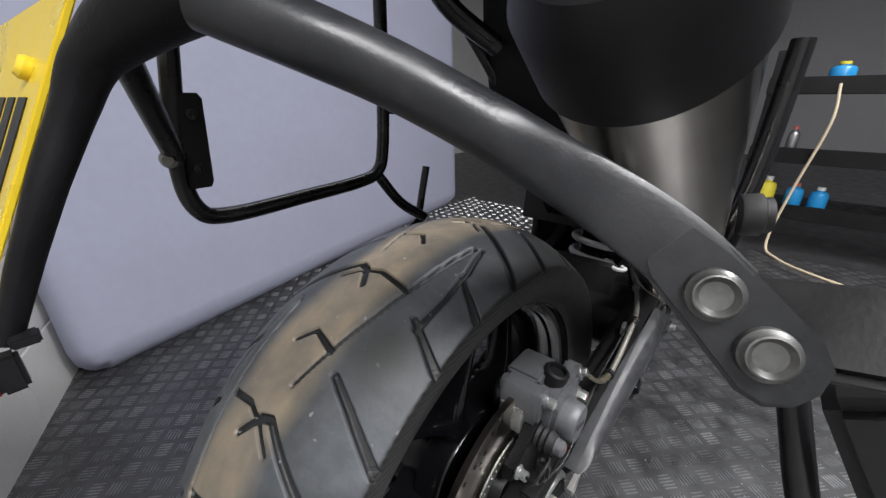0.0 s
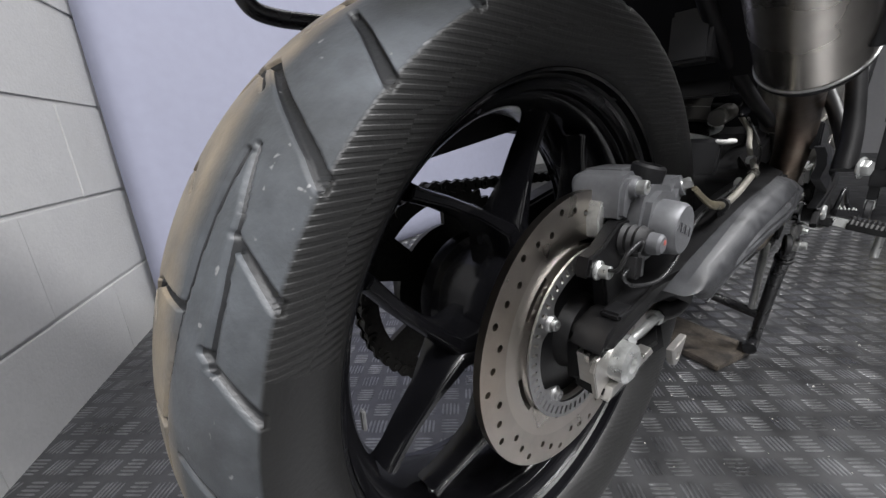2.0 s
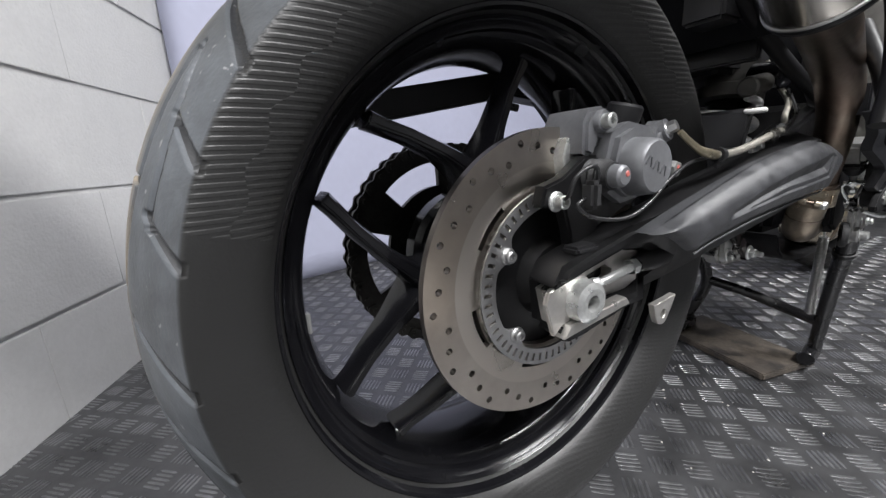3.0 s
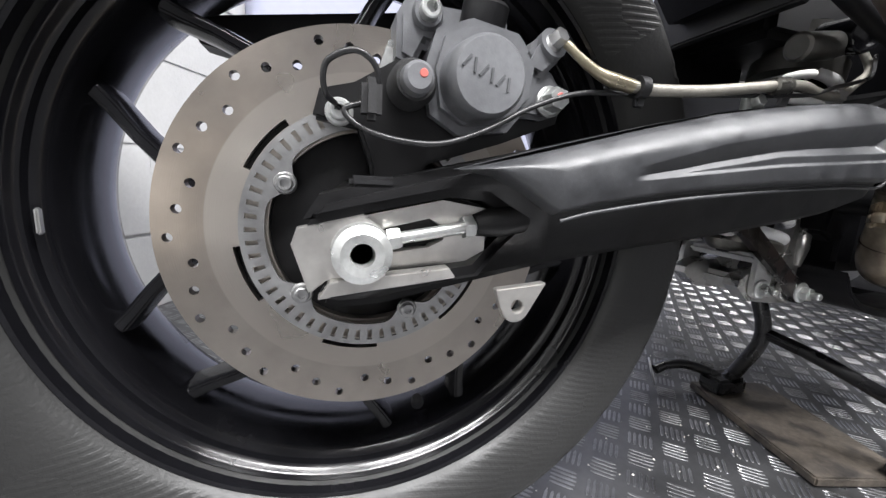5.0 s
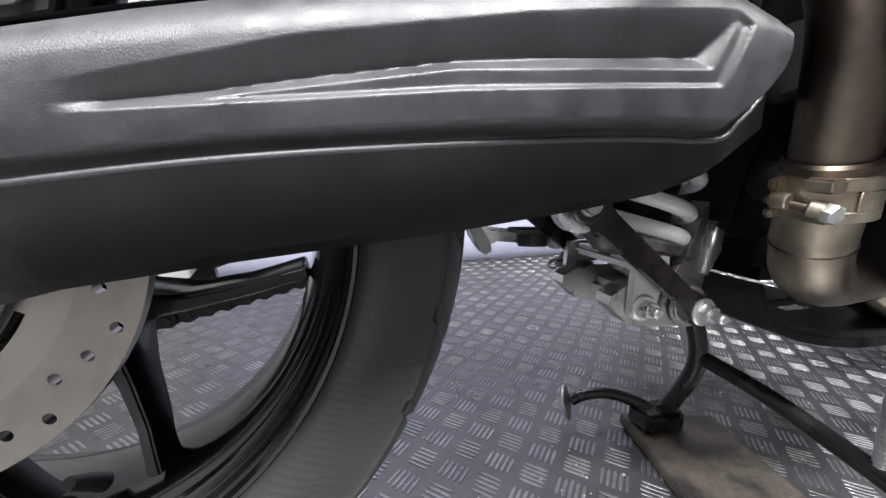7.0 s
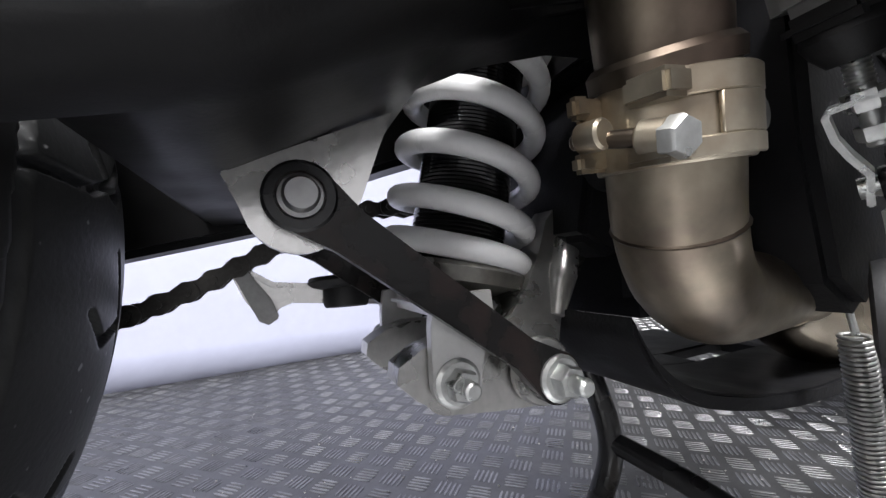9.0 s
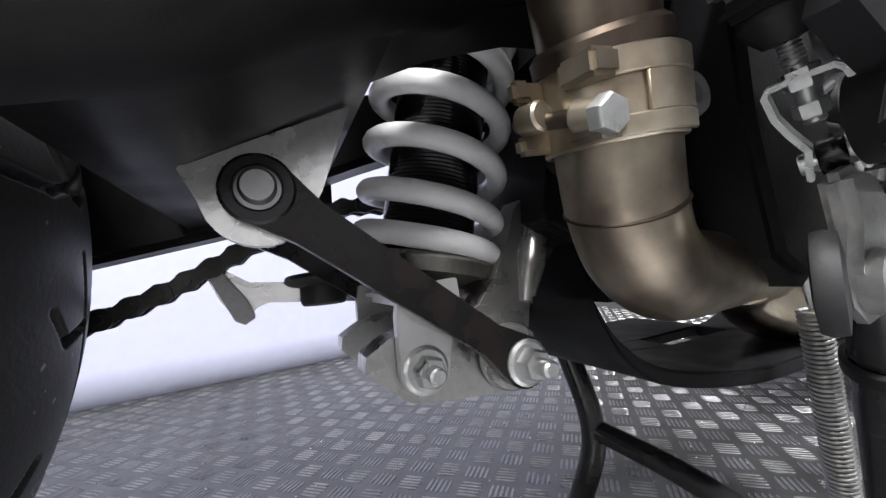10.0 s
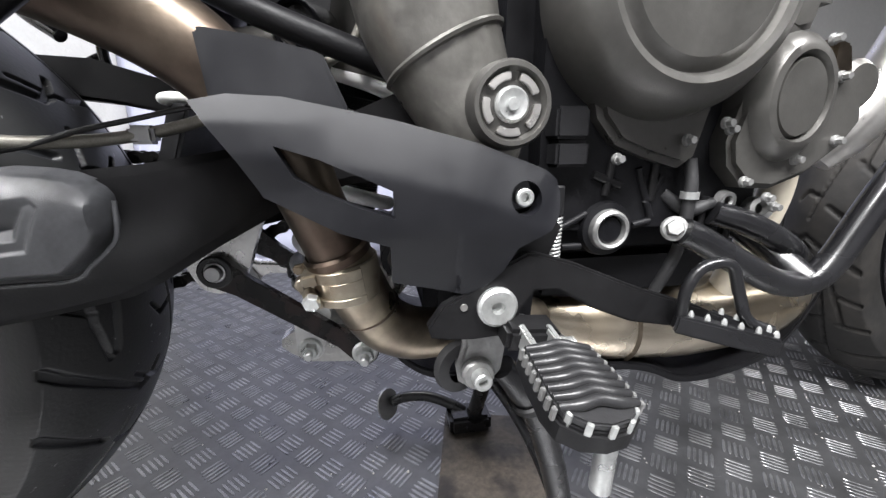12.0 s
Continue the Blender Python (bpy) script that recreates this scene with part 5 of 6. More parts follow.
P("panel", moulded([(0.409, 0.4295), (0.425, 0.4325), (0.449, 0.4315), (0.50, 0.4215), (0.54, 0.411), (0.568, 0.401), (0.578, 0.397), (0.584, 0.392), (0.586, 0.385), (0.585, 0.374), (0.580, 0.366), (0.562, 0.3565), (0.555, 0.343), (0.546, 0.334), (0.536, 0.3295), (0.528, 0.3300), (0.4945, 0.3385), (0.4940, 0.3600), (0.470, 0.3685), (0.4355, 0.3865), (0.4265, 0.404)],
                   [[(0.4435, 0.4100), (0.4626, 0.4040), (0.4818, 0.3955), (0.4965, 0.3885), (0.4968, 0.375), (0.481, 0.3805), (0.4613, 0.389), (0.451, 0.3955)], circle(0.5655, 0.383, 0.009, 18)], guard_face, 0.010, 7), "grey_plastic", guard, "moulded dark grey plastic heel guard", 50)
P("upper_panel", plate([(0.4130, 0.4600), (0.4165, 0.4605), (0.437, 0.4580), (0.464, 0.4522), (0.4675, 0.4500), (0.4765, 0.4285), (0.476, 0.4225), (0.450, 0.427), (0.418, 0.427), (0.4155, 0.4325)], -0.1690, -0.155, bevel=0.0018), "grey_plastic", guard)
P("guard_bolt", hex_bolt((0.5655, -0.172, 0.383), (0, -1, 0), 0.010, 0.006, socket=True), "zinc", guard)
P("hanger", plate([(0.548, 0.367), (0.585, 0.378), (0.597, 0.362), (0.590, 0.345), (0.575, 0.330), (0.550, 0.331), (0.546, 0.345)], -0.160, -0.150, bevel=0.002), "black_satin", bike, "black footrest hanger plate")
P("hanger_bolt", hex_bolt((0.5715, -0.160, 0.3625), (0, -1, 0), 0.009, 0.006, 0.007), "zinc", bike)
P("footrest_bracket", plate([(0.535, 0.302), (0.548, 0.306), (0.562, 0.300), (0.568, 0.284), (0.565, 0.264), (0.556, 0.2535), (0.545, 0.2515), (0.536, 0.258), (0.534, 0.270), (0.539, 0.285)], -0.152, -0.143, bevel=0.003), "alu_dull", bike, "cast aluminium footrest bracket", 60)
P("bracket_arm", plate([(0.566, 0.304), (0.582, 0.300), (0.602, 0.291), (0.613, 0.281), (0.609, 0.266), (0.597, 0.263), (0.586, 0.270), (0.578, 0.283), (0.566, 0.290)], -0.150, -0.140, bevel=0.003), "alu_dull", bike, "", 60)
P("bracket_rod", tube([(0.563, -0.152, 0.298), (0.575, -0.168, 0.292), (0.588, -0.180, 0.296)], 0.0035, 10), "zinc", bike)
P("bracket_bolt", hex_bolt((0.596, -0.152, 0.279), (0, -1, 0), 0.008, 0.005, 0.0065), "zinc", bike)
P("stand_ring", lathe([(0.010, 0), (0.0175, 0.001), (0.0185, 0.004), (0.0175, 0.008), (0.010, 0.009)], (0.536, -0.139, 0.266), (0.35, -1, 0), 28), "rubber", bike, "black rubber ring on the stand pivot")
P("stand_washer", lathe([(0.0, 0.008), (0.0095, 0.008), (0.0110, 0.006), (0.0110, 0.0), (0.0, 0.0)], (0.548, -0.150, 0.266), (0, -1, 0), 28), "alu_dull", bike)

# footrest: serrated tray with a ribbed rubber pad
peg = group_part("footrest", bike)
m_peg = Matrix.Translation((0.5735, -0.203, 0.3085)) @ Matrix.Rotation(radians(2), 4, "Z") @ Matrix.Rotation(radians(6), 4, "Y") @ Matrix.Rotation(radians(9), 4, "X") @ Matrix.Diagonal((0.9, 0.80, 0.9, 1))
PEG = [(-0.0205, 0.0), (0.0205, 0.0), (0.0225, -0.020), (0.0235, -0.045), (0.021, -0.057), (0.012, -0.0645), (0.0, -0.067), (-0.012, -0.0645), (-0.021, -0.057), (-0.0235, -0.045), (-0.0225, -0.020)]
tray = plate(PEG, -0.013, -0.001, plane="xy", bevel=0.0015)
bmesh.ops.transform(tray, matrix=m_peg, verts=tray.verts)
P("tray", tray, "black_satin", peg, "black cast footrest tray")
for k in range(8):
    for sx in (-1, 1):
        w = 0.0213 + 0.0015 * min(1, k / 4)
        P("tooth", slab(sx * w - 0.0012, sx * w + 0.0012, -0.0075 - 0.0066 * k, -0.0044 - 0.0066 * k, -0.003, 0.0042, 0.0005, m=m_peg), "alu_dull", peg)
for a in range(5):
    t = radians(200 + 35 * a)
    P("tooth", slab(-0.0016, 0.0016, -0.001, 0.001, -0.003, 0.0042, 0.0004, m=m_peg @ Matrix.Translation((0.0185 * math.cos(t), -0.0515 + 0.0145 * math.sin(t), 0)) @ Matrix.Rotation(t - radians(270), 4, "Z")), "zinc", peg)
for k in range(8):
    wv = bmesh.new()
    w = 0.0192 + 0.0012 * min(1, k / 4)
    yy = -0.0055 - 0.0066 * k
    tube([(-w, yy, 0.0035), (-w * 0.5, yy - 0.0014, 0.0055), (0, yy + 0.0008, 0.0062), (w * 0.5, yy - 0.0014, 0.0055), (w, yy, 0.0035)], [0.0022, 0.0031, 0.0031, 0.0031, 0.0022], 10, 5, wv)
    bmesh.ops.transform(wv, matrix=m_peg, verts=wv.verts)
    P("rubber_rib", wv, "rubber_sheen", peg)
pad = plate([(a * 0.92, b * 0.95 - 0.001) for a, b in PEG], -0.001, 0.0035, plane="xy", bevel=0.001)
bmesh.ops.transform(pad, matrix=m_peg, verts=pad.verts)
P("rubber_pad", pad, "rubber_sheen", peg, "ribbed black rubber footrest pad")
P("feeler", rod(m_peg @ Vector((0.012, -0.050, -0.012)), m_peg @ Vector((0.016, -0.055, -0.052)), 0.0050), "zinc", peg, "bare metal footrest feeler")
P("fork_lug", slab(-0.012, -0.0075, -0.002, 0.026, -0.012, 0.001, 0.001, m=m_peg), "zinc", peg)
P("fork_lug", slab(0.006, 0.0105, -0.002, 0.026, -0.012, 0.001, 0.001, m=m_peg), "zinc", peg)
P("fork_root", slab(-0.02, 0.016, 0.018, 0.042, -0.016, 0.0, 0.003, m=m_peg), "black_satin", peg)
P("peg_spring", spiral(m_peg @ Vector((0.012, 0.012, -0.006)), m_peg @ Vector((0.022, 0.012, -0.006)), 0.004, 5, 0.0009, 6, 10), "zinc", peg)
P("pivot_pin", hex_bolt((0.5485, -0.158, 0.266), (0, -1, 0), 0.0120, 0.0085, 0, socket=True), "zinc", peg)

pedal = group_part("brake_pedal", bike)
P("lever", plate([(0.522, 0.3235), (0.538, 0.3315), (0.552, 0.3425), (0.570, 0.3515), (0.578, 0.3505), (0.600, 0.3435), (0.640, 0.3265), (0.668, 0.3165), (0.690, 0.309), (0.700, 0.304), (0.700, 0.294), (0.675, 0.2965), (0.64, 0.3035), (0.612, 0.315), (0.590, 0.328), (0.576, 0.3285), (0.568, 0.318), (0.565, 0.307), (0.555, 0.302), (0.540, 0.301), (0.525, 0.302), (0.515, 0.304), (0.513, 0.311)], -0.174, -0.166, bevel=0.0014), "black_satin", pedal, "black steel brake pedal lever")
P("pivot_boss", lathe([(0.0, 0.0), (0.0165, 0.0), (0.0165, 0.016), (0.0, 0.016)], (0.5525, -0.152, 0.3215), (0, -1, 0), 28), "black_satin", pedal)
P("toe_loop", tube([(0.671, -0.178, 0.304), (0.6685, -0.182, 0.326), (0.676, -0.184, 0.340), (0.692, -0.186, 0.341), (0.699, -0.188, 0.324), (0.704, -0.192, 0.308), (0.716, -0.198, 0.302)], 0.0034, 12), "black_tube", pedal)
toe = bmesh.new()
slab(0.0, 0.056, -0.005, 0.005, -0.012, 0.0, 0.0015, toe, Matrix.Translation((0.668, -0.178, 0.309)) @ Matrix.Rotation(radians(-28), 4, "Z") @ Matrix.Rotation(radians(9), 4, "Y"))
slab(0.0, 0.034, -0.0035, 0.0035, -0.010, 0.0, 0.0012, toe, Matrix.Translation((0.692, -0.178, 0.309)) @ Matrix.Rotation(radians(-46), 4, "Z") @ Matrix.Rotation(radians(12), 4, "Y"))
P("toe_bar", toe, "black_tube", pedal, "toothed steel pedal tip")
for x0, turn, tilt, first, step, count in ((0.668, -28, 9, 0.008, 0.009, 6), (0.692, -46, 12, 0.006, 0.008, 4)):
    for k in range(count):
        q = Matrix.Translation((x0, -0.178, 0.309)) @ Matrix.Rotation(radians(turn), 4, "Z") @ Matrix.Rotation(radians(tilt), 4, "Y") @ Vector((first + step * k, 0, -0.0005))
        P("grip_pin", lathe([(0.0017, 0), (0.0015, 0.0025), (0.0006, 0.0042), (0, 0.0042)], q, (0, 0, 1), 8), "zinc", pedal)
P("pivot_bolt", lathe([(0, 0.001), (0.0032, 0.001), (0.0038, 0.0042), (0.0100, 0.0045), (0.0117, 0.0030), (0.0117, 0.0), (0, 0.0)], (0.5525, -0.174, 0.3215), (0, -1, 0), 32), "zinc", pedal, "round zinc pivot bolt")
P("rivet", lathe([(0, 0.001), (0.002, 0.001), (0.0022, 0), (0, 0)], (0.5335, -0.174, 0.322), (0, -1, 0), 12), "alu_bright", pedal)

# frame and engine
eng = group_part("engine", bike)
P("crankcase", slab(0.58, 0.80, -0.115, 0.12, 0.33, 0.60, 0.02), "engine_black", eng, "black engine castings")
P("lower_case", slab(0.60, 0.79, -0.09, 0.09, 0.27, 0.34, 0.02), "engine_black", eng)
P("rear_case", slab(0.525, 0.62, -0.06, 0.09, 0.255, 0.345, 0.012), "engine_black", eng)
P("clutch_skirt", plate([(0.585, 0.62), (0.592, 0.53), (0.602, 0.495), (0.611, 0.474), (0.628, 0.452), (0.635, 0.427), (0.650, 0.410), (0.675, 0.401), (0.700, 0.394), (0.712, 0.402), (0.720, 0.435), (0.752, 0.457), (0.768, 0.49), (0.77, 0.62)], -0.129, -0.108, bevel=0.005), "engine", eng, "grey magnesium engine side cover")
P("clutch_cover", lathe([(0.0, 0.047), (0.046, 0.047), (0.050, 0.043), (0.0535, 0.042), (0.0555, 0.046), (0.060, 0.0475), (0.067, 0.044), (0.0755, 0.032), (0.080, 0.012), (0.080, 0.0), (0, 0)], (0.675, -0.112, 0.504), (0, -1, 0), 72), "engine", eng, "grey magnesium clutch cover")
P("cover_slot", plate([(0.605, 0.512), (0.622, 0.492), (0.634, 0.490), (0.640, 0.515)], -0.152, -0.120, bevel=0.001), "engine_black", eng)
mark = plate([(0.668, 0.503), (0.676, 0.490), (0.684, 0.503), (0.680, 0.503), (0.676, 0.4965), (0.672, 0.503)], -0.1598, -0.1585)
P("raised_mark", mark, "alu_bright", eng, "small bright raised mark", 0)
P("pulser_plate", plate([(0.742, 0.494), (0.760, 0.492), (0.778, 0.483), (0.808, 0.466), (0.838, 0.445), (0.842, 0.425), (0.830, 0.408), (0.803, 0.388), (0.775, 0.378), (0.753, 0.379), (0.736, 0.395), (0.732, 0.412), (0.743, 0.449)], -0.133, -0.108, bevel=0.004), "engine", eng)
dome = lathe([(0.0, 0.030), (0.022, 0.030), (0.0235, 0.0265), (0.026, 0.0315), (0.031, 0.0305), (0.037, 0.024), (0.041, 0.012), (0.042, 0.0), (0, 0)], (0.773, -0.112, 0.440), (0, -1, 0), 56)
for v in dome.verts:
    v.co.x = 0.773 + (v.co.x - 0.773) * 0.84
    v.co.z = 0.440 + (v.co.z - 0.440) * 1.12
P("pulser_cover", dome, "engine", eng, "oval grey generator cover")
P("pump_housing", lathe([(0, 0.016), (0.014, 0.016), (0.022, 0.010), (0.025, 0.0), (0, 0)], (0.816, -0.112, 0.438), (0, -1, 0), 36), "engine", eng)
P("thermostat", plate([(0.806, 0.482), (0.822, 0.478), (0.830, 0.455), (0.818, 0.448), (0.806, 0.456)], -0.130, -0.108, bevel=0.003), "exhaust", eng)
P("upper_case", plate([(0.752, 0.53), (0.756, 0.492), (0.775, 0.483), (0.79, 0.487), (0.80, 0.53)], -0.127, -0.105, bevel=0.004), "engine", eng)
for k, (x0, z0, x1, z1) in enumerate(((0.690, 0.405, 0.688, 0.37), (0.655, 0.400, 0.651, 0.375), (0.735, 0.372, 0.733, 0.338), (0.757, 0.366, 0.760, 0.335), (0.64, 0.39, 0.662, 0.382))):
    P("case_rib", tube([(x0, -0.116, z0), (x1, -0.116, z1)], 0.0032, 8), "black_satin", eng)
P("case_boss", lathe([(0.003, 0.004), (0.004, 0.006), (0.0068, 0.006), (0.008, 0.0), (0, 0)], (0.749, -0.118, 0.369), (0, -1, 0), 18), "alu_dull", eng)
P("case_boss", lathe([(0.004, 0.004), (0.005, 0.010), (0.0085, 0.010), (0.010, 0.0), (0, 0)], (0.779, -0.118, 0.361), (-0.3, -1, 0.2), 18), "alu_dull", eng)
P("lower_hose", tube([(0.70, -0.112, 0.375), (0.72, -0.118, 0.362), (0.742, -0.116, 0.366), (0.76, -0.112, 0.355)], 0.005, 10), "rubber", eng)
P("cylinder_block", slab(0.70, 0.86, -0.10, 0.12, 0.50, 0.75, 0.02), "engine", eng)
P("sight_glass", lathe([(0, 0.001), (0.0105, 0.001), (0.011, 0.007), (0.0125, 0.008), (0.0145, 0.006), (0.0155, 0.0), (0, 0)], (0.654, -0.118, 0.3505), (0, -1, 0), 32), "alu_dull", eng, "metal-rimmed oil sight glass")
P("glass", lathe([(0, 0.003), (0.009, 0.003), (0.0105, 0.0015), (0.0105, 0), (0, 0)], (0.654, -0.1192, 0.3505), (0, -1, 0), 24), "black_gloss", eng)
P("glass_boss", lathe([(0.0156, 0.006), (0.0195, 0.005), (0.021, 0.0), (0.0156, 0.0)], (0.654, -0.114, 0.3505), (0, -1, 0), 32), "engine_black", eng)
for q in ((0.646, 0.401), (0.697, 0.413), (0.725, 0.424), (0.729, 0.420), (0.748, 0.384), (0.788, 0.399), (0.82, 0.412), (0.798, 0.478), (0.812, 0.455), (0.778, 0.365), (0.770, 0.372)):
    P("cover_bolt", hex_bolt((q[0], -0.133, q[1]), (0, -1, 0), 0.0048, 0.0045, 0.0040), "alu_dull", eng)
P("hole_boss", lathe([(0.003, 0.001), (0.005, 0.002), (0.008, 0.001), (0.009, 0.0), (0.003, 0.0)], (0.748, -0.134, 0.467), (0, -1, 0), 20), "groove_dark", eng)
P("sensor_box", slab(0.603, 0.626, -0.132, -0.108, 0.414, 0.434, 0.002), "black_plastic", eng, "black plastic sensor plug")
P("sensor_box", slab(0.605, 0.628, -0.130, -0.108, 0.396, 0.413, 0.002), "black_plastic", eng)
P("pedal_spring", spiral((0.603, -0.138, 0.366), (0.603, -0.138, 0.336), 0.0040, 12, 0.0009, 6, 10), "zinc", eng, "small brake switch spring")
P("switch_body", rod((0.603, -0.138, 0.366), (0.603, -0.138, 0.385), 0.0048), "black_plastic", eng)
for a, b in (((0.676, 0.394), (0.690, 0.358)), ((0.696, 0.388), (0.684, 0.368)), ((0.676, 0.352), (0.690, 0.355)), ((0.618, 0.352), (0.638, 0.362)), ((0.62, 0.338), (0.635, 0.338)), ((0.72, 0.39), (0.728, 0.33)), ((0.745, 0.37), (0.75, 0.32))):
    P("web", tube([(a[0], -0.116, a[1]), (b[0], -0.116, b[1])], 0.0026, 8), "engine_black", eng)
P("drain_hose", tube([(0.712, -0.122, 0.40), (0.713, -0.126, 0.375), (0.712, -0.122, 0.33), (0.70, -0.11, 0.28)], 0.0045, 10), "rubber", eng)
P("hose_clip", lathe([(0.0046, 0), (0.0062, 0), (0.0062, 0.005), (0.0046, 0.005)], (0.7125, -0.126, 0.372), (0, 0, 1), 16, close=True), "zinc", eng)
P("drain_bolt", hex_bolt((0.632, -0.118, 0.318), (0, -1, 0), 0.010, 0.007), "zinc", eng)
P("coolant_pipe", tube([(0.74, -0.12, 0.36), (0.765, -0.128, 0.352), (0.80, -0.13, 0.335), (0.84, -0.12, 0.31)], 0.0095, 14), "black_tube", eng)
P("water_pump_cap", lathe([(0, 0.012), (0.014, 0.012), (0.018, 0.008), (0.019, 0.0), (0, 0)], (0.842, -0.115, 0.452), (0, -1, 0), 28), "engine", eng)
frm = group_part("frame", bike)
P("pivot_plate", tube([(0.500, -0.118, 0.60), (0.512, -0.116, 0.54), (0.524, -0.116, 0.485), (0.540, -0.122, 0.445), (0.553, -0.130, 0.418), (0.556, -0.126, 0.395)], [0.042, 0.043, 0.042, 0.034, 0.027, 0.020], 24), "frame_cast", frm, "satin grey frame casting")
P("casting_seam", lathe([(0.0340, -0.003), (0.0385, -0.0016), (0.0395, 0.0), (0.0385, 0.0016), (0.0340, 0.003)], (0.533, -0.1195, 0.462), (-0.5, 0.12, 1), 40, close=True), "frame_cast", frm)
P("lower_plate", plate([(0.535, 0.40), (0.585, 0.40), (0.60, 0.35), (0.595, 0.28), (0.565, 0.262), (0.545, 0.275), (0.535, 0.33)], -0.128, -0.10, bevel=0.004), "engine_black", frm)
P("pipe_bolt", lathe([(0.0035, 0.004), (0.004, 0.010), (0.0075, 0.0105), (0.0085, 0.008), (0.0095, 0.0), (0.0, 0.0)], (0.503, -0.118, 0.336), (0, -1, 0), 24), "alu_dull", frm, "hollow bolt behind the pipe")
P("bolt_lug", rod((0.503, -0.118, 0.336), (0.503, -0.06, 0.336), 0.014), "engine_black", frm)
P("pivot_ring", lathe([(0.0, 0.006), (0.016, 0.006), (0.0178, 0.010), (0.0200, 0.010), (0.0218, 0.006), (0.0225, 0.0), (0, 0)], (0.5575, -0.1660, 0.4295), (0, -1, 0), 40), "engine", frm)
capb = bmesh.new()
for k in range(5):
    a0 = radians(72 * k + 22)
    arc = [a0 + radians(52) * i / 6 for i in range(7)]
    plate([(0.5575 + 0.0155 * math.cos(a), 0.4295 + 0.0155 * math.sin(a)) for a in arc] + [(0.5575 + 0.0115 * math.cos(a), 0.4295 + 0.0115 * math.sin(a)) for a in arc[::-1]], -0.1745, -0.171, bevel=0.0005, bm=capb)
P("pivot_cap", capb, "alu_bright", frm, "bright slotted pivot cap")
P("pivot_bolt", lathe([(0, 0.009), (0.003, 0.009), (0.0035, 0.007), (0.0075, 0.008), (0.009, 0.006), (0.009, 0.0), (0, 0)], (0.5575, -0.1680, 0.4295), (0, -1, 0), 24), "zinc", frm)
# plain tube added to stand for a pale silver piece ahead of the engine
P("radiator_pipe", tube([(0.872, -0.085, 0.395), (0.885, -0.091, 0.415), (0.900, -0.095, 0.440), (0.922, -0.100, 0.490), (0.950, -0.105, 0.56)], [0.012, 0.019, 0.021, 0.022, 0.022], 24), "alu_bright", bike, "broad silver piece ahead of the engine")
crash = group_part("crash_bar", bike)
P("tube", tube([(0.703, -0.135, 0.350), (0.716, -0.138, 0.344), (0.746, -0.142, 0.327), (0.778, -0.144, 0.311), (0.803, -0.146, 0.308), (0.823, -0.148, 0.322), (0.850, -0.150, 0.375), (0.90, -0.155, 0.47), (0.94, -0.16, 0.60)], 0.0100, 18), "black_tube", crash, "black tubular engine crash bar")
P("crash_bolt", hex_bolt((0.6985, -0.132, 0.3515), (-0.5, -0.7, 0.25), 0.0105, 0.008, 0.009), "alu_dull", crash)
P("brace", tube([(0.806, -0.146, 0.310), (0.796, -0.115, 0.333), (0.782, -0.09, 0.352), (0.770, -0.08, 0.365)], 0.0105, 14), "black_tube", crash)
SUMP = [(0.490, 0.256), (0.505, 0.234), (0.535, 0.217), (0.61, 0.205), (0.70, 0.206), (0.738, 0.199), (0.775, 0.184), (0.82, 0.185), (0.875, 0.202), (0.908, 0.240), (0.928, 0.29)]
sump_low = [(v.x, v.z) for v in smooth_path([(a, 0, b) for a, b in SUMP], 5)]
sump_top = [(v.x, v.z) for v in smooth_path([(a - 0.001, 0, b + 0.0085) for a, b in SUMP[::-1]], 5)]
sump_bm = plate(sump_low + sump_top, -0.085, -0.016, bevel=0.0015)
plate(sump_low + sump_top, 0.010, 0.085, bevel=0.0015, bm=sump_bm)
for keep in (lambda x: x < 0.640, lambda x: x > 0.690):
    plate([q for q in sump_low if keep(q[0])] + [q for q in sump_top if keep(q[0])], -0.016, 0.010, bm=sump_bm)
P("sump_guard", sump_bm, "engine_black", bike, "black sump guard plate with a slot in its floor", 60)

# brake rod with clevis
mast = group_part("brake_master", bike)
P("cylinder", slab(0.480, 0.514, -0.162, -0.136, 0.372, 0.402, 0.005), "alu_dull", mast, "grey brake master cylinder")
P("cylinder_cap", slab(0.4815, 0.5125, -0.1605, -0.1375, 0.3655, 0.3735, 0.003), "black_plastic", mast)
P("rubber_cup", lathe([(0.0115, 0), (0.0125, 0.004), (0.0105, 0.009), (0.0070, 0.014), (0, 0.014)], (0.4975, -0.149, 0.3670), (0, 0, -1), 24), "rubber", mast)
P("push_rod", rod((0.4975, -0.149, 0.358), (0.4995, -0.149, 0.322), 0.0034, 14), "zinc", mast)
for k in range(6):
    P("thread", lathe([(0.0034, -0.0006), (0.0040, 0.0), (0.0034, 0.0006)], (0.4976, -0.149, 0.3525 - 0.0016 * k), (0, 0, 1), 14, close=True), "zinc", mast)
P("lock_nut", hex_bolt((0.4979, -0.149, 0.3425), (0.05, 0, -1), 0.0105, 0.0070), "zinc", mast)
P("end_nut", hex_bolt((0.4988, -0.149, 0.3300), (0.05, 0, -1), 0.0092, 0.0055), "zinc", mast)
m_mast = Matrix.Translation((0.5395, -0.1416, 0.3425)) @ Matrix.Rotation(radians(-20.7), 4, "Y") @ Matrix.Translation((-0.4979, 0.149, -0.3425))
mast.matrix_local = m_mast
cl_d = Vector((0.400, 0.0, -0.917)).normalized()
cl_w = Vector((0.252, -0.950, 0.110)).normalized()
cl_n = cl_d.cross(cl_w)
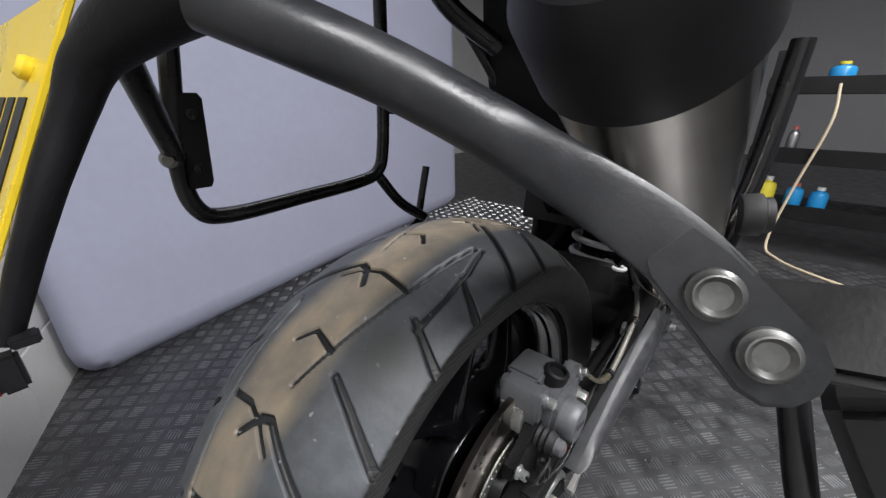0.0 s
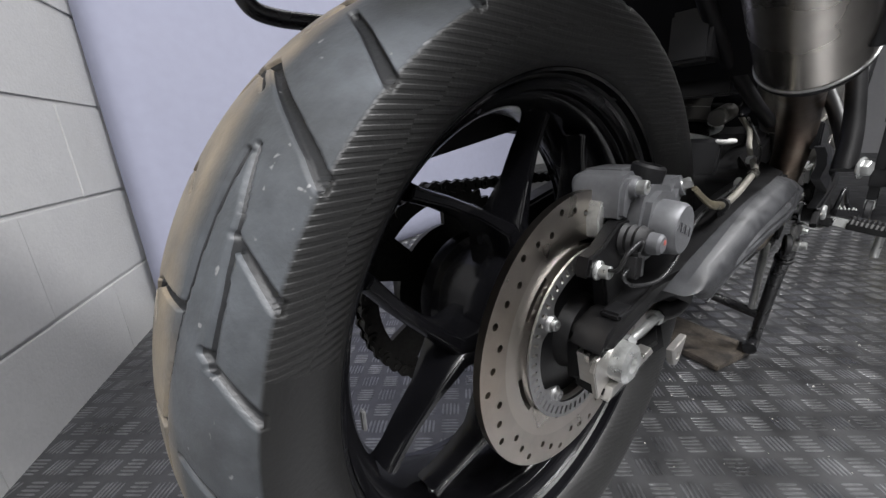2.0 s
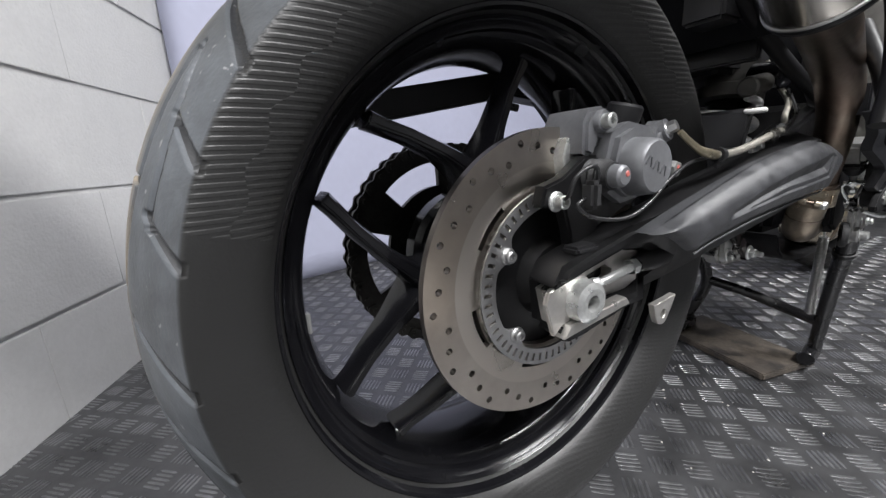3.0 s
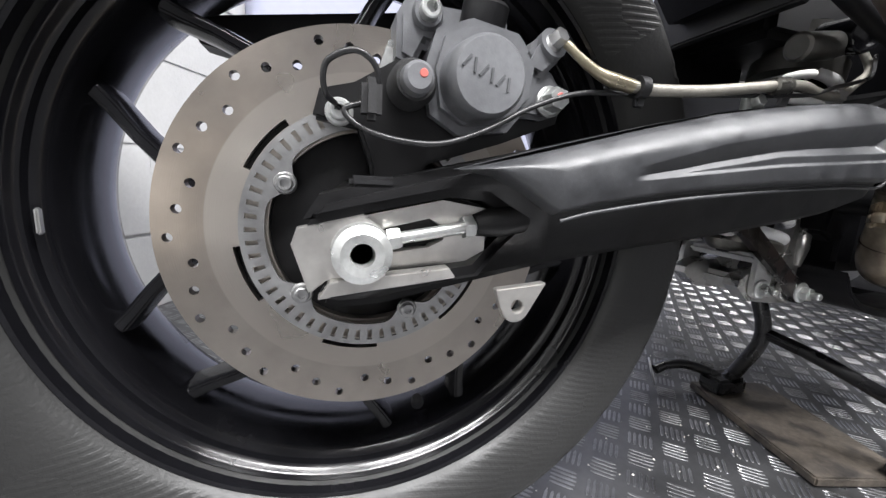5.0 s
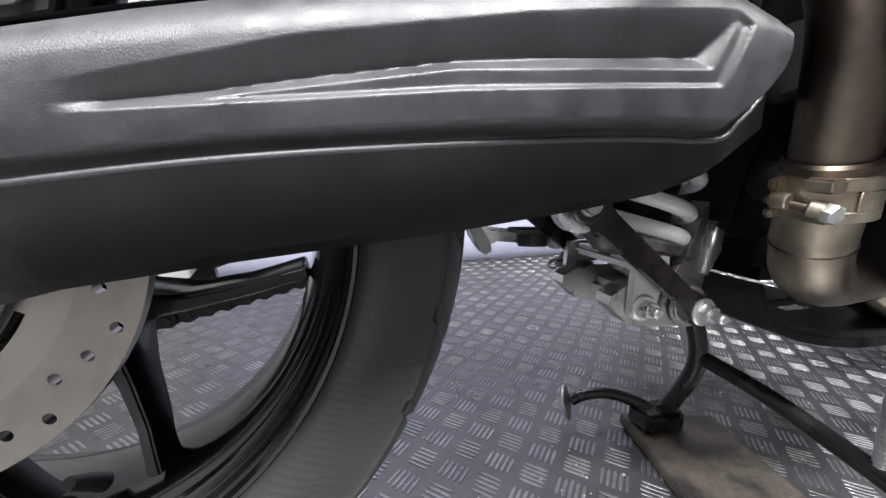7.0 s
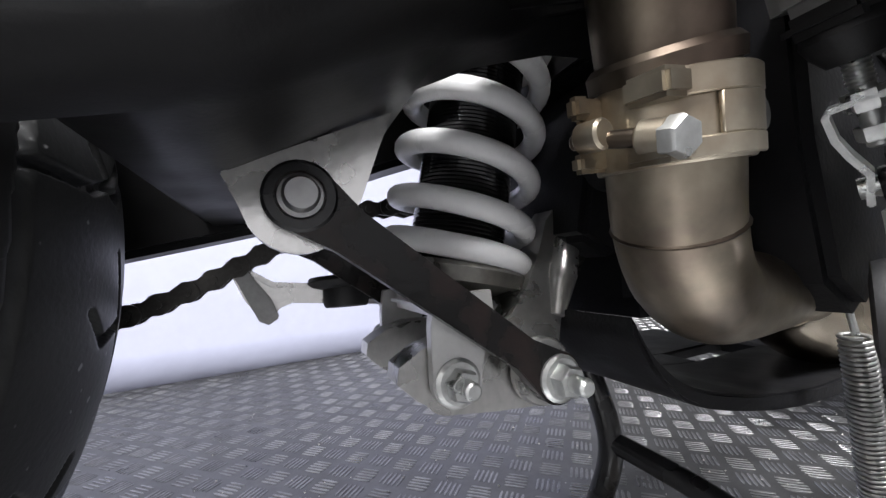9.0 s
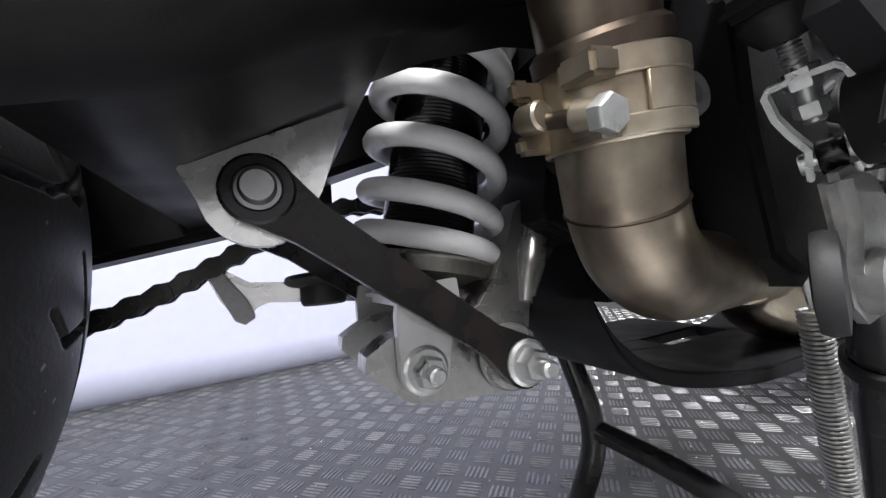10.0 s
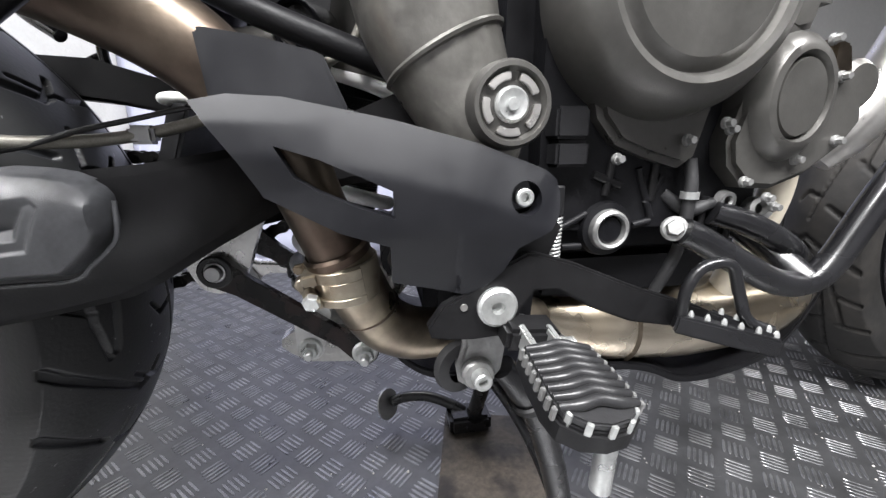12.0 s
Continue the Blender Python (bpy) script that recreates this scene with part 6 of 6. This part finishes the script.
m_clevis = m_mast.inverted() @ Matrix.Translation((0.5408, -0.1416, 0.3395)) @ Matrix((cl_w, cl_n, cl_d)).transposed().to_4x4()


def strip(pts, thick, lo, hi):
    """A flat bar bent along a line in the plane of the clevis."""
    p = [Vector((u, 0, v)) for u, v in pts]
    one, two = [], []
    for i, q in enumerate(p):
        t = (p[min(i + 1, len(p) - 1)] - p[max(i - 1, 0)]).normalized()
        side_v = Vector((-t.z, 0, t.x)) * thick / 2
        one.append(((q + side_v).x, (q + side_v).z))
        two.append(((q - side_v).x, (q - side_v).z))
    bm = plate(one + two[::-1], lo, hi, bevel=0.0005)
    bmesh.ops.transform(bm, matrix=m_clevis, verts=bm.verts)
    return bm


P("clevis", strip([(-0.0060, 0.0375), (-0.0052, 0.0320), (-0.0040, 0.0260), (-0.0075, 0.0180), (-0.0098, 0.0110), (-0.0105, 0.0020), (-0.0090, 0.0), (0.0, -0.0006), (0.0090, 0.0), (0.0112, 0.0025), (0.0125, 0.0095), (0.0100, 0.0180), (0.0068, 0.0240), (0.0080, 0.0320), (0.0090, 0.0375)], 0.0022, -0.0055, 0.0055), "zinc", mast, "bent zinc plated strip clevis", 30)
pin_axis = m_clevis.to_3x3() @ Vector((1, 0, 0))
P("clevis_pin", lathe([(0, 0.0045), (0.0046, 0.0045), (0.0064, 0.0034), (0.0066, 0.0), (0.0040, 0.0), (0.0040, -0.018), (0, -0.018)], m_clevis @ Vector((0.0100, 0, 0.0315)), pin_axis, 24), "zinc", mast, "bright clevis pin head")
P("clevis_bush", lathe([(0, 0.0), (0.0062, 0.0), (0.0066, 0.001), (0.0066, 0.007), (0.0062, 0.008), (0, 0.008)], m_clevis @ Vector((-0.0025, 0, 0.0310)), pin_axis, 24), "black_gloss", mast)
P("split_pin", tube([m_clevis @ Vector(q) for q in ((0.016, -0.004, 0.014), (0.022, -0.004, 0.0125), (0.028, -0.003, 0.0125))], 0.0011, 8), "zinc", mast)

# centre stand
stand = group_part("centre_stand", bike)
P("right_leg", tube([(0.568, -0.144, 0.262), (0.584, -0.140, 0.242), (0.604, -0.132, 0.205), (0.630, -0.121, 0.125), (0.655, -0.110, 0.027)], [0.009, 0.0120, 0.0115, 0.0105, 0.010], 8), "black_tube", stand, "black tubular centre stand leg")
P("leg_collar", lathe([(0.0120, -0.004), (0.0142, -0.003), (0.0142, 0.003), (0.0120, 0.004)], (0.592, -0.137, 0.2285), (0.020, 0.008, -0.037), 20), "black_satin", stand)
P("left_leg", tube([(0.60, 0.105, 0.27), (0.612, 0.075, 0.19), (0.616, 0.058, 0.125), (0.614, 0.080, 0.06), (0.610, 0.095, 0.028)], 0.0105, 16), "black_tube", stand)
P("cross_tube", tube([(0.617, 0.055, 0.130), (0.634, -0.005, 0.116), (0.642, -0.060, 0.101), (0.641, -0.114, 0.090)], 0.0092, 16), "black_tube", stand)
P("left_foot", slab(0.575, 0.635, 0.075, 0.115, 0.013, 0.040, 0.005), "black_tube", stand)
P("kick_tang", tube([(0.60, 0.100, 0.035), (0.575, 0.112, 0.045), (0.545, 0.122, 0.052), (0.515, 0.128, 0.050), (0.497, 0.131, 0.042)], 0.008, 14), "black_tube", stand)
P("tang_plate", lathe([(0, -0.0015), (0.022, -0.0015), (0.0225, 0.0), (0.022, 0.0015), (0, 0.0015)], (0.490, 0.130, 0.040), (0.75, -0.6, 0.3), 20), "steel_ring", stand)
P("right_foot", rod((0.674, -0.106, 0.0265), (0.612, -0.112, 0.0265), 0.0125), "black_tube", stand)
P("spring_hook", tube([(0.617, -0.105, 0.245), (0.612, -0.106, 0.262), (0.606, -0.12, 0.268)], 0.0016, 8), "zinc", stand)
P("return_spring", spiral((0.617, -0.105, 0.245), (0.645, -0.098, 0.09), 0.0060, 62, 0.0011, 6, 10), "alu_dull", stand, "dusty coil spring")

# side stand on the far side
side = group_part("side_stand", bike)
SIDE_ARM = [(0.3190, 0.2965), (0.3275, 0.2985), (0.3340, 0.2925), (0.3480, 0.2835), (0.3720, 0.2815), (0.3990, 0.2795), (0.4500, 0.2785), (0.5300, 0.2750), (0.5300, 0.2600), (0.4560, 0.2620), (0.4380, 0.2620), (0.4290, 0.2560), (0.4230, 0.2625), (0.3600, 0.2680), (0.3520, 0.2650), (0.3460, 0.2560), (0.3400, 0.2575), (0.3300, 0.2720)]
arm_bm = plate(SIDE_ARM, 0.086, 0.104, bevel=0.004)
P("stand_arm", arm_bm, "alu_shine", side, "bare bright metal side stand arm", 50)
P("stand_pad", plate([(0.319, 0.299), (0.327, 0.299), (0.347, 0.272), (0.352, 0.259), (0.345, 0.2545), (0.339, 0.2575)], 0.0835, 0.086, bevel=0.001), "alu_dull", side, "dull side of the stand foot")
P("spring_hook", tube([(0.436, 0.085, 0.256), (0.431, 0.084, 0.249), (0.423, 0.084, 0.247), (0.418, 0.084, 0.243), (0.420, 0.084, 0.238), (0.427, 0.084, 0.238)], 0.0024, 10), "zinc", side)
P("hook_spring", spiral((0.427, 0.084, 0.2445), (0.462, 0.084, 0.2445), 0.0040, 11, 0.0011, 6, 10), "chain", side, "small dark coil spring")
P("bump_stop", lathe([(0, 0), (0.019, 0), (0.026, -0.003), (0.027, 0.000), (0.023, 0.0035), (0.0165, 0.005), (0.0160, 0.016), (0.0145, 0.018), (0, 0.018)], (0.397, 0.086, 0.281), (0, -0.12, -1), 28), "rubber", side, "round rubber bump stop")

# left and right pannier frames, tail
rack = group_part("left_pannier_frame", bike)
P("rail", tube([(-0.128, 0.140, 0.86), (-0.144, 0.146, 0.74), (-0.1555, 0.151, 0.650), (-0.149, 0.155, 0.604), (-0.120, 0.158, 0.590), (-0.03, 0.158, 0.593), (0.05, 0.156, 0.598), (0.083, 0.155, 0.608), (0.094, 0.154, 0.64), (0.098, 0.152, 0.72), (0.10, 0.15, 0.85)], 0.0085, 16), "black_tube", rack, "black tubular pannier rail")
P("mount_plate", plate([(-0.154, 0.625), (-0.136, 0.625), (-0.133, 0.630), (-0.128, 0.703), (-0.131, 0.708), (-0.150, 0.708)], 0.140, 0.144, bevel=0.0008), "black_satin", rack)
for q in ((-0.144, 0.643), (-0.140, 0.690)):
    P("plate_screw", lathe([(0, 0.001), (0.002, 0.001), (0.0025, 0.0025), (0.0045, 0.002), (0.005, 0), (0, 0)], (q[0], 0.140, q[1]), (0, -1, 0), 16), "black_tube", rack)
P("hook_plate", plate([(0.090, 0.703), (0.135, 0.699), (0.140, 0.708), (0.158, 0.712), (0.166, 0.706), (0.172, 0.690), (0.160, 0.684), (0.120, 0.682), (0.090, 0.684)], 0.148, 0.152, bevel=0.0006), "black_tube", rack)
P("strut", tube([(-0.160, 0.138, 0.655), (-0.182, 0.09, 0.700), (-0.20, 0.05, 0.738)], 0.009, 14), "black_tube", rack)
P("rack_bolt", hex_bolt((-0.167, 0.132, 0.655), (-0.4, -0.9, 0), 0.010, 0.006, 0.0075), "steel_ring", rack)
P("stay", tube([(0.083, 0.155, 0.602), (0.11, 0.14, 0.56), (0.15, 0.13, 0.53)], 0.0075, 12), "black_tube", rack)
P("lower_stay", tube([(0.190, 0.160, 0.60), (0.178, 0.160, 0.555), (0.171, 0.160, 0.522), (0.175, 0.160, 0.498), (0.186, 0.160, 0.481), (0.212, 0.152, 0.473)], 0.0060, 12), "black_tube", rack)
P("stay_branch", tube([(0.10, 0.160, 0.503), (0.140, 0.160, 0.506), (0.168, 0.160, 0.517)], 0.0045, 10), "black_tube", rack)
rack.location = (0.004, 0.036, 0.002)
rack2 = group_part("right_pannier_frame", bike)
m_flat = Matrix.Translation((-0.129, -0.2295, 0.6395)) @ Matrix((( 0.0, 0.39, -0.92, 0), (-0.75, -0.61, -0.26, 0), (-0.66, 0.69, 0.30, 0), (0, 0, 0, 1)))
st = tube([(-0.205, -0.070, 0.737), (-0.185, -0.094, 0.725), (-0.165, -0.115, 0.713), (-0.148, -0.142, 0.697), (-0.134, -0.180, 0.676), (-0.1275, -0.205, 0.660), (-0.125, -0.222, 0.646)], 0.0115, 24, 12)
flat_n = m_flat.to_3x3().col[2].normalized()
flat_s = m_flat.to_3x3().col[1].normalized()
for v in st.verts:
    t = max(0.0, min(1.0, (-0.150 - v.co.y) / 0.05))
    t = t * t * (3 - 2 * t)
    off = (v.co - m_flat.translation).dot(flat_n) + 0.002
    v.co -= flat_n * off * 0.86 * t
    side_off = (v.co - m_flat.translation).dot(flat_s)
    v.co += flat_s * side_off * 0.10 * t
P("strut", st, "worn_black", rack2, "worn black tubular rack strut", 60)
fp_bm = plate([(-0.034, -0.009), (-0.028, -0.012), (0.016, -0.014), (0.024, -0.011), (0.028, -0.004), (0.028, 0.004), (0.024, 0.011), (0.016, 0.014), (-0.020, 0.013), (-0.034, 0.010)], -0.0045, 0.0, plane="xy", bevel=0.0016)
bmesh.ops.transform(fp_bm, matrix=m_flat, verts=fp_bm.verts)
P("strut_plate", fp_bm, "worn_black", rack2, "flattened strut end with two bolts", 60)
for q in (-0.012, 0.0105):
    P("rack_bolt", lathe([(0, 0.0030), (0.0046, 0.0034), (0.0062, 0.0052), (0.0068, 0.0050), (0.0073, 0.0036), (0.0084, 0.0026), (0.0087, 0.0), (0, 0)], m_flat @ Vector((q, 0, 0.0)), m_flat.to_3x3() @ Vector((0, 0, 1)), 28), "dull_bolt", rack2, "dished dull metal rack bolt")
P("rail", tube([(-0.046, -0.246, 0.618), (-0.062, -0.257, 0.584), (-0.079, -0.265, 0.560), (-0.0865, -0.269, 0.549), (-0.0880, -0.270, 0.5465)], [0.0062, 0.0060, 0.0060, 0.0058, 0.0040], 18), "black_tube", rack2, "worn black tubular pannier rail")
P("rail_block", slab(-0.014, 0.014, -0.012, 0.012, -0.03, 0.03, 0.005, m=Matrix.Translation((-0.090, -0.283, 0.586)) @ Matrix.Rotation(radians(-30), 4, "X")), "rubber", rack2, "black rubber block on the rail")
P("cross_bar", slab(-0.014, 0.075, -0.004, 0.004, -0.018, 0.018, 0.003, m=Matrix.Translation((-0.104, -0.238, 0.632)) @ Matrix.Rotation(radians(-84), 4, "Z") @ Matrix.Rotation(radians(-8), 4, "Y") @ Matrix.Rotation(radians(-55), 4, "X")), "black_satin", rack2, "broad black rack bar")
P("bumper", lathe([(0, -0.012), (0.018, -0.012), (0.0195, -0.009), (0.0195, 0.004), (0.016, 0.006), (0.016, 0.012), (0, 0.012)], (0.172, -0.228, 0.606), (0.3, -1, 0.1), 24), "rubber", rack2, "round rubber buffer")
P("front_stay", tube([(0.19, -0.225, 0.75), (0.185, -0.222, 0.66), (0.178, -0.215, 0.58), (0.20, -0.21, 0.52)], 0.0085, 14), "black_tube", rack2)
peg2 = group_part("passenger_footrest_hanger", bike)
P("hanger", tube([(0.345, -0.165, 0.60), (0.335, -0.188, 0.53), (0.322, -0.200, 0.46), (0.308, -0.202, 0.412)], [0.008, 0.008, 0.0085, 0.010], 14), "black_satin", peg2)
P("hanger_arm", tube([(0.40, -0.155, 0.52), (0.36, -0.182, 0.47), (0.325, -0.200, 0.43)], 0.0075, 12), "black_satin", peg2)
P("hanger_bolt", hex_bolt((0.306, -0.214, 0.415), (-0.3, -1, 0), 0.014, 0.006, 0.011), "zinc", peg2)

tail = group_part("tail_unit", bike)
# forward length is added, unseen, to shade the tyre from the lamps
P("undertail", slab(-0.20, 0.62, -0.13, 0.13, 0.83, 0.93, 0.02), "black_plastic", tail)
P("plate_bracket", tube([(-0.172, -0.066, 0.760), (-0.203, -0.034, 0.742), (-0.224, -0.004, 0.722), (-0.236, 0.003, 0.700), (-0.2505, 0.003, 0.674), (-0.2596, 0.003, 0.656), (-0.2685, 0.003, 0.638), (-0.281, 0.003, 0.610)], [0.022, 0.016, 0.0100, 0.0078, 0.0068, 0.0062, 0.0058, 0.0045], 18), "engine_black", tail, "black plastic plate bracket")
P("bracket_tab", slab(-0.2805, -0.271, -0.008, 0.002, 0.6105, 0.6145, 0.0008), "black_plastic", tail)
P("reflector_holder", slab(-0.2885, -0.2795, -0.004, 0.005, 0.590, 0.607, 0.0015), "black_plastic", tail)
P("reflector", slab(-0.2898, -0.2880, -0.0030, 0.004, 0.5905, 0.6000, 0.0006), "red_lens", tail, "small red reflector")
P("inner_fender", plate([(0.120, 0.84), (0.126, 0.77), (0.142, 0.715), (0.165, 0.676), (0.246, 0.619), (0.300, 0.564), (0.338, 0.520), (0.42, 0.535), (0.45, 0.60), (0.45, 0.84)], -0.114, 0.05, bevel=0.006), "engine_black", tail, "black plastic inner fender")
P("fender_rib", plate([(0.255, 0.600), (0.300, 0.556), (0.310, 0.562), (0.27, 0.625)], -0.118, -0.113, bevel=0.001), "black_plastic", tail)
P("fender_box", slab(0.272, 0.318, -0.075, -0.030, 0.536, 0.60, 0.004), "black_plastic", tail, "black relay box under the tail")
P("fender_screw", hex_bolt((0.200, -0.05, 0.640), (-0.6, -0.2, -0.8), 0.007, 0.004, 0.006), "alu_dull", tail)
P("fender_screw", hex_bolt((0.285, -0.035, 0.575), (-0.8, -0.2, -0.6), 0.007, 0.004, 0.006), "alu_dull", tail)
P("warning_tag", slab(0.318, 0.3195, -0.118, -0.1145, 0.568, 0.588, 0.0004), "cream", tail, "small faded yellow tag")
P("fender_stay", tube([(0.03, 0.10, 0.735), (0.13, 0.10, 0.684), (0.262, 0.094, 0.622), (0.31, 0.055, 0.602)], 0.0095, 14), "black_tube", tail)
P("tail_stay", tube([(0.03, 0.06, 0.84), (0.06, 0.045, 0.79), (0.115, 0.02, 0.755)], 0.010, 12), "black_tube", tail)
P("tail_stay", tube([(0.0, 0.07, 0.85), (0.10, 0.06, 0.785), (0.16, 0.03, 0.70)], 0.006, 10), "black_tube", tail)
number_plate = group_part("number_plate", bike)
m_np = Matrix.Translation((-0.2590, 0.0080, 0.674)) @ Matrix.Rotation(radians(3.5), 4, "Z") @ Matrix.Rotation(radians(27), 4, "Y")
P("plate", slab(-0.0015, 0.0015, 0.0, 0.22, -0.085, 0.085, 0.0006, m=m_np), "yellow", number_plate, "yellow reflective plate")
for k in range(7):
    P("bar", slab(-0.0021, -0.0015, 0.018 + 0.027 * k, 0.036 + 0.027 * k, -0.035, 0.035, 0, m=m_np), "black_plastic", number_plate, smooth=0)
P("cap_screw", lathe([(0, 0.005), (0.004, 0.005), (0.0055, 0.003), (0.0055, 0), (0, 0)], m_np @ Vector((-0.0016, 0.030, 0.048)), m_np.to_3x3() @ Vector((-1, 0, 0)), 16), "yellow", number_plate, "yellow screw cap")

# front wheel
fw = group_part("front_wheel", bike)
FX = 1.41
tagged(build_tyre((FX, 0, AXLE), 0.300, 0.060, 720, True, fw, 80, "tyre", "rubber_dusty"), "dusty front tyre")
P("rim", lathe([(r, y * 0.75) for r, y in rim_prof], (FX, 0, AXLE), n=64, close=True), "black_gloss", fw)

fw.location = (0, 0.09, 0)
front = group_part("front_fork", bike)
front.location = (0, 0.09, 0)
P("fork_leg", tube([(FX + 0.02, -0.10, 0.30), (FX - 0.03, -0.10, 0.42), (FX - 0.09, -0.10, 0.57)], [0.030, 0.029, 0.027], 24), "alu_dull", front, "grey fork leg")
P("stanchion", tube([(FX - 0.09, -0.10, 0.57), (FX - 0.16, -0.10, 0.75)], 0.0215, 20), "black_gloss", front)
P("front_disc", plate(circle(FX, AXLE, 0.155, 64), -0.075, -0.070, [circle(FX, AXLE, 0.115, 48)]), "steel_disc", front, "front brake rotor")
P("front_caliper", plate([(FX - 0.165, 0.33), (FX - 0.10, 0.33), (FX - 0.09, 0.40), (FX - 0.13, 0.43), (FX - 0.175, 0.40)], -0.10, -0.055, bevel=0.006), "caliper", front)
for k in range(5):
    a = radians(20 + 72 * k)
    P("front_spoke", tube([(FX + 0.04 * math.cos(a), -0.01, AXLE + 0.04 * math.sin(a)), (FX + 0.19 * math.cos(a), -0.02, AXLE + 0.19 * math.sin(a))], [0.018, 0.011], 10), "black_gloss", fw)
P("front_hub", rod((FX, -0.06, AXLE), (FX, 0.06, AXLE), 0.045, 28), "black_gloss", fw)

# ---- loose things ----
def floor_grit():
    """Small pale chips and specks lying about on the plate."""
    rnd = random.Random(7)
    vs, fs = [], []
    for k in range(520):
        x, y = rnd.uniform(0.1, 1.5), rnd.gauss(0.0, 0.34)
        if 0.53 < x < 0.72 and -0.12 < y < 0.15:
            continue
        r = rnd.uniform(0.0006, 0.0019) * (1.3 if rnd.random() < 0.1 else 1)
        a = rnd.uniform(0, 3.14)
        b = len(vs)
        for q in range(4):
            t = a + q * math.pi / 2
            vs.append((x + r * math.cos(t) * rnd.uniform(0.7, 1.2), y + r * math.sin(t) * rnd.uniform(0.7, 1.2), 0.0012))
        vs.append((x, y, 0.0012 + r * 1.1))
        vs.append((x, y, 0.0004))
        for q in range(4):
            fs.append((b + q, b + (q + 1) % 4, b + 4))
            fs.append((b + (q + 1) % 4, b + q, b + 5))
    me = bpy.data.meshes.new("grit")
    me.from_pydata(vs, [], fs)
    me.materials.append(M["grit"])
    return tagged(new("grit", me), "small pale chips scattered over the floor plate", "grit", kind="stuff")


floor_grit()

board = part("support_board", slab(-0.066, 0.066, -0.108, 0.112, 0.0013, 0.0135, 0.002, m=Matrix.Translation((0.614, 0.004, 0)) @ Matrix.Rotation(radians(-14), 4, "Z")), M["wood"])
tagged(board, "oil-stained board under the centre stand feet", "board")


# tool trolley in the distance
def tool_trolley():
    root = thing("tool_trolley", "black three-shelf tool trolley on castors, loaded with workshop bottles", "trolley")
    x0, x1, y0, y1 = 2.15, 2.60, -0.95, -0.16
    for z in (0.16, 0.42, 0.72):
        part("shelf", slab(x0, x1, y0, y1, z, z + 0.03, 0.004), M["black_satin"], root)
        part("shelf_lip", slab(x0 - 0.008, x0, y0, y1, z, z + 0.07, 0.002), M["black_satin"], root)
    for x in (x0 + 0.02, x1 - 0.02):
        for y in (y0 + 0.02, y1 - 0.02):
            part("post", slab(x - 0.015, x + 0.015, y - 0.015, y + 0.015, 0.10, 0.90, 0.003), M["black_satin"], root)
            w = part("castor", lathe([(0, -0.012), (0.045, -0.012), (0.05, -0.008), (0.05, 0.008), (0.045, 0.012), (0, 0.012)], (x, y, 0.0512), (0, 1, 0), 20), M["rubber"], root)
            part("castor_fork", slab(x - 0.012, x + 0.012, y - 0.016, y + 0.016, 0.06, 0.105, 0.003), M["zinc"], w)
    return root


tool_trolley()


def bottle(x, y, z, r, h, body, cap, label):
    root = thing("bottle", label, "bottle", "bottles on the trolley")
    part("body", lathe([(0, 0), (r * 0.95, 0), (r, 0.004), (r, h * 0.68), (r * 0.85, h * 0.78), (r * 0.4, h * 0.85), (r * 0.4, h * 0.9), (0, h * 0.9)], (0, 0, 0), (0, 0, 1), 20), M[body], root)
    part("cap", lathe([(r * 0.45, h * 0.88), (r * 0.45, h), (0, h)], (0, 0, 0), (0, 0, 1), 16), M[cap], root)
    root.matrix_world = Matrix.Translation((x, y, z + 0.0004))
    return root


for args in ((2.24, -0.27, 0.19, 0.04, 0.15, "yellow_label", "clear_white", "white bottle with a yellow label on the trolley shelf"),
             (2.24, -0.38, 0.19, 0.035, 0.13, "blue", "red", "blue bottle with a red cap on the trolley shelf"),
             (2.24, -0.47, 0.19, 0.035, 0.12, "blue", "clear_white", "blue bottle with a white cap on the trolley shelf"),
             (2.24, -0.31, 0.45, 0.022, 0.13, "steel_ring", "red", "silver spray can with a red cap on the trolley shelf"),
             (2.24, -0.22, 0.45, 0.022, 0.12, "steel_ring", "clear_white", "silver spray can with a white cap on the trolley shelf"),
             (2.24, -0.40, 0.75, 0.045, 0.10, "blue", "yellow_label", "squat blue tub on the trolley top shelf")):
    bottle(*args)
cable = part("mains_cable", tube([(2.14, -0.40, 0.76), (2.11, -0.41, 0.60), (2.10, -0.36, 0.30), (2.06, -0.33, 0.05), (1.98, -0.38, 0.0065), (1.85, -0.5, 0.0065), (1.7, -0.75, 0.0065)], 0.006, 8), M["cream"])
tagged(cable, "cream mains cable hanging from the trolley to the floor", "cable")
